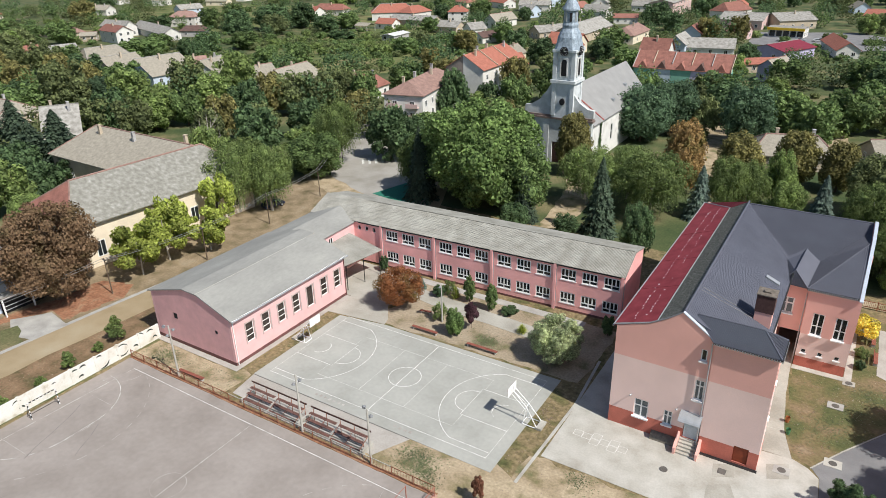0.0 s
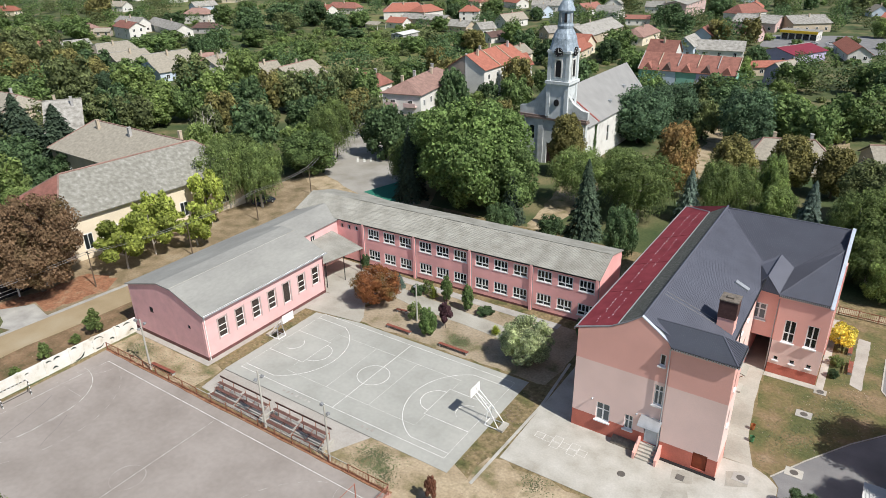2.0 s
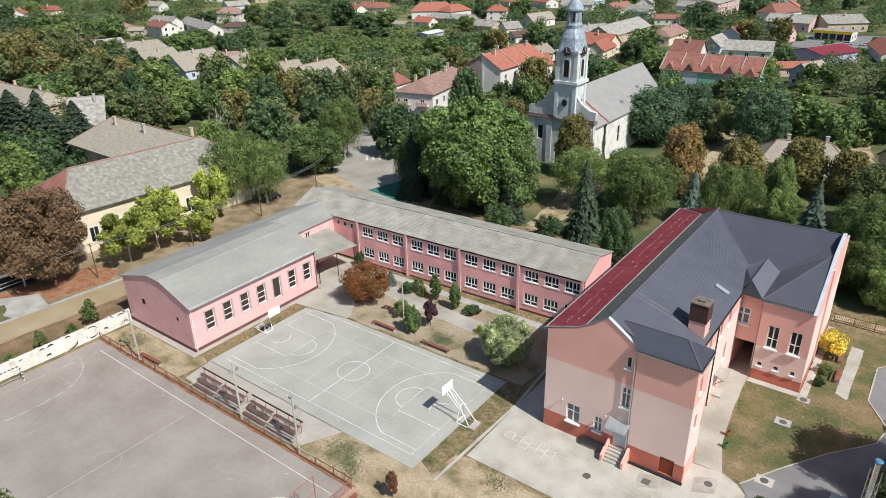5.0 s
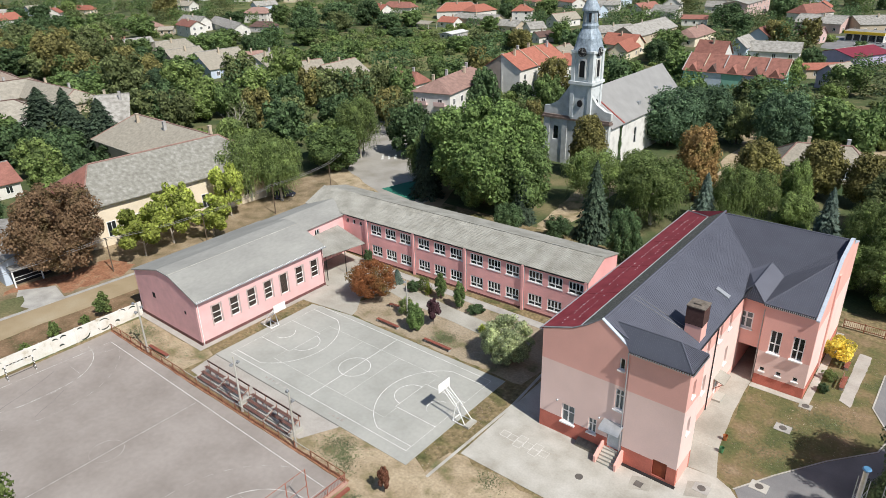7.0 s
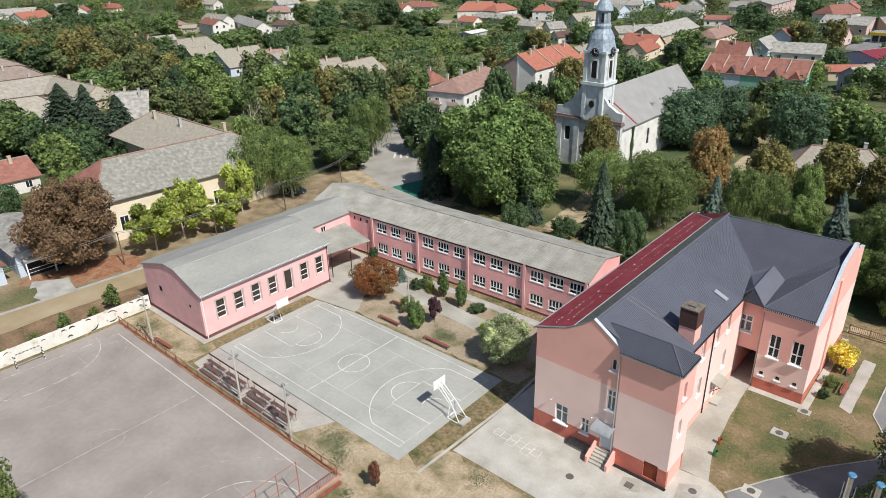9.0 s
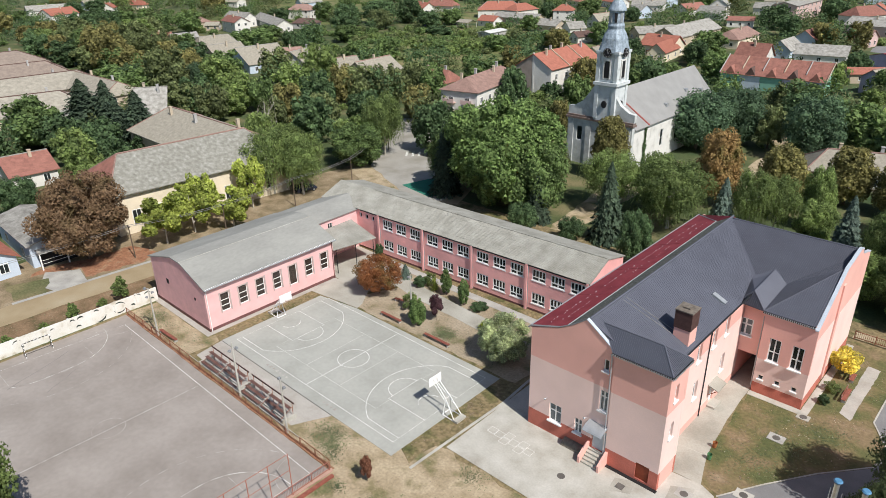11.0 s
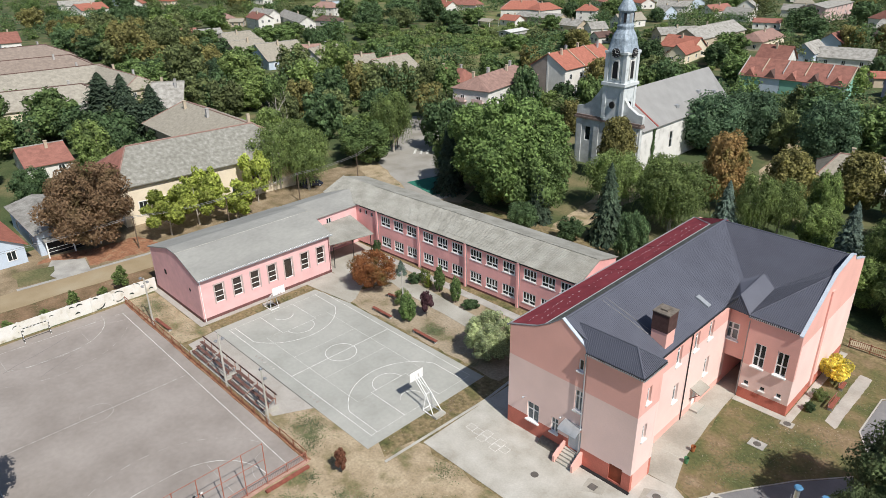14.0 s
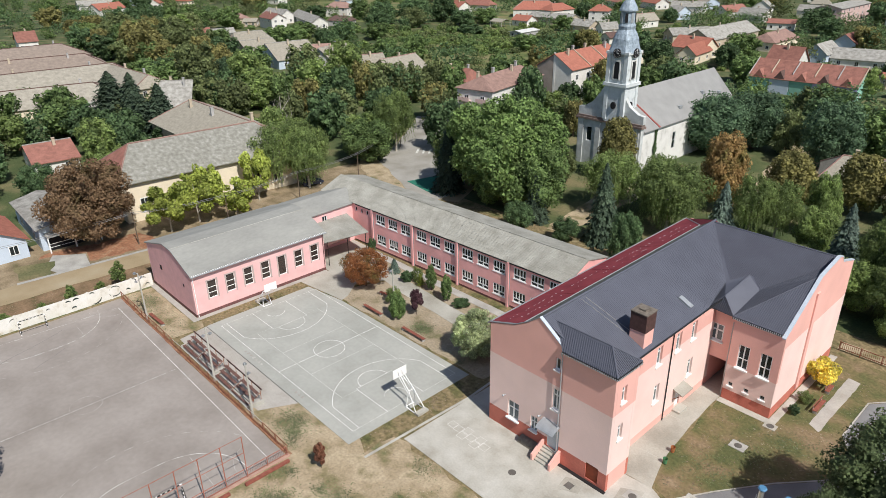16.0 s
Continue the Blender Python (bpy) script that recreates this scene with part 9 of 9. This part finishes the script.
# street poles and cables
CABLE = plain("weathered_cable", (0.22, 0.22, 0.225), 0.2, rough=0.5)
POLES = [(-86.0, 20.0), (-85.3, 46.1), (-82.4, 60.5), (-84.5, 76.0), (-86.0, 90.9), (-98.0, 112.0)]
tops = []
for x, y in POLES:
    p = thing("utility_pole", (x, y, 0), "grey utility pole with cables along the street", "utility pole", "utility poles")
    bm = bmesh.new()
    rod(bm, (x, y, 0), (x, y, 5.6), 0.10, 0.07, 8)
    part("pole", bm, BARK, p, world=True)
    bm = bmesh.new()
    box(bm, x - 0.5, y - 0.05, 5.3, x + 0.5, y + 0.05, 5.4)
    part("crossarm", bm, BLACK_METAL, p, world=True)
    tops.append((x, y, 5.4))
for dx in (-0.35, 0.35):
    c = thing("overhead_cable", (-84, 50, 0), "sagging dark overhead cable along the street", "cable", "overhead cables")
    for a, b in zip(tops[:-1], tops[1:]):
        bm = bmesh.new()
        n = 8
        pts = []
        for i in range(n + 1):
            t = i / n
            pts.append((a[0] + (b[0] - a[0]) * t + dx, a[1] + (b[1] - a[1]) * t, a[2] + 0.05 - 0.35 * 4 * t * (1 - t)))
        tube(bm, pts, 0.03)
        part("span", bm, CABLE, c, world=True)


def car(x, y, rz, colour, label):
    c = thing("car", (x, y, 0), label, "car", "parked cars")
    c.rotation_euler = (0, 0, radians(rz))
    paint = plain("car_paint", colour, 0.03, rough=0.25, spec=0.6)
    bm = bmesh.new()
    prism(bm, [(-2.1, 0.3), (2.1, 0.3), (2.15, 0.65), (1.9, 0.85), (0.95, 0.95), (0.35, 1.42), (-1.2, 1.45), (-1.9, 0.98), (-2.15, 0.9)], -0.82, 0.82)
    bmesh.ops.bevel(bm, geom=bm.edges[:], offset=0.06, segments=2, affect="EDGES")
    part("body", bm, paint, c)
    for s in (-1, 1):
        bm = bmesh.new()
        prism(bm, [(0.75, 1.0), (0.28, 1.36), (-1.15, 1.38), (-1.7, 1.02)], s * 0.822, s * 0.835)
        part("side_window", bm, GLASS, c)
    bm = bmesh.new()
    sheet(bm, [(0.92, -0.68, 1.0), (0.92, 0.68, 1.0), (0.40, 0.62, 1.42), (0.40, -0.62, 1.42)], 0.02)
    part("windscreen", bm, GLASS, c)
    for wx in (-1.3, 1.35):
        for wy in (-0.8, 0.8):
            bm = bmesh.new()
            rod(bm, (wx, wy - 0.1, 0.32), (wx, wy + 0.1, 0.32), 0.32, n=16)
            wh_ = part("wheel", bm, DARK, c)
            bm = bmesh.new()
            rod(bm, (wx, wy - 0.11, 0.32), (wx, wy + 0.11, 0.32), 0.18, n=12)
            part("rim", bm, METAL_GREY, wh_)


car(-90.0, 82.4, 80, (0.03, 0.04, 0.07), "dark blue parked car beside the street")
car(-38, 345, 20, (0.6, 0.6, 0.6), "white car parked in front of the shop")
car(-31, 346, 20, (0.35, 0.35, 0.37), "silver car parked in front of the shop")
car(-24, 347, 20, (0.55, 0.55, 0.55), "white car parked in front of the shop")

# ---- roof sheets of the wing, one by one ----
bm = bmesh.new()
SW, ROWS_N = 1.03, 6
dy, dzr = (RY - EY) / ROWS_N, (RZ - EZ) / ROWS_N
waves = 12
top_v, bot_v = [], []
for j in range(waves + 1):
    u = -SW / 2 + SW * j / waves
    z = 0.022 * math.cos(j * math.pi)
    top_v.append(bm.verts.new((u, dy, dzr + z + 0.008)))
    bot_v.append(bm.verts.new((u, -0.10, -0.10 * dzr / dy + z + 0.030)))
for j in range(waves):
    bm.faces.new((bot_v[j], bot_v[j + 1], top_v[j + 1], top_v[j]))
sheet_me = bpy.data.meshes.new("roof_sheet")
bm.to_mesh(sheet_me)
bm.free()
sheet_me.materials.append(ASBESTOS)
rs_ = random.Random(4)
wx = WX1 + 0.12 - SW / 2
for c in range(48):
    for r in range(ROWS_N):
        o = new("roof_sheet", sheet_me)
        o.parent = wroof
        o.location = (wx - c * SW - wing.location.x, EY + r * dy - wing.location.y, EZ + r * dzr + rs_.uniform(0, 0.012))
        o.rotation_euler = (rs_.uniform(-0.004, 0.004), 0, rs_.uniform(-0.006, 0.006))

# the wing stands slightly askew to the other buildings
turn = Matrix.Translation((-57.0, 72.35, 0)) @ Matrix.Rotation(radians(2.3), 4, "Z") @ Matrix.Translation((57.0, -72.0, 0))
wing.location = turn @ wing.location
wing.rotation_euler = (0, 0, radians(2.3))
